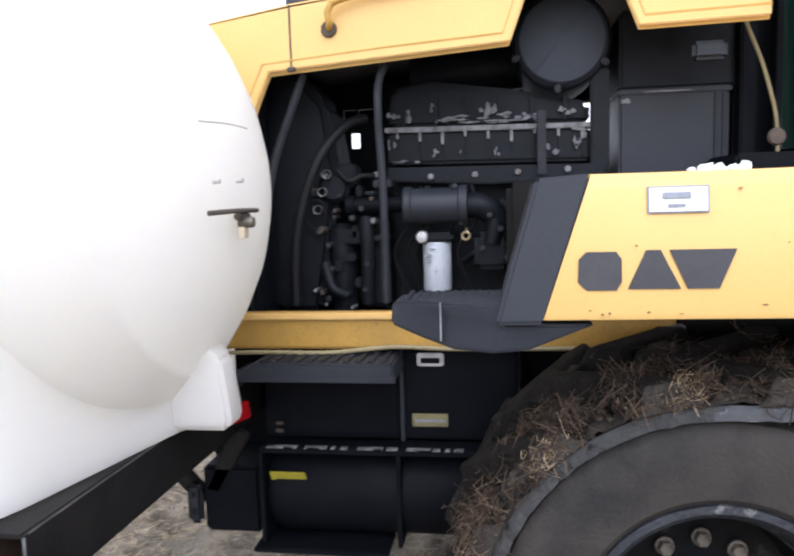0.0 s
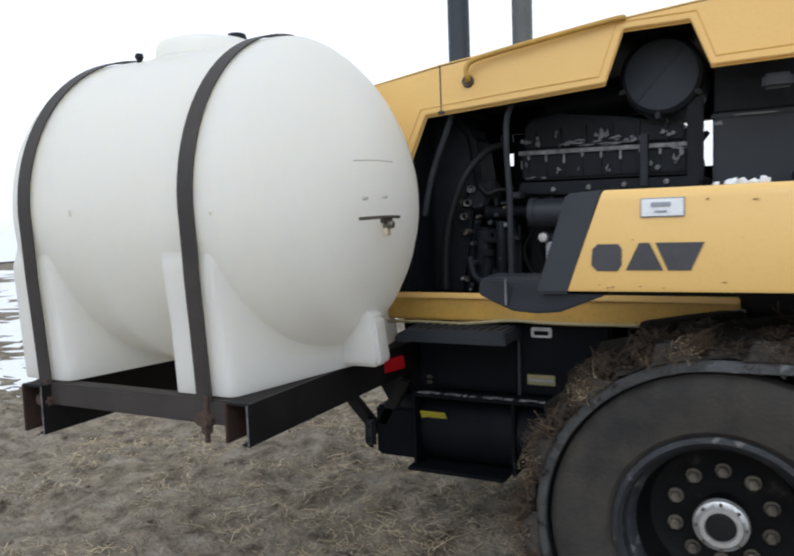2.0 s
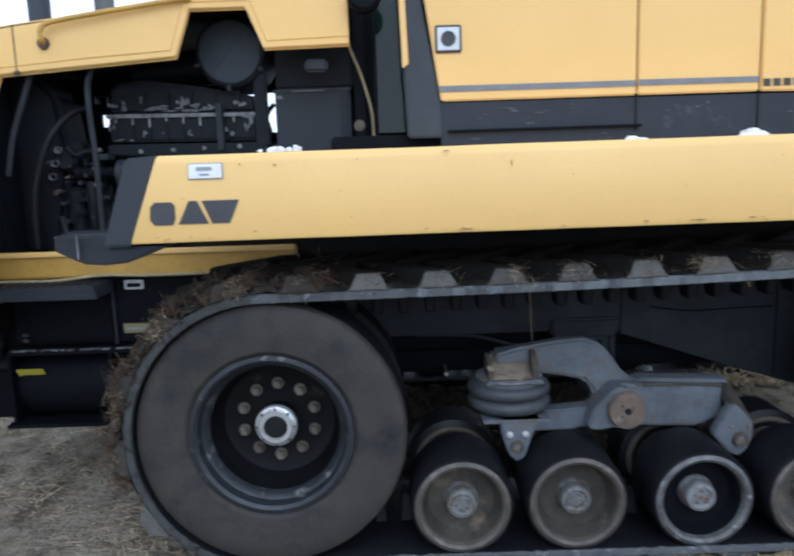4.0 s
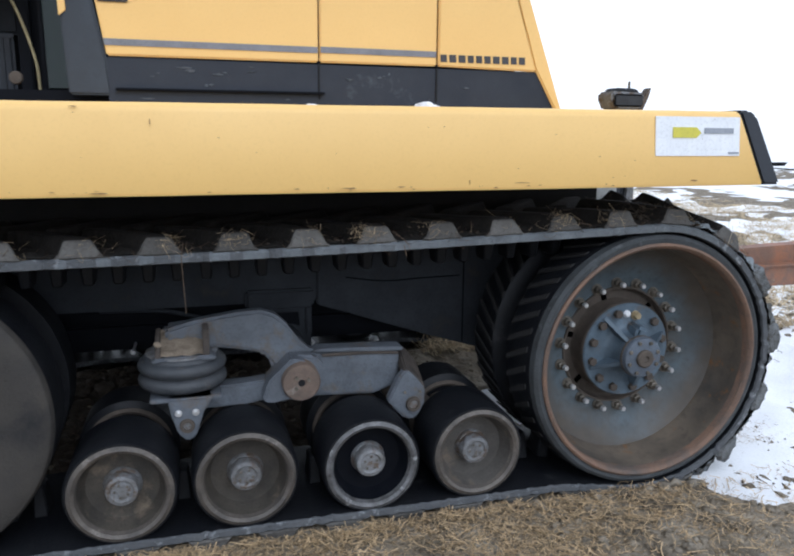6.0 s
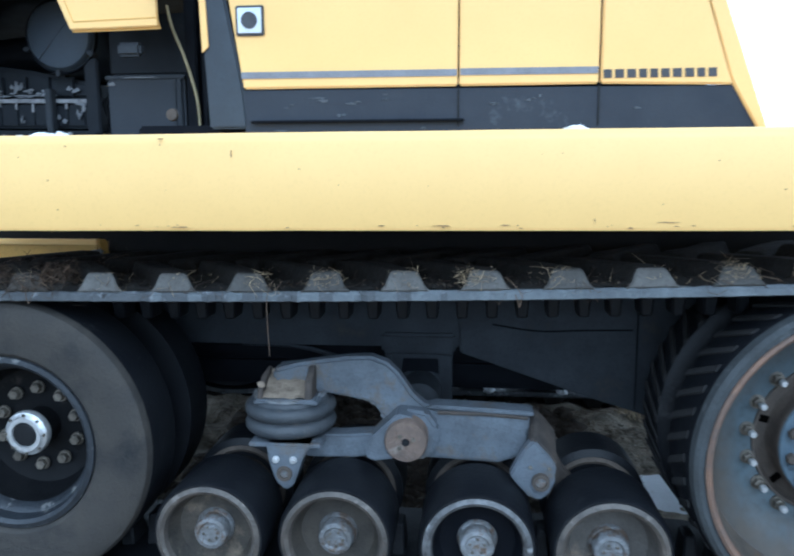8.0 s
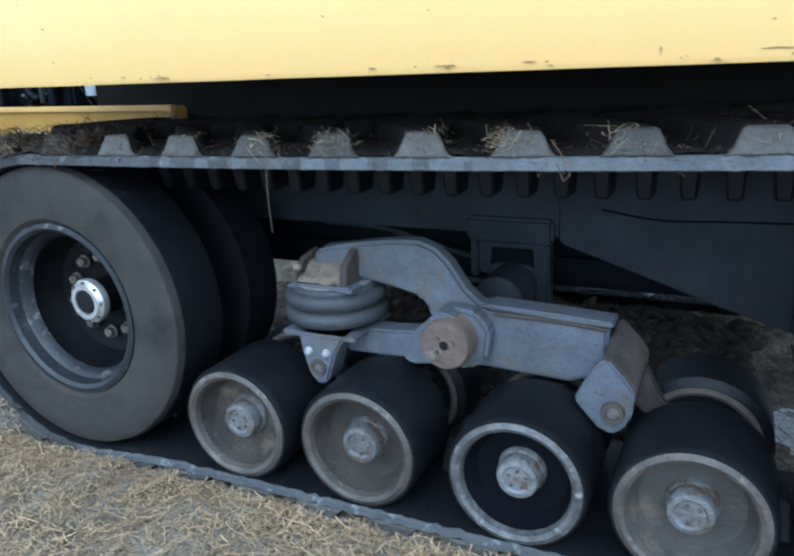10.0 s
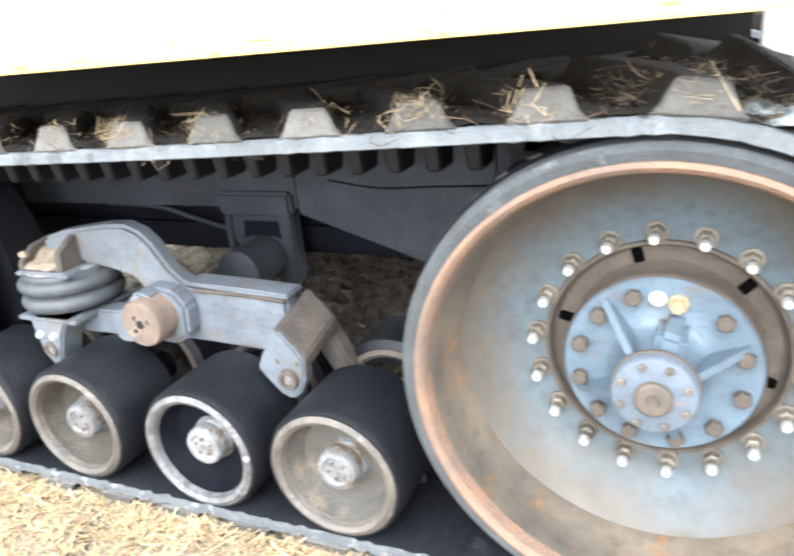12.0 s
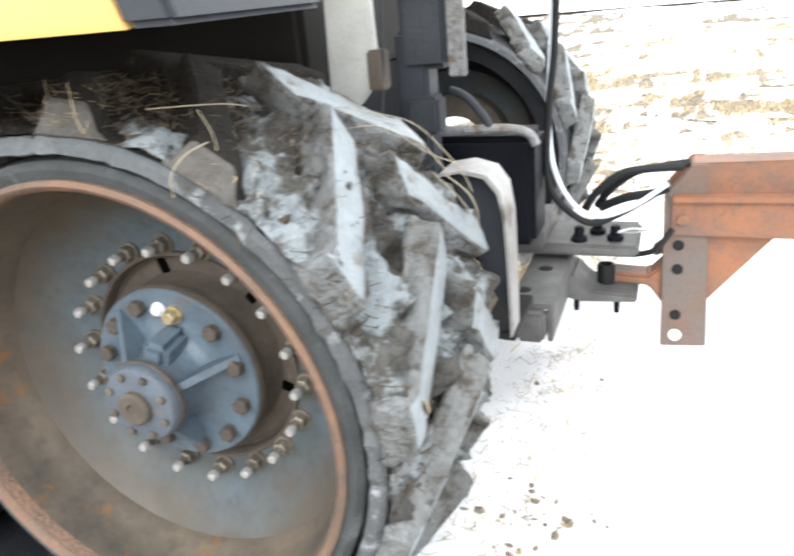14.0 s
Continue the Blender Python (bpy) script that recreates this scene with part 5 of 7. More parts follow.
part("elbow", tube([(-0.585, 0.94, 1.49), (-0.53, 0.94, 1.485), (-0.48, 0.96, 1.44), (-0.45, 1.0, 1.36), (-0.45, 1.05, 1.28)], 0.042, 16), ENGINE, engine, "cast black elbow")
part("pump", box(-0.56, -0.44, 0.93, 1.1, 1.27, 1.40, 0.02), ENGINE, engine)
filt = part("filter_can", upright([(0, 1.20), (0.046, 1.20), (0.049, 1.206), (0.049, 1.362), (0.044, 1.368), (0, 1.368)], -0.690, 0.97, 32), FILTER, tractor, "white screw-on fuel filter with pencilled marks")
part("filter_head", box(-0.748, -0.630, 0.92, 1.05, 1.368, 1.402, 0.01), ENGINE, filt)
part("knob", lathe([(0, 0.895), (0.018, 0.898), (0.022, 0.91), (0.022, 0.925), (0, 0.925)], -0.735, 1.388, 16, closed=False), STEEL, filt, "bright bleed screw")
for i, (x, z, w, h) in enumerate(((-0.70, 1.345, 0.018, 0.004), (-0.715, 1.325, 0.02, 0.010), (-0.713, 1.305, 0.014, 0.009), (-0.69, 1.27, 0.004, 0.008))):
    b = prism(rect(x - w / 2, x + w / 2, z - h / 2, z + h / 2), 0.917, 0.9195, 0)
    part("print_bar", b, GREYPRINT, filt)
ring = tube([(-0.587 + 0.013 * math.cos(a), 0.93, 1.388 + 0.013 * math.sin(a)) for a in [i * math.pi / 6 for i in range(13)]], 0.005, 8, smooth_steps=0)
part("dipstick", join(ring, tube([(-0.587, 0.93, 1.40), (-0.585, 0.95, 1.43)], 0.004, 8)), GOLD, engine, "brass dipstick ring")
part("strut", tube([(-1.095, 0.80, 1.93), (-1.13, 0.80, 1.84), (-1.20, 0.80, 1.665), (-1.24, 0.80, 1.50)], 0.014, 10), CHASSIS, tractor, "grey engine bay strut")
part("tube", tube([(-0.826, 0.80, 1.945), (-0.850, 0.80, 1.88), (-0.853, 0.80, 1.75), (-0.845, 0.80, 1.55), (-0.845, 0.80, 1.18)], 0.013, 10), CHASSIS, tractor, "upright black pipe")
part("coolant_hose", tube([(-0.93, 0.98, 1.80), (-0.99, 0.92, 1.77), (-1.07, 0.86, 1.66), (-1.13, 0.84, 1.50), (-1.155, 0.83, 1.35), (-1.16, 0.83, 1.17)], 0.017, 12), HOSE, tractor, "thick black coolant hose")
part("alternator", lathe([(0, 0.92), (0.04, 0.92), (0.055, 0.94), (0.055, 1.05), (0, 1.05)], -1.04, 1.565, 28, closed=False), ENGINE, engine)
part("clamp_box", box(-1.035, -0.965, 0.95, 1.05, 1.565, 1.645, 0.01), ENGINE, engine)
for pts, r in (([(-0.52, 0.95, 1.47), (-0.49, 0.94, 1.43), (-0.50, 0.94, 1.36)], 0.030), ([(-0.47, 0.97, 1.50), (-0.42, 0.97, 1.46), (-0.40, 1.0, 1.38)], 0.022), ([(-0.60, 1.0, 1.30), (-0.55, 0.97, 1.33), (-0.48, 0.97, 1.30)], 0.016), ([(-0.93, 0.93, 1.46), (-0.925, 0.92, 1.36), (-0.93, 0.93, 1.16)], 0.024), ([(-1.02, 0.92, 1.62), (-0.98, 0.91, 1.585), (-0.94, 0.92, 1.60), (-0.90, 0.95, 1.60)], 0.010), ([(-1.08, 0.93, 1.30), (-1.05, 0.90, 1.22), (-1.0, 0.91, 1.19)], 0.020)):
    part("casting", tube(pts, r, 14), ENGINE if r > 0.012 else HOSE, engine)
for x, z in ((-0.505, 1.455), (-0.47, 1.41), (-0.53, 1.345), (-0.45, 1.315), (-0.94, 1.49), (-0.925, 1.30), (-0.935, 1.21), (-0.62, 1.555), (-0.60, 1.435)):
    part("bolt", moved(hexbolt(0.008, 0.012), Matrix.Translation((x, 0.905, z))), CHASSIS, engine)
for z in (1.44, 1.50, 1.56):
    part("clamp", lathe([(0.013, 0.90), (0.016, 0.898), (0.016, 0.918), (0.013, 0.920)], -1.075 + (z - 1.5) * 0.3, z + 0.05, 20), CAP, engine, "bright hose clamp")
part("starter", upright([(0, 1.13), (0.05, 1.13), (0.05, 1.42), (0.03, 1.44), (0, 1.44)], -1.03, 1.0, 24), ENGINE, engine)
part("cover_plate", box(-0.96, -0.86, 0.98, 1.12, 1.14, 1.46, 0.015), ENGINE, engine)
part("wire_loop", tube([(-1.10 + 0.035 * math.cos(a), 0.90, 1.475 + 0.05 * math.sin(a)) for a in [i * math.pi / 5 for i in range(9)]], 0.003, 6), HOSE, engine)
for i in range(22):
    x, z, r = rng.uniform(-1.12, -0.88), rng.uniform(1.14, 1.64), rng.uniform(0.004, 0.013)
    part("fitting", lathe([(0, 0.91), (r * 0.8, 0.912), (r, 0.925), (r, 0.99)], x, z, rng.choice((6, 8, 12)), closed=False), CAP if i % 5 == 0 else CHASSIS if i % 2 else RUST, engine)
for i in range(12):
    x, z = rng.uniform(-1.10, -0.90), rng.uniform(1.16, 1.62)
    part("bracket", box(x, x + rng.uniform(0.02, 0.07), 0.94, 1.02, z, z + rng.uniform(0.01, 0.05), 0.005), ENGINE if i % 3 else CHASSIS, engine)
for i in range(9):
    x = rng.uniform(-1.1, -0.35)
    part("oil_line", tube([(x, 1.0, 1.56), (x + 0.02, 0.96, 1.45), (x - 0.05, 0.98, 1.32), (x + 0.03, 1.02, 1.12)], 0.006, 6), HOSE, engine)
part("far_panel", prism([(-1.42, 1.0), (-1.42, 1.74), (-1.02, 1.74), (-0.98, 1.82), (-0.5, 1.80), (-0.42, 1.71), (0.12, 1.71), (0.14, 1.95), (0.3, 2.0), (0.3, 1.0)], 2 * YC - 0.76, 2 * YC - 0.74, 0.0), BLACK, tractor)

# air cleaner and boxes
air = part("air_cleaner", lathe([(0.160, 1.34), (0.160, 1.015), (0.155, 1.003), (0.150, 1.000), (0.147, 0.985), (0.138, 0.976), (0.100, 0.971), (0.0, 0.967)], -0.262, 2.027, 64, closed=False), LIDBLUE, tractor, "round dark air cleaner with a domed lid")
part("lid_band", lathe([(0.150, 1.004), (0.161, 0.996), (0.163, 1.014), (0.154, 1.02)], -0.262, 2.027, 64), BLACK, air)
part("lid_crease", moved(box(-0.135, 0.135, 0.9655, 0.973, -0.002, 0.002, 0.001), Matrix.Translation((-0.262, 0, 2.027)) @ Matrix.Rotation(radians(-48), 4, "Y")), LIDBLUE, air)
for a in (200, 265, 330):
    m = Matrix.Translation((-0.262 + 0.158 * math.cos(radians(a)), 0, 2.027 + 0.158 * math.sin(radians(a)))) @ Matrix.Rotation(-radians(a), 4, "Y")
    part("lid_clip", moved(box(-0.012, 0.016, 0.975, 1.03, -0.010, 0.010, 0.004), m), CHASSIS, air, "grey spring clip")
part("air_duct", tube([(-0.262, 1.30, 2.02), (-0.5, 1.3, 2.0), (-0.8, 1.3, 1.97)], 0.09, 20), ENGINE, air)
part("battery_box", box(-0.075, 0.277, 1.02, 1.32, 1.56, 1.852, 0.010), CHARCOAL, tractor, "black battery box with a worn lid edge")
part("box_lid", box(-0.080, 0.282, 1.012, 1.325, 1.838, 1.856, 0.004), CHARCOAL, tractor)
part("upper_box", box(-0.070, 0.30, 1.04, 1.32, 1.856, 2.12, 0.012), ENGINE, tractor)
for i in range(2):
    part("box_strap", box(0.228 + i * 0.024, 0.241 + i * 0.024, 1.012, 1.025, 1.60, 1.838, 0.002), CHASSIS, tractor)
part("lid_wear", flake(0.09, 1.846, 0.12, 0.006, 1.0085), PEELED, tractor)
part("lid_wear", flake(-0.05, 1.82, 0.02, 0.012, 1.0165), PEELED, tractor)
part("gap_bracket", box(-0.168, -0.106, 1.00, 1.03, 1.60, 1.93, 0.006), ENGINE, engine)
part("hose", tube([(-0.155, 1.15, 1.58), (-0.12, 1.12, 1.66), (-0.135, 1.12, 1.74), (-0.10, 1.14, 1.80)], 0.012, 8), HOSE, engine, "black hose beside the battery box")
part("valve", box(0.10, 0.20, 0.77, 0.82, 1.90, 1.955, 0.012), CHASSIS, tractor)
part("cab_base", box(0.205, 0.70, 0.70, 2 * YC - 0.70, 1.553, 1.62, 0.01), BLACK, tractor)
part("bay_post", box(0.300, 0.350, 0.99, 1.03, 1.60, 2.25, 0.006), BLACK, tractor)

# ---- cab ----
cab = part("cab", prism([(0.535, 1.60), (0.505, 2.30), (0.585, 2.30), (0.60, 2.15), (0.672, 1.745), (0.685, 1.60)], 0.605, 0.70, 0.008), mat("slate_cab_post", (0.026, 0.034, 0.046), (0.018, 0.023, 0.031), 6, 0.5, 0, 0.05, (0.10, 0.11, 0.11), 8, 0.66), tractor, "slate-dark cab corner post")
part("glass", box(0.405, 0.62, 0.95, 0.958, 1.64, 2.30, 0.0), GLASS, cab, "dark green-tinted cab glass")
part("glass_frame", box(0.390, 0.408, 0.94, 0.968, 1.60, 2.30, 0.003), BLACK, cab)
part("dark_interior", box(0.295, 2.2, 1.05, 2 * YC - 0.75, 1.60, 2.3, 0.01), BLACK, cab)
part("yellow_edge", prism([(0.520, 1.88), (0.508, 2.30), (0.532, 2.30), (0.545, 1.90)], 0.598, 0.606, 0.002), YELLOW, cab, "chipped yellow edge")
part("handle_disc", lathe([(0, 0.735), (0.022, 0.738), (0.026, 0.75), (0, 0.752)], 0.33, 1.665, 20, closed=False), RUST, cab, "small rusty disc")
part("cable", tube([(0.265, 0.90, 2.12), (0.285, 0.90, 2.03), (0.330, 0.90, 1.915), (0.362, 0.90, 1.81), (0.382, 0.90, 1.71), (0.386, 0.90, 1.56)], 0.006, 8), CABLE, cab, "ochre cable hanging beside the cab")
part("work_lamp", lathe([(0, 0.62), (0.055, 0.625), (0.07, 0.64), (0.07, 0.70), (0.04, 0.75), (0, 0.75)], 0.37, 2.185, 32, closed=False), BLACK, cab, "round work lamp")

# ---- rear body panels ----
SCUFF = mat("pale_scuffed_paint", (0.075, 0.085, 0.10), (0.030, 0.036, 0.046), 40, 0.55, 0, 0.1)
rear = part("rear_body", box(0.70, 2.37, 0.665, 2 * YC - 0.665, 1.56, 2.3, 0.01), BLACK, tractor, "yellow and black panelled rear body")
part("black_base", prism([(0.672, 1.560), (0.672, 1.742), (2.452, 1.735), (2.560, 1.560)], 0.610, 0.665, 0.004), mat("scuffed_navy_black", (0.015, 0.019, 0.029), (0.027, 0.032, 0.043), 5, 0.45, 0, 0.08, (0.085, 0.098, 0.115), 6, 0.60, spec=0.3, soft=0.2), rear, "scuffed black lower panel")
for a, b, a2, b2 in ((0.640, 1.475, 0.612, 1.475), (1.481, 1.978, 1.481, 1.978)):
    p = part("door_panel", prism([(a + 0.035, 1.745), (b, 1.745), (b2, 2.30), (a2 - 0.02, 2.30)] if a < 1 else [(a, 1.745), (b, 1.745), (b, 2.30), (a, 2.30)], 0.600, 0.625, 0.006), YELLOW, rear, "yellow side panel with a grey stripe")
    part("stripe", prism([(a + (0.03 if a < 1 else 0.003), 1.782), (b - 0.003, 1.780), (b - 0.003, 1.804), (a + (0.026 if a < 1 else 0.003), 1.806)], 0.5965, 0.6005, 0), STRIPE, p, "grey stripe")
p = part("door_panel", prism([(1.985, 1.745), (2.44, 1.735), (2.255, 2.30), (1.985, 2.30)], 0.598, 0.625, 0.006), YELLOW, rear, "yellow rear side panel")
x = 1.995
for w in (0.034, 0.036, 0.036, 0.032, 0.032, 0.034, 0.036, 0.036, 0.032, 0.034):
    part("letter_bar", prism([(x, 1.763), (x + w - 0.006, 1.763), (x + w - 0.008, 1.793), (x - 0.002, 1.793)], 0.5945, 0.5985, 0), DECAL, p)
    x += w + 0.0058
part("slant_edge", prism([(2.436, 1.745), (2.545, 1.562), (2.575, 1.562), (2.30, 2.30), (2.25, 2.30)], 0.598, 0.640, 0.006), YELLOW, rear, "slanted yellow rear edge")
part("emblem", prism(rect(0.655, 0.762, 1.936, 2.044), 0.590, 0.600, 0.004), DECAL, rear, "square maker's emblem, plain shapes")
part("emblem_face", prism(rect(0.664, 0.753, 1.945, 2.035), 0.586, 0.592, 0.002), FILTER, rear)
part("emblem_shape", lathe([(0, 0.582), (0.030, 0.582), (0.030, 0.588), (0, 0.588)], 0.708, 1.990, 24, closed=False), DECAL, rear)
part("sill", box(0.70, 1.50, 0.585, 0.62, 1.618, 1.628, 0.003), BLACK, rear)
for x in (1.478, 1.9815):
    part("gap", box(x - 0.003, x + 0.003, 0.604, 0.609, 1.60, 1.745, 0.0), HOSE, rear)

for x, z, w, h in ((0.98, 1.700, 0.07, 0.016), (1.10, 1.690, 0.05, 0.010), (0.86, 1.68, 0.03, 0.008), (1.22, 1.71, 0.03, 0.006), (1.62, 1.68, 0.04, 0.008), (1.75, 1.70, 0.02, 0.012), (0.80, 1.60, 0.05, 0.006), (1.36, 1.585, 0.05, 0.008), (2.10, 1.66, 0.03, 0.006), (1.04, 1.655, 0.02, 0.012)):
    for _ in range(3):
        part("scuff", flake(x + rng.uniform(-0.03, 0.03), z + rng.uniform(-0.012, 0.012), w * rng.uniform(0.15, 0.6), h * rng.uniform(0.2, 0.6), 0.6075 - 0.0002 * _), SCUFF, rear, "pale scuff")

# deck things
work_light = thing("work_light", (2.68, 0.33, FT + 0.010), "dark box-shaped work light lying on the fender deck", "work light")
part("housing", prism([(2.645, FT + 0.016), (2.622, FT + 0.060), (2.622, FT + 0.092), (2.775, FT + 0.088), (2.775, FT + 0.060), (2.757, FT + 0.016)], 0.27, 0.39, 0.010), CAP, work_light, "dark grey box housing")
part("lid", prism([(2.640, FT + 0.090), (2.650, FT + 0.106), (2.745, FT + 0.104), (2.762, FT + 0.088)], 0.285, 0.375, 0.006), CHASSIS, work_light)
part("lens", box(2.630, 2.765, 0.262, 0.274, FT + 0.030, FT + 0.080, 0.008), CHASSIS, work_light, "dark lens")
part("bracket", prism([(2.765, FT + 0.016), (2.815, FT + 0.105), (2.830, FT + 0.112), (2.822, FT + 0.075), (2.795, FT + 0.016)], 0.31, 0.35, 0.003), RUST, work_light, "rusty bracket")
part("stud", upright([(0, FT + 0.100), (0.006, FT + 0.100), (0.005, FT + 0.135), (0, FT + 0.135)], 2.735, 0.33, 8), BOLT, work_light)

# ---- tank ----
TX0, TX1, TY, TZ, TR = -2.66, -1.060, 0.20, 1.555, 0.622
tank = thing("tank", (-1.85, TY, 0.945), "cream white polyethylene leg tank, strapped on the front frame", "tank")
dome = [(0.0, 0.0), (0.10, 0.007), (0.20, 0.028), (0.30, 0.066), (0.39, 0.114), (0.46, 0.162), (0.52, 0.212), (0.567, 0.262), (0.602, 0.312), (0.618, 0.345), (TR, 0.38)]
shape = [(r, TX1 - d) for r, d in dome] + [(TR - 0.004, -1.72), (TR - 0.004, -1.98)] + [(r, TX0 + d) for r, d in dome[::-1]]
shell = part("body", lying(shape, TY, TZ, 112), POLY, tank)


def leg(x0, x1):
    """A moulded leg: a flat face with rounded corners that flows into the shell."""
    near = [TX0 + d for r, d in dome] + [TX1 - d for r, d in dome][::-1]
    radius = [r - 0.003 for r, d in dome] + [r - 0.003 for r, d in dome][::-1]

    def depth(x, z):
        r = float(np.interp(x, near, radius))
        t = min(max((1.52 - z) / 0.573, 0), 1)
        shell = math.sqrt(max(r * r - (z - TZ) ** 2, 0.0))
        d = max(x - (x1 - 0.05 * (1 - t)), x0 - 0.01 * (1 - t) - x)
        side = 0.006 * math.log1p(math.exp(min(d / 0.006, 40)))
        face = 0.604 - 0.022 * t - 5.0 * side - 0.5 * max(0.0, z - 1.37)
        k = 0.004 + 0.105 * min(max((1.50 - z) / 0.28, 0), 1)
        h = min(max(0.5 + 0.5 * (face - shell) / k, 0), 1)
        return shell + (face - shell) * h + k * h * (1 - h) - 0.005 * max(1 - 12 * h, 0)

    xs = sorted(list(np.arange(x0 - 0.16, x1 + 0.161, 0.012)) + [x0 - 0.01, x0 + 0.01, x1 - 0.01, x1 + 0.01])
    zs = list(np.arange(0.947, 1.56, 0.014))
    bm = bmesh.new()
    for s in (-1, 1):
        rows = [[bm.verts.new((x, TY + s * depth(x, z), z)) for x in xs] for z in zs]
        rows.insert(0, [bm.verts.new((x, TY, zs[0])) for x in xs])
        for p, q in zip(rows, rows[1:]):
            for k in range(len(xs) - 1):
                bm.faces.new((p[k], p[k + 1], q[k + 1], q[k]))
    bmesh.ops.remove_doubles(bm, verts=bm.verts, dist=0.0001)
    return bm


for x0, x1, xb in ((-1.628, -1.378, -1.488), (-2.386, -2.128, -2.246)):
    part("leg", leg(x0, x1), POLY, tank, "moulded flat-sided tank leg")
    bm = bmesh.new()
    rows = []
    path = [(TY - 0.592, 0.93), (TY - 0.605, 1.15), (TY - 0.617, 1.32), (TY - 0.622, 1.45)]
    for k in range(41):
        a = math.pi - k / 40 * math.pi
        path.append((TY + (TR + 0.005) * math.cos(a), TZ + (TR + 0.005) * math.sin(a)))
    path += [(TY + 0.622, 1.45), (TY + 0.617, 1.32), (TY + 0.605, 1.15), (TY + 0.592, 0.93)]
    for i, (y, z) in enumerate(path):
        py, pz = path[max(i - 1, 0)]
        qy, qz = path[min(i + 1, len(path) - 1)]
        d = Vector((qy - py, qz - pz)).normalized()
        nn = Vector((-d.y, d.x))
        rows.append([bm.verts.new((xb + s * 0.031, y + nn.x * h, z + nn.y * h)) for s, h in ((-1, 0), (1, 0), (1, 0.006), (-1, 0.006))])
    for p, q in zip(rows, rows[1:]):
        for k in range(4):
            bm.faces.new((p[k], p[(k + 1) % 4], q[(k + 1) % 4], q[k]))
    part("strap", bm, STRAP, tank, "dark rusty steel strap")
    for y in (TY - 0.592, TY + 0.592):
        out = -0.012 if y < TY else 0.012
        bolt = part("strap_bolt", tube([(xb + 0.012, y + out, 0.95), (xb + 0.012, y + out, 0.800)], 0.009, 8), SCALE, tank, "rusty strap bolt")
        part("strap_clamp", prism([(xb - 0.022, 0.858), (xb - 0.028, 0.885), (xb - 0.016, 0.902), (xb + 0.030, 0.898), (xb + 0.046, 0.872), (xb + 0.030, 0.850)], y + out - 0.024, y + out + 0.024, 0.008), SCALE, bolt, "rusty clamp under the strap")
        part("nut", upright([(0, 0.852), (0.019, 0.852), (0.019, 0.832), (0.012, 0.828), (0, 0.828)], xb + 0.012, y + out, 6), SCALE, bolt)
# the outlet boss low on the end
boss = prism([(-1.30, 0.955), (-1.30, 1.175), (-1.195, 1.175), (-1.148, 1.135), (-1.130, 0.985), (-1.140, 0.955)], TY - 0.075, TY + 0.02, 0.012)
part("outlet_boss", boss, POLY, tank, "moulded outlet boss")
fit_ = part("end_fitting", tube([(-1.060, -0.095, 1.496), (-1.048, -0.03, 1.498), (-1.042, 0.06, 1.499), (-1.048, 0.165, 1.498)], 0.0055, 8), RUST, tank, "rust-stained ridge on the tank's end")
part("spigot", lying([(0, -1.025), (0.011, -1.025), (0.013, -1.030), (0.013, -1.06)], 0.075, 1.472, 14), BOLT, fit_, "short steel spigot")
part("spigot_plate", box(-1.062, -1.042, 0.045, 0.105, 1.478, 1.494, 0.003), RUST, fit_)
part("rust_streak", box(-1.060, -1.0435, 0.062, 0.088, 1.435, 1.462, 0.002), mat("tan_rust_streak", (0.55, 0.45, 0.30), (0.62, 0.54, 0.40), 40, 0.6, 0, 0.0), fit_)
for y, z in ((-0.075, 1.562), (0.06, 1.567)):
    part("plug", lying([(0, -1.040), (0.005, -1.040), (0.006, -1.055)], y, z, 10), MARK, fit_)
part("mould_line", tube([(-1.06, -0.12, 1.682), (-1.047, 0.0, 1.688), (-1.05, 0.13, 1.690)], 0.0016, 6), MARK, tank)
lid = part("lid", upright([(0, 2.225), (0.17, 2.222), (0.195, 2.212), (0.205, 2.195), (0.21, 2.15), (0.24, 2.135), (0.26, 2.08)], -1.90, TY, 40), POLY, tank, "low round filler lid")
part("vent", upright([(0, 2.252), (0.035, 2.25), (0.04, 2.235), (0.04, 2.22)], -1.78, TY + 0.03, 20), HOSE, lid, "black vent cap")
part("bung", upright([(0, 2.165), (0.014, 2.165), (0.017, 2.15), (0.010, 2.14), (0.010, 2.09)], -2.06, -0.02, 14), HOSE, tank, "small black bung")
for x, z, w, h in ((-2.02, 1.55, 0.004, 0.012), (-1.40, 1.53, 0.004, 0.007)):
    n = 8
    y = TY - math.sqrt(max((TR - 0.002) ** 2 - (z - TZ) ** 2, 0)) - 0.003
    part("scuff", prism([(x + w * math.cos(k * 0.785), z + h * math.sin(k * 0.785)) for k in range(n)], y, y + 0.004, 0), FAINT, tank, "faint tan scuff")

# ---- front frame ----
stand = thing("support_stand", (-1.85, 0.4, 0.72), "dark rusty steel channel frame carrying the tank ahead of the tractor", "frame")


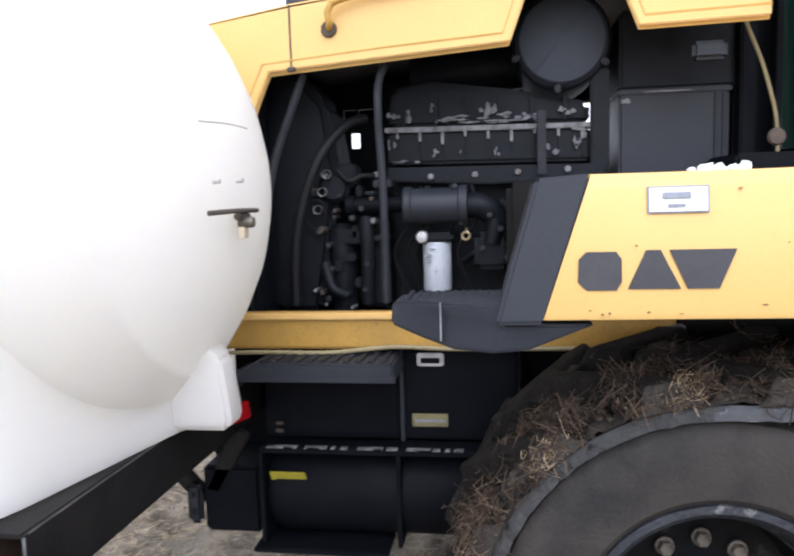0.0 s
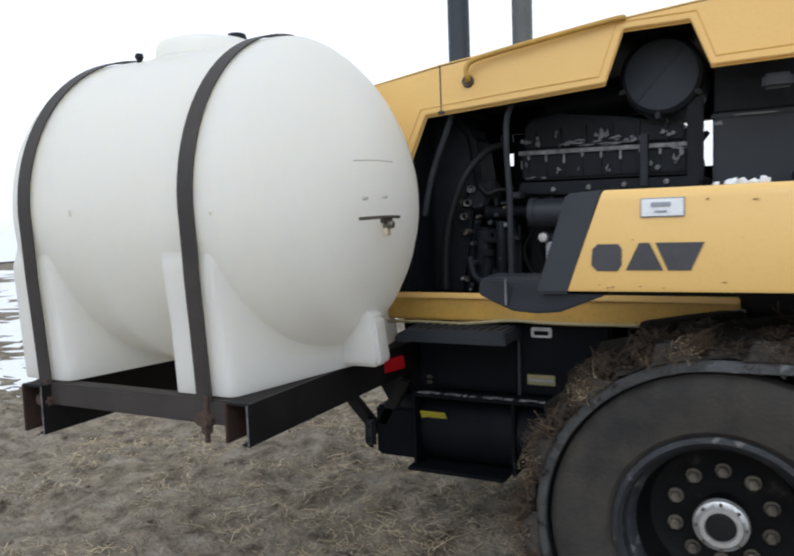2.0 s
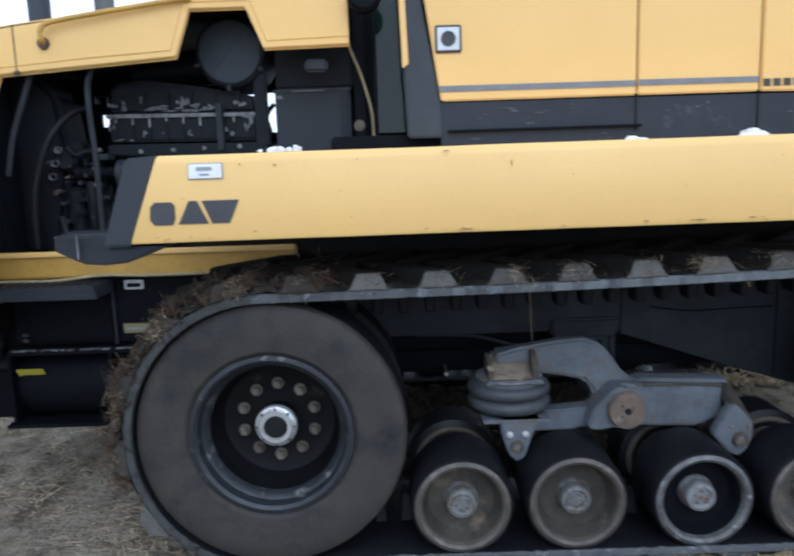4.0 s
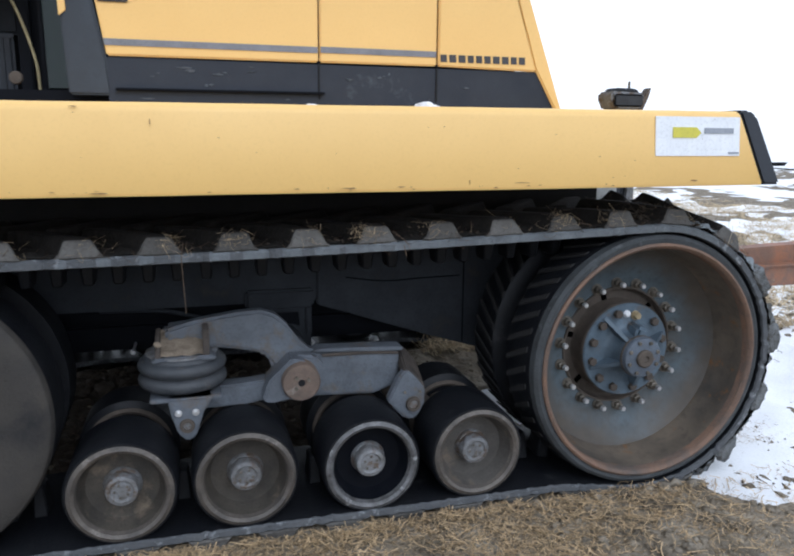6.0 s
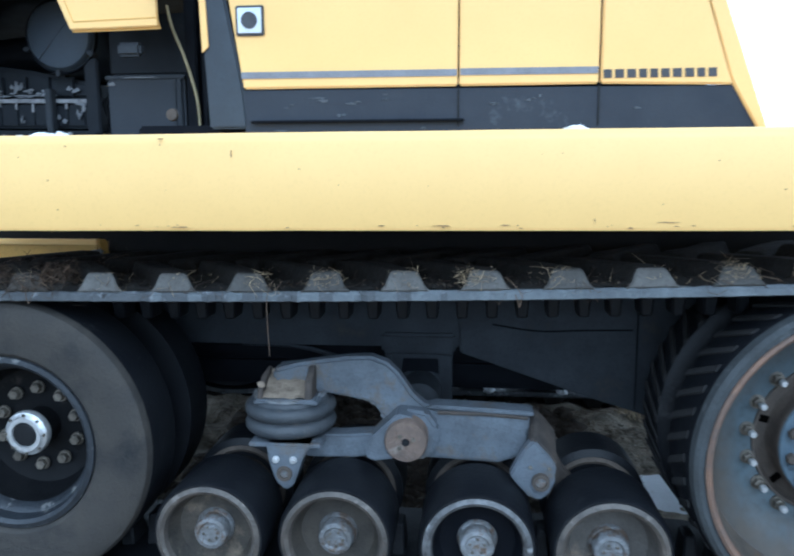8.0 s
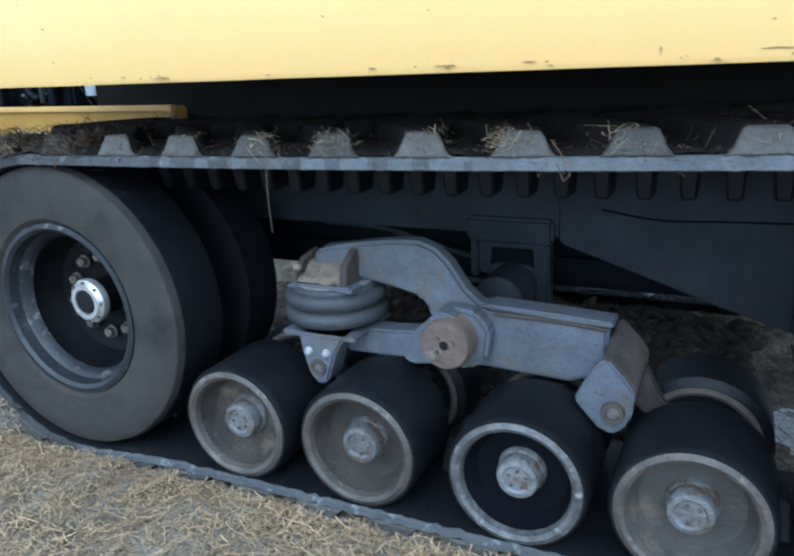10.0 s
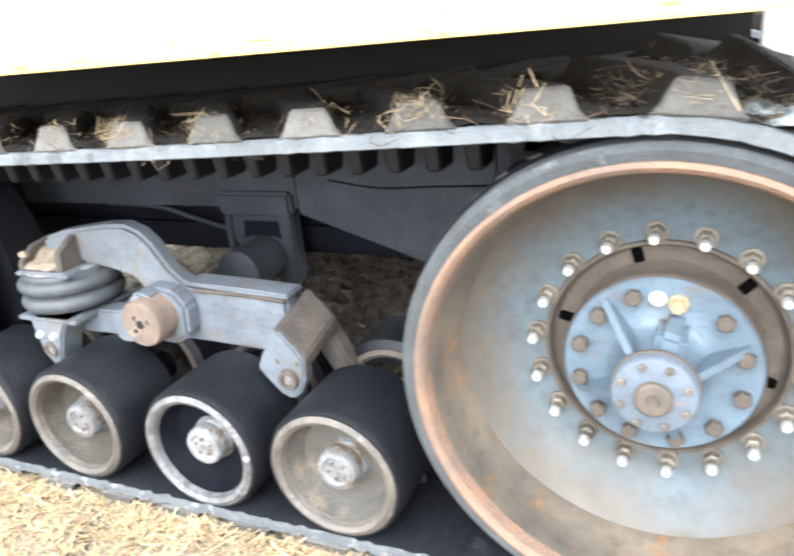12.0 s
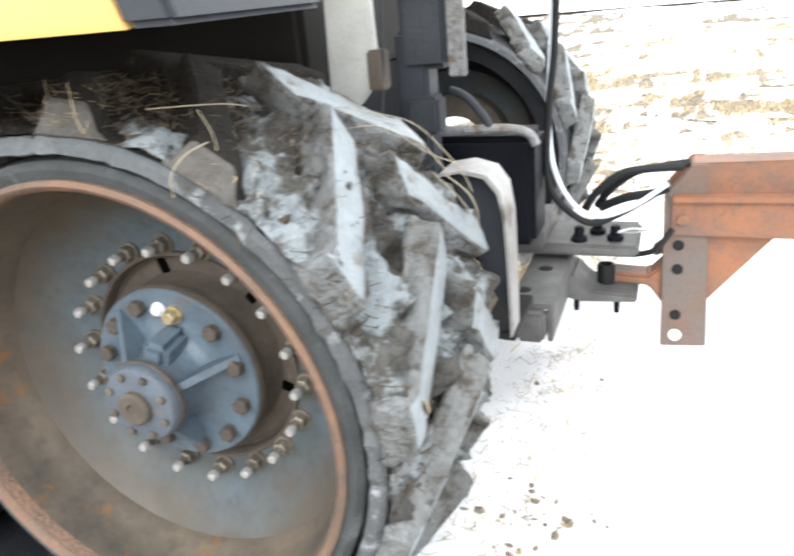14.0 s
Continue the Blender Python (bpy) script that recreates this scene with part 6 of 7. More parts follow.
def cross_beam(x0, x1, y0, y1, z0, z1, t=0.010):
    """Two steel channels back to back along y under a cover strip: the outer one black, the inner one rusted."""
    beam = part("cross_beam", box(x1 - t, x1, y0, y1, z0, z1, 0.0025), FRAME, stand, "black steel beam under the tank leg, worn bare along its edges")
    part("side_plate", box(x0, x0 + t, y0, y1, z0 + 0.004, z1 - 0.002, 0.0025), BROWNSTEEL, beam, "rust-brown side plate")
    part("cover_strip", box(x0 + 0.001, x1 - t - 0.001, y0 + 0.004, y1, z1 - t, z1 - 0.001, 0.002), FRAME, beam)
    part("foot_strip", box(x1 - t - 0.022, x1 - t - 0.001, y0 + 0.004, y1, z0, z0 + 0.008, 0.002), FRAME, beam)
    part("worn_edge", tube([(x1 - 0.003, y0 - 0.0005, z0 + 0.004), (x1 - 0.003, y0 - 0.0005, z1 - 0.004)], 0.0022, 6), PEELED, beam, "bare worn edge")
    part("worn_edge", tube([(x1 - 0.001, y0 + 0.01, z1 - 0.001), (x1 - 0.001, (y0 + y1) / 2, z1 - 0.001)], 0.0018, 6), SCUFFED, beam, "bare worn edge")


SCUFFED = mat("scuffed_frame_edge", (0.10, 0.092, 0.088), (0.030, 0.027, 0.026), 26, 0.6, 0.1, 0.2)
cross_beam(-1.386, -1.292, -0.425, 1.9, 0.808, 0.944)
cross_beam(-2.325, -2.214, -0.44, 1.9, 0.756, 0.938)
part("long_beam", box(-2.22, -1.39, -0.40, -0.33, 0.858, 0.938, 0.006), STRAP, stand, "rust-brown square tube")
part("long_beam", box(-2.22, -1.39, 0.75, 0.83, 0.858, 0.938, 0.006), STRAP, stand, "rust-brown square tube")
part("mount_arm", prism([(-1.56, 0.80), (-1.45, 0.80), (-1.36, 0.62), (-1.40, 0.50), (-1.50, 0.50), (-1.62, 0.70)], 0.98, 1.02, 0.006), FRAME, stand, "dark mounting arm")
part("brace", prism([(-1.74, 0.74), (-1.68, 0.76), (-1.47, 0.54), (-1.50, 0.49)], 0.72, 0.76, 0.006), FRAME, stand, "diagonal brace")
part("brace", prism([(-1.36, 0.78), (-1.30, 0.76), (-1.42, 0.55), (-1.47, 0.56)], 0.70, 0.74, 0.006), FRAME, stand, "diagonal brace")
part("push_beam", box(-1.55, -1.30, 0.98, 1.86, 0.50, 0.80, 0.01), FRAME, stand)
part("hanger", box(-1.40, -1.30, 0.62, 0.70, 0.80, 0.945, 0.008), BROWNSTEEL, stand, "rust-brown bracket under the tank's end")
part("reflector", moved(box(-0.055, 0.055, -0.006, 0.006, -0.028, 0.028, 0.004), Matrix.Translation((-1.272, 0.500, 0.884)) @ Matrix.Rotation(radians(52), 4, "Z") @ Matrix.Rotation(radians(-8), 4, "Y")), RED, stand, "red reflector")

# ---- rear hitch ----
part("drawbar", box(2.80, 3.625, 1.30, 1.56, 0.460, 0.500, 0.010), HITCH, tractor, "grey flat drawbar plate")
sup = part("support_plate", box(3.288, 3.412, 0.955, 1.50, 0.424, 0.440, 0.004), HITCH, tractor, "grey support plate with two holes")
for x, y in ((3.350, 1.234), (3.313, 1.055)):
    part("hole", upright([(0, 0.4412), (0.021, 0.4412), (0.023, 0.4402), (0.023, 0.43)], x, y, 20), HOSE, sup)
part("support_web", box(3.396, 3.412, 0.965, 1.45, 0.318, 0.424, 0.004), HITCH, sup)
part("support_foot", box(3.315, 3.395, 0.915, 0.985, 0.335, 0.424, 0.010), HITCH, sup, "worn end block")
clevis = part("clevis", prism([(3.375, 0.312), (3.385, 0.392), (3.42, 0.392), (3.47, 0.338), (3.62, 0.328), (3.628, 0.304), (3.45, 0.296)], 1.31, 1.49, 0.007), HITCH, tractor, "grey clevis")
part("clevis_pin", upright([(0.017, 0.385), (0.019, 0.398), (0.027, 0.398), (0.029, 0.390), (0.029, 0.330), (0, 0.330), (0, 0.385), (0.017, 0.385)], 3.520, 1.405, 24), HOSE, clevis, "dark hitch pin")
for x in (3.43, 3.56):
    part("stud", upright([(0, 0.245), (0.008, 0.245), (0.010, 0.26), (0.010, 0.33), (0, 0.33)], x, 1.36, 10), BLACK, clevis)
couple = part("coupler_plate", box(3.20, 3.34, 1.25, 1.55, 0.497, 0.56, 0.008), HITCH, tractor)
for x, y in ((3.44, 1.34), (3.49, 1.42), (3.55, 1.36)):
    part("coupler", upright([(0, 0.548), (0.012, 0.548), (0.016, 0.540), (0.016, 0.518), (0.026, 0.514), (0.026, 0.499)], x, y, 18), BLACK, couple, "black hose coupler")
part("pin_clip", tube([(3.56, 1.33, 0.535), (3.60, 1.34, 0.545), (3.645, 1.36, 0.535), (3.60, 1.36, 0.525), (3.56, 1.35, 0.53)], 0.004, 6), STEEL, couple)
part("rear_housing", box(2.86, 3.335, 1.14, 1.34, 0.545, 0.880, 0.02), BLACK, tractor, "dark rear axle housing")
part("lift_arm", tube([(3.02, 1.13, 0.90), (3.12, 1.12, 0.905), (3.26, 1.12, 0.908), (3.325, 1.12, 0.893), (3.345, 1.12, 0.86)], 0.014, 10), CAP, tractor, "grey lift arm")
part("lift_link", tube([(3.10, 1.13, 1.02), (3.15, 1.12, 1.0), (3.20, 1.12, 0.94), (3.215, 1.12, 0.91)], 0.013, 10), CHASSIS, tractor)
post = part("rear_post", box(3.00, 3.09, 0.96, 1.06, 0.80, 1.20, 0.012), CHARCOAL, tractor, "dark grey rear post")
part("rear_block", box(3.02, 3.15, 0.95, 1.10, 1.10, 1.30, 0.015), CHASSIS, tractor)
part("cylinder_bracket", box(3.03, 3.12, 0.94, 1.02, 0.93, 1.03, 0.01), CHASSIS, tractor)
part("light_strip", box(3.155, 3.200, 0.94, 0.96, 1.08, 1.30, 0.004), CAP, tractor)
plate = part("pale_guard", prism([(2.875, 0.985), (2.890, 1.40), (3.005, 1.40), (3.012, 1.100), (2.96, 1.04)], 0.80, 0.83, 0.005), mat("pale_grey_plastic", (0.46, 0.47, 0.45), (0.36, 0.36, 0.34), 9, 0.5, 0, 0.08), tractor, "pale grey guard plate")
part("rust_bracket", box(2.99, 3.03, 0.79, 0.85, 1.07, 1.17, 0.006), RUST, plate, "rusty bracket")
for i in range(4):
    part("wire", tube([(2.90 + i * 0.03, 0.82, 1.02), (2.91 + i * 0.03, 0.82, 0.95), (2.92 + i * 0.035, 0.83, 0.88)], 0.004, 6), HOSE, plate)
part("cord", tube([(3.04, 0.80, 1.30), (3.03, 0.80, 1.12), (3.015, 0.80, 1.0), (3.02, 0.80, 0.9)], 0.004, 6), CHASSIS, plate)


def mud_flap():
    """A bent steel scraper plate that follows the belt's inner edge."""
    prof = [(3.20, 0.895), (3.26, 0.905), (3.315, 0.892), (3.345, 0.855), (3.358, 0.79), (3.362, 0.70), (3.365, 0.60), (3.366, 0.49)]
    bm = bmesh.new()
    rows = []
    for i, (x, z) in enumerate(prof):
        rows.append([bm.verts.new((x, 0.655, z)), bm.verts.new((x, 0.79 - 0.06 * i / 7, z)), bm.verts.new((x - 0.008, 0.79 - 0.06 * i / 7, z - 0.008)), bm.verts.new((x - 0.008, 0.655, z - 0.008))])
    for p, q in zip(rows, rows[1:]):
        for k in range(4):
            bm.faces.new((p[k], p[(k + 1) % 4], q[(k + 1) % 4], q[k]))
    bm.faces.new(rows[0])
    bm.faces.new(rows[-1][::-1])
    return bm


flap = part("scraper", mud_flap(), mat("bare_scraper_steel", (0.34, 0.34, 0.335), (0.22, 0.215, 0.205), 9, 0.45, 0.3, 0.2, (0.13, 0.115, 0.10), 8, 0.60), tractor, "bent grey steel belt scraper")
part("scraper_web", prism([(3.22, 0.885), (3.30, 0.88), (3.345, 0.80), (3.355, 0.60), (3.355, 0.50), (3.30, 0.60), (3.26, 0.70)], 0.70, 0.71, 0.002), CHARCOAL, flap)
part("scraper_foot", prism([(3.28, 0.475), (3.28, 0.495), (3.37, 0.495), (3.37, 0.47)], 0.66, 0.90, 0.004), FRAME, flap)

# hoses from the tractor to the implement
for k, (pts, r, m) in enumerate((
    ([(3.385, 1.30, 1.45), (3.372, 1.30, 1.12), (3.355, 1.30, 0.95), (3.345, 1.30, 0.75), (3.375, 1.30, 0.65), (3.47, 1.30, 0.575), (3.56, 1.31, 0.60), (3.69, 1.34, 0.675)], 0.011, HOSE),
    ([(3.362, 1.31, 1.45), (3.358, 1.31, 1.10), (3.35, 1.31, 0.95), (3.362, 1.31, 0.76), (3.42, 1.30, 0.64), (3.50, 1.30, 0.595), (3.60, 1.31, 0.625), (3.70, 1.34, 0.69)], 0.008, FILTER),
    ([(3.45, 1.35, 0.59), (3.49, 1.33, 0.66), (3.56, 1.33, 0.72), (3.63, 1.34, 0.735), (3.74, 1.37, 0.735)], 0.013, HOSE),
    ([(3.49, 1.40, 0.60), (3.53, 1.38, 0.66), (3.60, 1.38, 0.715), (3.66, 1.38, 0.73), (3.76, 1.40, 0.74)], 0.013, HOSE),
    ([(3.50, 1.38, 0.60), (3.58, 1.36, 0.64), (3.66, 1.36, 0.655), (3.70, 1.37, 0.67)], 0.014, HOSE),
    ([(3.60, 1.36, 0.45), (3.66, 1.34, 0.47), (3.69, 1.34, 0.50), (3.72, 1.36, 0.54)], 0.009, HOSE))):
    part("hose", tube(pts, r, 10), m, tractor, "black hydraulic hose" if m is HOSE else "pale hydraulic hose")

# ---- towed implement ----
tow = thing("implement_tongue", (3.77, 1.45, 0.12), "faded orange steel implement tongue hitched behind the tractor", "implement")
up = part("upright_plate", prism([(3.700, 0.12), (3.690, 0.640), (3.765, 0.735), (3.812, 0.735), (3.835, 0.29), (3.842, 0.13)], 1.385, 1.405, 0.004), mat("worn_grey_orange_plate", (0.12, 0.108, 0.10), (0.155, 0.095, 0.068), 6, 0.65, 0.1, 0.2, (0.25, 0.11, 0.055), 4, 0.58), tow, "worn upright plate with a row of holes")
part("upright_plate", prism([(3.700, 0.12), (3.690, 0.640), (3.765, 0.735), (3.812, 0.735), (3.835, 0.29), (3.842, 0.13)], 1.525, 1.545, 0.004), ORANGE, tow)
for x, z in ((3.740, 0.478), (3.741, 0.397), (3.742, 0.237)):
    part("hole", lathe([(0, 1.382), (0.017, 1.382), (0.018, 1.386)], x, z, 18, closed=False), HOSE, up)
part("bright_hole", lathe([(0, 1.382), (0.020, 1.382), (0.021, 1.386)], 3.744, 0.164, 18, closed=False), WHITE, up)
part("bolt", moved(hexbolt(0.018, 0.022), Matrix.Translation((3.745, 1.384, 0.566))), ORANGE, up)
part("beam", prism([(3.765, 0.640), (3.765, 0.735), (5.6, 0.80), (5.6, 0.50), (3.765, 0.515)], 1.405, 1.525, 0.006), ORANGE, tow, "faded orange box beam")
part("beam_flange", prism([(3.715, 0.625), (3.715, 0.645), (5.6, 0.67), (5.6, 0.65)], 1.35, 1.405, 0.003), ORANGE, tow, "pale orange angle iron")
part("beam_side", prism([(3.715, 0.515), (3.715, 0.628), (5.6, 0.652), (5.6, 0.50)], 1.372, 1.384, 0.003), ORANGE, tow)
part("gusset", prism([(3.835, 0.285), (3.815, 0.515), (4.02, 0.513)], 1.41, 1.43, 0.003), ORANGE, tow, "triangular gusset")
part("eye", prism([(3.50, 0.334), (3.50, 0.368), (3.655, 0.362), (3.70, 0.41), (3.70, 0.262), (3.655, 0.326)], 1.405, 1.50, 0.008), ORANGE, tow, "orange tongue eye in the clevis")
part("lug_top", prism([(3.66, 0.44), (3.70, 0.475), (3.71, 0.44), (3.67, 0.42)], 1.43, 1.49, 0.004), RUST, tow)

# ---- snow ----
def snow_depth(x, y):
    """Where old snow lies: behind and far beside the tractor."""
    v = Vector((x, y, 7.0))
    n = noise.fractal(v * 0.55, 1.0, 2.0, 4) + 0.45 * noise.noise(v * 2.3)
    behind = min(1.0, max(0.0, (x - 2.62 - 0.25 * max(0.0, 0.5 - y) + 0.57 * min(1.0, max(0.0, (y - 0.6) / 0.25)) * min(1.0, max(0.0, (1.45 - y) / 0.25))) / 0.6))
    beyond = min(1.0, max(0.0, (y - 4.5) / 2.0)) * 0.62
    ahead = min(1.0, max(0.0, (-x - 5.5) / 2.0)) * 0.75
    far = 0.62 * min(1.0, max(0.0, (y - 1.6) / 2.0)) if x > 2.5 else 0.0
    edge = 1.1 * min(0.5, max(0.0, 0.16 - y - 0.25 * max(0.0, x - 3.7)))
    return 0.05 * (n * 0.9 + 1.15 * max(behind - 0.20 * far, beyond, ahead) - 0.58 - edge - 0.9 * max(0.0, -1.7 - y))


def snow():
    """One sheet of snow, cut where it thins out."""
    verts, faces, at = [], [], {}
    for lo, hi, y0, y1, st in ((2.11, 8.05, -3.0, 6.0, 0.07), (8.05, 26.0, -3.0, 26.0, 0.35), (-1.0, 8.05, 6.0, 26.0, 0.30), (-26.0, -4.6, -3.0, 26.0, 0.30), (-1490.0, -26.0, -60.0, 1490.0, 18.0), (-26.0, 1490.0, 26.0, 1490.0, 18.0), (26.0, 1490.0, -60.0, 26.0, 18.0)):
        xs, ys = np.arange(lo, hi + st / 2, st), np.arange(y0, y1 + st / 2, st)
        keep = {}
        for j, y in enumerate(ys):
            for i, x in enumerate(xs):
                d = snow_depth(x, y) + (0.05 if st > 1 and y > 0 else 0.0)
                keep[i, j] = d
        for j in range(len(ys) - 1):
            for i in range(len(xs) - 1):
                quad = ((i, j), (i + 1, j), (i + 1, j + 1), (i, j + 1))
                if max(keep[q] for q in quad) <= 0.0:
                    continue
                idx = []
                for q in quad:
                    key = (lo, y0, q)
                    if key not in at:
                        x, y = xs[q[0]], ys[q[1]]
                        at[key] = len(verts)
                        verts.append((x, y, (ground_height(x, y) if st < 1 else 0.05) + min(keep[q] * 0.8, 0.035) - 0.006))
                    idx.append(at[key])
                faces.append(idx)
    me = bpy.data.meshes.new("snow")
    me.from_pydata(verts, [], faces)
    me.shade_smooth()
    me.materials.append(SNOW)
    return tagged(new("snow", me), "patchy old snow lying on the field", "snow", kind="stuff")


snow()


# ---- straw and dirt ----
def blades(name, places, material, label, category, size=(0.04, 0.14), width=0.0018, flat=0.35, seed=1, curl=0.16):
    """Loose straw: many thin bent stalks, one mesh."""
    rng = random.Random(seed)
    verts, faces = [], []
    for x, y, z in places:
        a, up = rng.uniform(0, 2 * math.pi), rng.gauss(0, flat)
        length = size[0] + (size[1] - size[0]) * rng.random() ** 2
        wd = width * rng.uniform(0.5, 1.3)
        d = Vector((math.cos(a), math.sin(a), up)).normalized()
        side = d.cross(Vector((rng.uniform(-0.3, 0.3), rng.uniform(-0.3, 0.3), 1))).normalized() * wd
        nn = d.cross(side).normalized() * wd
        bend = Vector((rng.uniform(-1, 1), rng.uniform(-1, 1), rng.uniform(-1.2, 0.3))) * length * curl
        p = Vector((x, y, z)) - d * length / 2
        b = len(verts)
        steps = (0.0, 0.33, 0.67, 1.0) if curl > 0.2 else (0.0, 0.5, 1.0)
        for t in steps:
            c = p + d * length * t + bend * (1 - (2 * t - 1) ** 2)
            verts += [c - side, c + nn, c + side]
        for k in range(len(steps) - 1):
            for i in range(3):
                j = (i + 1) % 3
                faces.append((b + 3 * k + i, b + 3 * k + j, b + 3 * k + 3 + j, b + 3 * k + 3 + i))
    me = bpy.data.meshes.new(name)
    me.from_pydata([tuple(v) for v in verts], [], faces)
    me.materials.append(material)
    return tagged(new(name, me), label, category, kind="stuff")


rng = random.Random(21)
field = []
for _ in range(22000):
    x, y = rng.uniform(-5.0, 3.4), rng.uniform(-1.2, 4.0)
    if noise.noise(Vector((x * 1.1, y * 1.1, 4))) + rng.uniform(-0.4, 0.4) > 0.05:
        field.append((x, y, ground_height(x, y) + 0.005))
litter = []
for _ in range(42000):
    x, y = rng.uniform(-0.9, 3.6), -0.02 - 1.25 * rng.random() ** 1.35
    if x < 0.0 and rng.random() < -x:
        continue
    if x > 2.0 and rng.random() < min(0.86, 0.75 * (x - 2.0)):
        continue
    if noise.noise(Vector((x * 2.2, y * 2.2, 1))) + rng.uniform(-0.5, 0.5) > -0.30:
        lump = 0.5 + 0.5 * noise.noise(Vector((x * 9, y * 9, 3)))
        litter.append((x, y, ground_height(x, y) + rng.uniform(0.0, 0.012 + 0.030 * lump)))
blades("trackside_straw", litter, GOLDEN, "golden straw litter lying beside the track", "straw", (0.015, 0.11), 0.0014, 0.16, 42, 0.3)
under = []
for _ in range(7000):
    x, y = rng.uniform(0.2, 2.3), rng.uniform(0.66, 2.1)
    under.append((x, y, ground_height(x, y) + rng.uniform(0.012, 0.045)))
# straw in the dark hay colour: the tractor's shade is put into it
blades("trodden_straw", under, HAY, "trodden straw on the ground under the tractor, its shade put into the colour", "straw", (0.010, 0.085), 0.0010, 0.12, 43)
coarse = []
for _ in range(16000):
    x, y = rng.uniform(-4.5, -0.3), rng.uniform(-1.2, 3.2)
    if noise.noise(Vector((x * 1.7, y * 1.7, 14))) + rng.uniform(-0.3, 0.3) > 0.0:
        coarse.append((x, y, ground_height(x, y) + rng.uniform(0.003, 0.022)))
blades("coarse_straw", coarse, PALE, "long bleached straw lying in tangles on the ground", "straw", (0.03, 0.16), 0.0015, 0.16, 31, 0.3)
blades("ground_straw", field, STRAW, "dry straw strewn over the trampled ground", "straw", (0.010, 0.085), 0.0010, 0.12, 2)

far_grass = []
for _ in range(90000):
    x, y = 2.4 + 10.0 * rng.random(), 2.0 + 13.0 * rng.random() ** 1.4
    thick = noise.noise(Vector((x * 0.9, y * 0.9, 5))) + 0.5 * noise.noise(Vector((x * 2.6, y * 2.6, 9)))
    if thick + rng.uniform(-0.35, 0.35) > (0.0 if snow_depth(x, y) > 0.004 else -0.25):
        far_grass.append((x, y, ground_height(x, y) + 0.04))
for _ in range(1500):
    x, y = rng.uniform(3.0, 6.5), rng.uniform(-1.0, 4.0)
    if noise.noise(Vector((x * 2.5, y * 2.5, 5))) > 0.22:
        far_grass.append((x, y, ground_height(x, y) + 0.04))
shed = []
for _ in range(900):
    x, y = rng.gauss(3.42, 0.12), rng.uniform(0.2, 1.2)
    shed.append((x, y, ground_height(x, y) + 0.034))
for _ in range(260):
    x, y = rng.gauss(3.42, 0.10), rng.gauss(1.35, 0.14)
    shed.append((x, y, ground_height(x, y) + 0.034 + 0.03 * rng.random()))
blades("shed_straw", shed, STRAW, "loose straw fallen on the snow behind the track", "straw", (0.010, 0.07), 0.0010, 0.25, 55, 0.3)
blades("stubble", far_grass, PALE, "pale dry grass standing out of the snow", "grass", (0.04, 0.14), 0.0030, 0.9, 3)

# tufts of straw on the outer ends of the tread bars, dark matted hay over the front of the track
tufts, hay, loose = [], [], []
for i in range(LUGS):
    p, nn, d = on_belt(0.383 + i * LOOP_LEN / LUGS)
    if nn[1] < -0.3:
        continue
    front, back = p[0] < 0.35, p[0] > 2.45
    c, lean = rng.uniform(0.0, 0.05), rng.uniform(-0.04, 0.03)
    for _ in range(rng.choice((20, 50, 80, 110)) if not back else 50 if p[0] < 2.95 else 8):
        u, w, lift = rng.gauss(lean, 0.024), abs(rng.gauss(c, 0.035)) - 0.008, BELT_T + rng.uniform(0.015, 0.064)
        tufts.append((p[0] + d[0] * u + nn[0] * lift, w, p[1] + d[1] * u + nn[1] * lift))
    for _ in range(10):
        u, w, lift = rng.uniform(-0.1, 0.1), rng.uniform(0.0, 0.45), BELT_T + rng.uniform(0.0, 0.03)
        loose.append((p[0] + d[0] * u + nn[0] * lift, w, p[1] + d[1] * u + nn[1] * lift))
    for _ in range(800 if front else 60):
        u, w = rng.uniform(-0.11, 0.11), abs(rng.gauss(0.0, 0.18))
        lift = BELT_T + (rng.uniform(0.025, 0.095) if front else rng.uniform(0.0, 0.03)) * (0.6 + 0.7 * noise.noise(Vector((p[0] * 9 + u * 8, w * 8, i))))
        hay.append((p[0] + d[0] * u + nn[0] * lift, w - 0.01, p[1] + d[1] * u + nn[1] * lift))
blades("track_straw", tufts + loose, STRAW, "straw tufts caught on the tread bars of the track", "straw", (0.010, 0.085), 0.0007, 0.4, 4, 0.5)
blades("track_hay", hay, HAY, "dark matted hay packed over the front of the track", "hay", (0.015, 0.10), 0.0013, 0.5, 9, 0.55)


def strand(points, r):
    return tube(points, r, 6, True, 6)


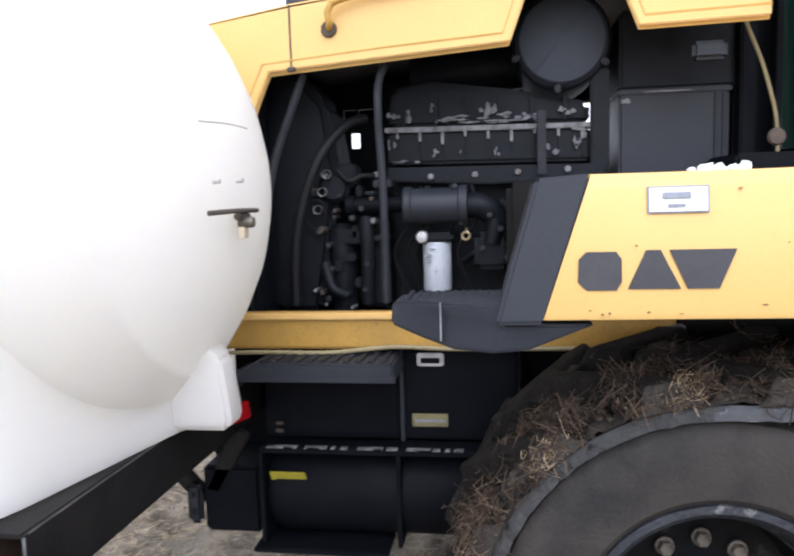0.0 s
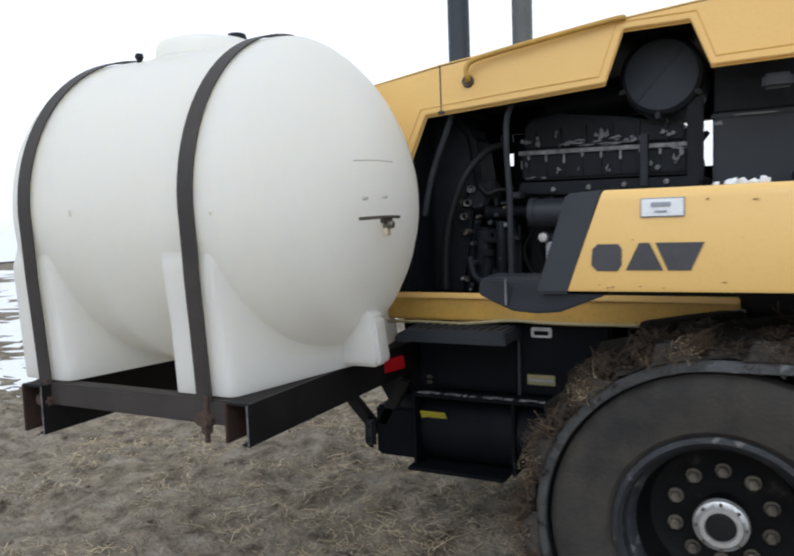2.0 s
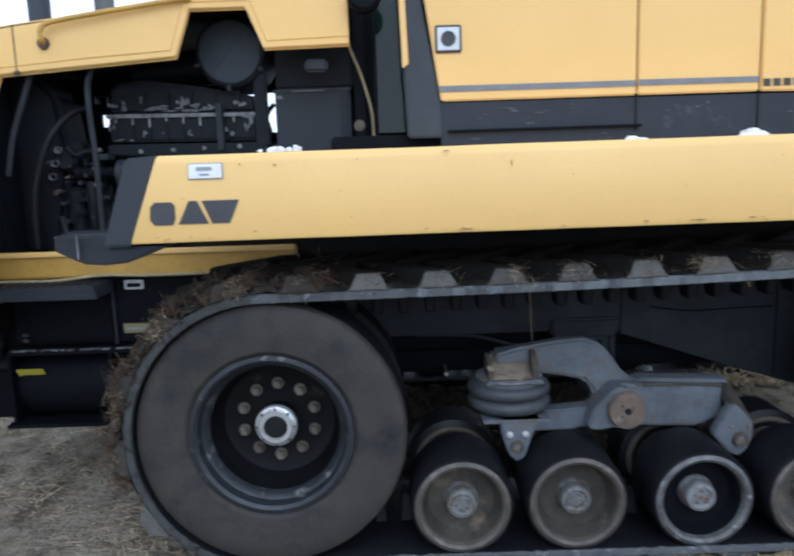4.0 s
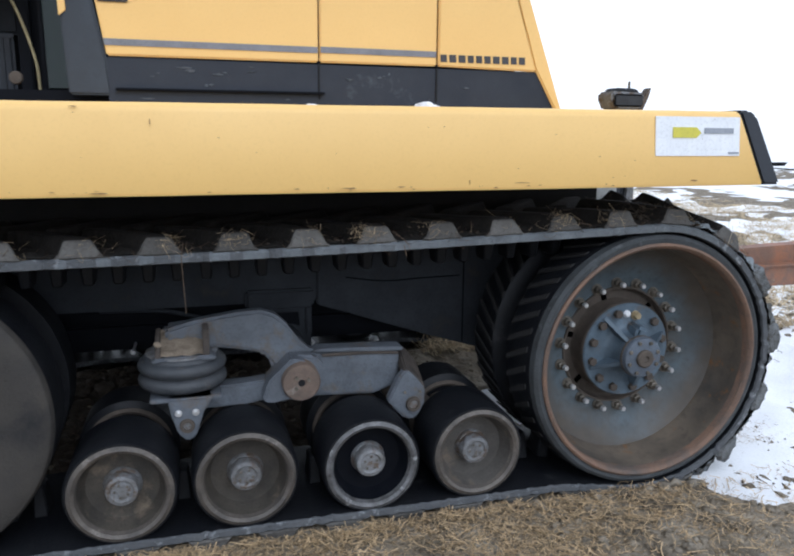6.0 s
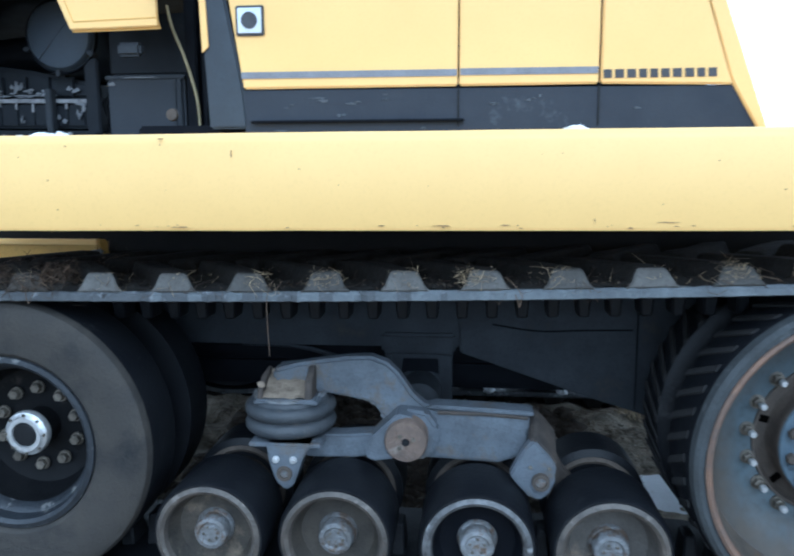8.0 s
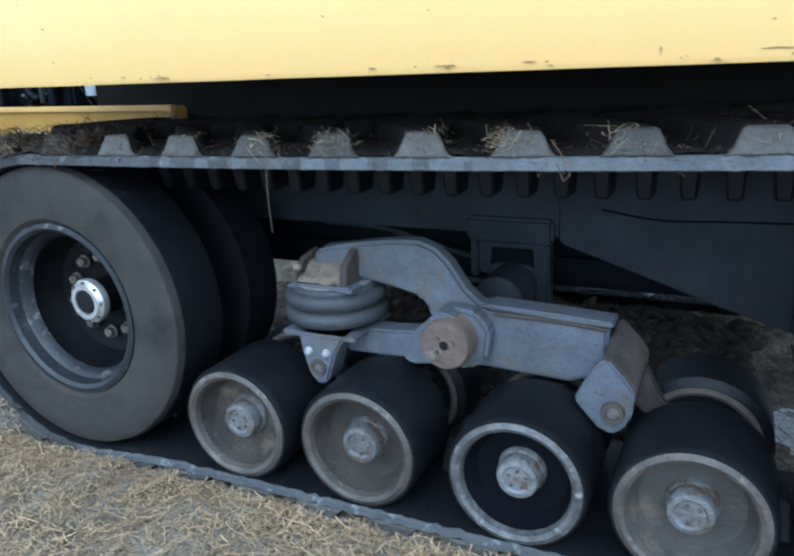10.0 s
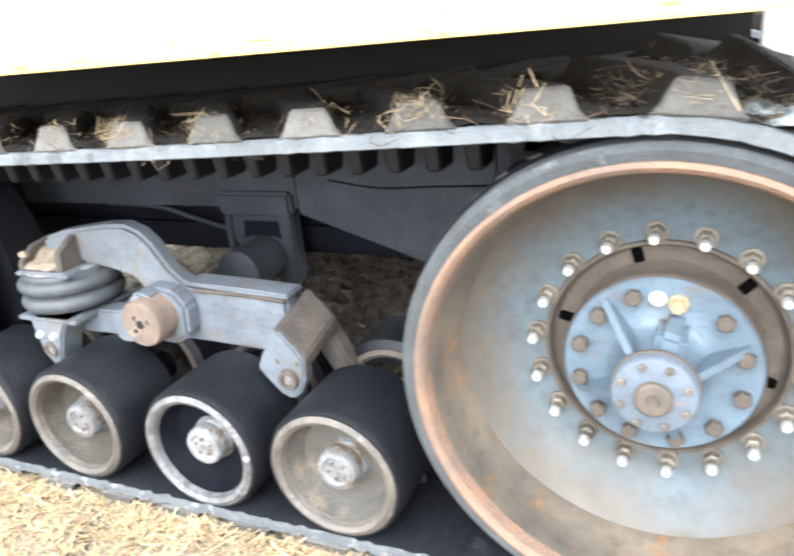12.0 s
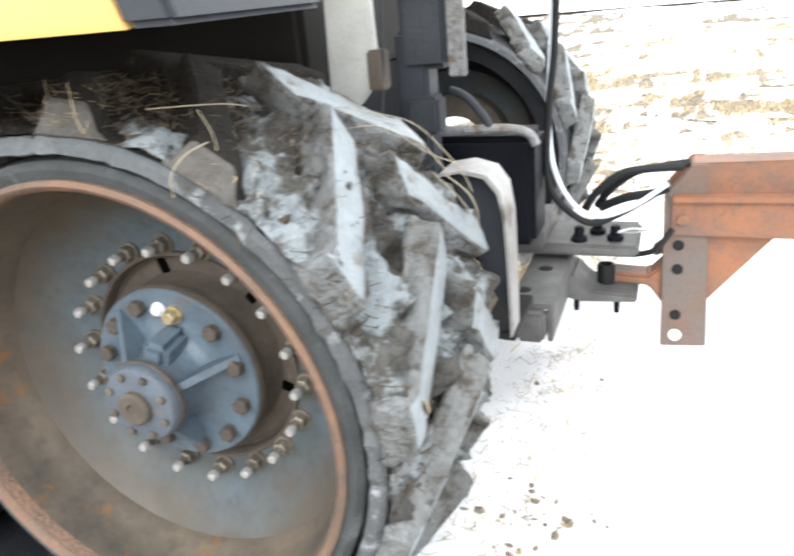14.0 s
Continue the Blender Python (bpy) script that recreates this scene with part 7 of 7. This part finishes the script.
whole("hanging_straw", strand([(0.925, 0.02, 1.11), (0.918, -0.025, 1.07), (0.921, -0.04, 0.99), (0.925, -0.04, 0.89)], 0.0014), HAY, "bent straw hanging from the track's edge", "straw")
STALK = mat("bleached_stalk", (0.44, 0.385, 0.285), (0.33, 0.28, 0.20), 14, 0.8, 0, 0.0)
for pts, r, words in (
    ([(2.993, -0.03, 1.035), (3.000, -0.035, 1.070), (3.020, -0.02, 1.098), (3.045, 0.01, 1.112)], 0.0009, "bent straw looped over the track's edge"),
    ([(2.936, 0.02, 1.163), (2.999, 0.04, 1.163), (3.04, 0.08, 1.158), (3.07, 0.10, 1.150)], 0.0008, "long straw stalk lying over a tread bar"),
    ([(3.030, 0.02, 1.160), (3.045, 0.03, 1.10), (3.030, 0.0, 1.04)], 0.0007, "thin straw hanging over a tread bar"),
    ([(3.064, 0.42, 1.085), (3.151, 0.42, 1.070), (3.231, 0.40, 1.045), (3.314, 0.38, 0.965)], 0.0009, "long straw stalk draped over the rear of the track"),
    ([(3.080, 0.40, 1.098), (3.17, 0.40, 1.082), (3.25, 0.40, 1.055), (3.33, 0.39, 0.975), (3.352, 0.39, 0.93)], 0.0008, "thin straw stalk draped over the rear of the track"),
    ([(3.10, 0.36, 1.060), (3.19, 0.37, 1.062), (3.27, 0.38, 1.010), (3.335, 0.38, 0.985)], 0.0007, "thin straw stalk draped over the rear of the track"),
    ([(3.329, 0.30, 0.986), (3.37, 0.30, 0.953), (3.385, 0.30, 0.916), (3.384, 0.30, 0.867)], 0.0009, "bent straw stalk on the rear of the track"),
    ([(3.300, 0.32, 0.985), (3.35, 0.31, 0.94), (3.372, 0.31, 0.90), (3.36, 0.31, 0.86)], 0.0007, "bent straw stalk on the rear of the track")):
    whole("straw_stalk", strand(pts, r), STALK, words, "straw")


def clods(name, places, label, seed, fine=1):
    """Lumps of mud and chaff, one mesh."""
    rng = random.Random(seed)
    ico = bmesh.new()
    bmesh.ops.create_icosphere(ico, subdivisions=fine, radius=1)
    base = [v.co.copy() for v in ico.verts]
    tris = [[v.index for v in f.verts] for f in ico.faces]
    ico.free()
    verts, faces = [], []
    for (x, y, z), s in places:
        off = Vector((rng.uniform(0, 99), rng.uniform(0, 99), 0))
        b = len(verts)
        sx, sy, sz = s * rng.uniform(0.7, 1.4), s * rng.uniform(0.7, 1.4), s * rng.uniform(0.5, 0.9)
        for c in base:
            k = 1 + 0.7 * noise.noise(c * 1.9 + off) + 0.4 * noise.noise(c * 4 + off)
            verts.append((x + c.x * sx * k, y + c.y * sy * k, z + c.z * sz * k))
        faces += [[b + i for i in t] for t in tris]
    me = bpy.data.meshes.new(name)
    me.from_pydata(verts, [], faces)
    me.shade_smooth()
    me.materials.append(MUDHAY)
    return tagged(new(name, me), label, "mud", kind="stuff")


def mud_sheet(name, s0, s1, depth, rough, material, label, seed):
    """Mud packed on the belt between the tread bars: an uneven crust along the belt."""
    verts, faces = [], []
    ss, ws = np.arange(s0, s1, 0.010), np.arange(0.004, 0.60, 0.0125)
    for s in ss:
        p, nn, d = on_belt(s)
        for w in ws:
            v = Vector((s * 9, w * 9, seed))
            n = noise.fractal(v, 0.7, 2.0, 5) + 0.6 * abs(noise.noise(v * 2.7))
            edge = min(1.0, w / 0.03 + 0.15, (0.61 - w) / 0.03)
            edge *= min(1.0, (s - s0) / 0.3, (s1 - s) / 0.2)
            lift = BELT_T + depth * (0.45 + rough * n) * edge + 0.001
            lift = max(lift, BELT_T - 0.004)
            verts.append((p[0] + nn[0] * lift, w, p[1] + nn[1] * lift))
    m = len(ws)
    for i in range(len(ss) - 1):
        for k in range(m - 1):
            faces.append((i * m + k, i * m + k + 1, (i + 1) * m + k + 1, (i + 1) * m + k))
    me = bpy.data.meshes.new(name)
    me.from_pydata(verts, [], faces)
    me.shade_smooth()
    me.materials.append(material)
    return tagged(new(name, me), label, "mud", kind="stuff")


mud_sheet("frozen_mud", 2.70, 4.35, 0.042, 1.3, FROZEN, "frozen grey mud packed over the rear of the track", 3)
mud_sheet("packed_mud", 0.15, 3.0, 0.020, 0.9, DARKMUD_SHADE, "thin dark mud on the top run of the track", 8)
mud_sheet("front_mud", LOOP_LEN - 0.95, LOOP_LEN + 0.35, 0.034, 1.0, FRONTMUD, "dark mud packed over the front of the track", 12)
mud = []
pitch = LOOP_LEN / LUGS
for i in range(LUGS):
    p, nn, d = on_belt(0.383 + (i + 0.5) * pitch)
    if nn[1] < -0.35:
        continue
    front = p[0] < 0.25
    back = p[0] > 2.55
    for _ in range(110 if front else 26 if back else 24):
        u = rng.uniform(-0.075, 0.075)
        w = rng.uniform(0.01 if front or back else 0.05, 0.45)
        lift = BELT_T + (rng.uniform(-0.008, 0.030) if front else rng.uniform(-0.012, 0.03) if back else rng.uniform(-0.012, 0.012))
        mud.append(((p[0] + d[0] * u + nn[0] * lift, w, p[1] + d[1] * u + nn[1] * lift), rng.uniform(0.005, 0.014)))
clods("track_mud", mud, "mud and chaff packed between the tread bars", 5)
lumps = []
for _ in range(1800):
    x, y = rng.uniform(-5.5, 4.5), rng.uniform(-1.3, 4.5)
    if -0.9 < y < 0.64 and -0.6 < x < 3.3:
        continue
    lumps.append(((x, y, ground_height(x, y)), rng.uniform(0.005, 0.019)))
for _ in range(420):
    x, y = rng.uniform(2.1, 4.2), rng.uniform(-0.9, 0.14)
    lumps.append(((x, min(y, -0.03) if x < 3.1 else y, ground_height(x, y)), rng.uniform(0.005, 0.030)))
ob = clods("ground_clods", lumps, "clods of mud on the trampled ground", 6)
ob.data.materials.clear()
ob.data.materials.append(GROUND)

crumbs = []
for _ in range(170):
    x, y = rng.uniform(3.0, 6.5), rng.uniform(-1.2, 4.0)
    if noise.noise(Vector((x * 1.4, y * 1.4, 15))) > 0.1:
        crumbs.append(((x, y, ground_height(x, y) + 0.022), rng.uniform(0.004, 0.014)))
for _ in range(90):
    x, y = rng.gauss(3.32, 0.13), rng.uniform(-0.5, 1.0)
    crumbs.append(((x, y, ground_height(x, y) + 0.016), 0.003 + 0.013 * rng.random() ** 2))
for _ in range(130):
    x, y = rng.gauss(3.43, 0.10), rng.uniform(0.2, 1.05)
    crumbs.append(((x, y, ground_height(x, y) + 0.016), 0.003 + 0.010 * rng.random() ** 3))
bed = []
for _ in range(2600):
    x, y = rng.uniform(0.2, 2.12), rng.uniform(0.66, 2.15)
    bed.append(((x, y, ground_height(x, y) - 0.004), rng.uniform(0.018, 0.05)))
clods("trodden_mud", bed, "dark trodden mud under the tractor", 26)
ob = clods("snow_clods", crumbs, "brown clods of mud lying on the snow", 16)
ob.data.materials.clear()
ob.data.materials.append(GROUND)

deck = []
for x, y, s in ((0.02, 0.30, 0.026), (0.05, 0.31, 0.024), (0.08, 0.31, 0.022), (0.11, 0.31, 0.022), (-0.02, 0.27, 0.012), (1.43, 0.50, 0.024), (1.46, 0.50, 0.020), (1.89, 0.44, 0.036), (1.865, 0.44, 0.028), (1.92, 0.44, 0.026), (1.92, 0.51, 0.024)):
    deck.append(((x, y, FT + 0.012), s))
# two added lumps stand in for bright snow and sky gaps beyond
for x, s in ((1.650, 0.030), (2.085, 0.036)):
    deck.append(((x, 2.14, 0.115), s))
ob = clods("deck_snow", deck, "lumps of wet snow on the deck, two added for bright gaps under the tractor", 8, 2)
ob.data.materials.clear()
ob.data.materials.append(SNOW)
ob["category"] = "snow"


matted = []
rng = random.Random(77)
for i in range(1300):
    p, nn, d = on_belt(rng.uniform(2.62, 3.22))
    lift = BELT_T + rng.uniform(0.010, 0.070)
    matted.append((p[0] + nn[0] * lift, rng.uniform(0.05, 0.55), p[1] + nn[1] * lift))
blades("matted_straw", matted, mat("brown_matted_straw", (0.150, 0.118, 0.078), (0.075, 0.058, 0.040), 8, 0.95, 0, 0.0, vary=0.6, island=True), "brown matted straw over the rear of the track", "straw", (0.015, 0.08), 0.0008, 0.22, 78, 0.5)
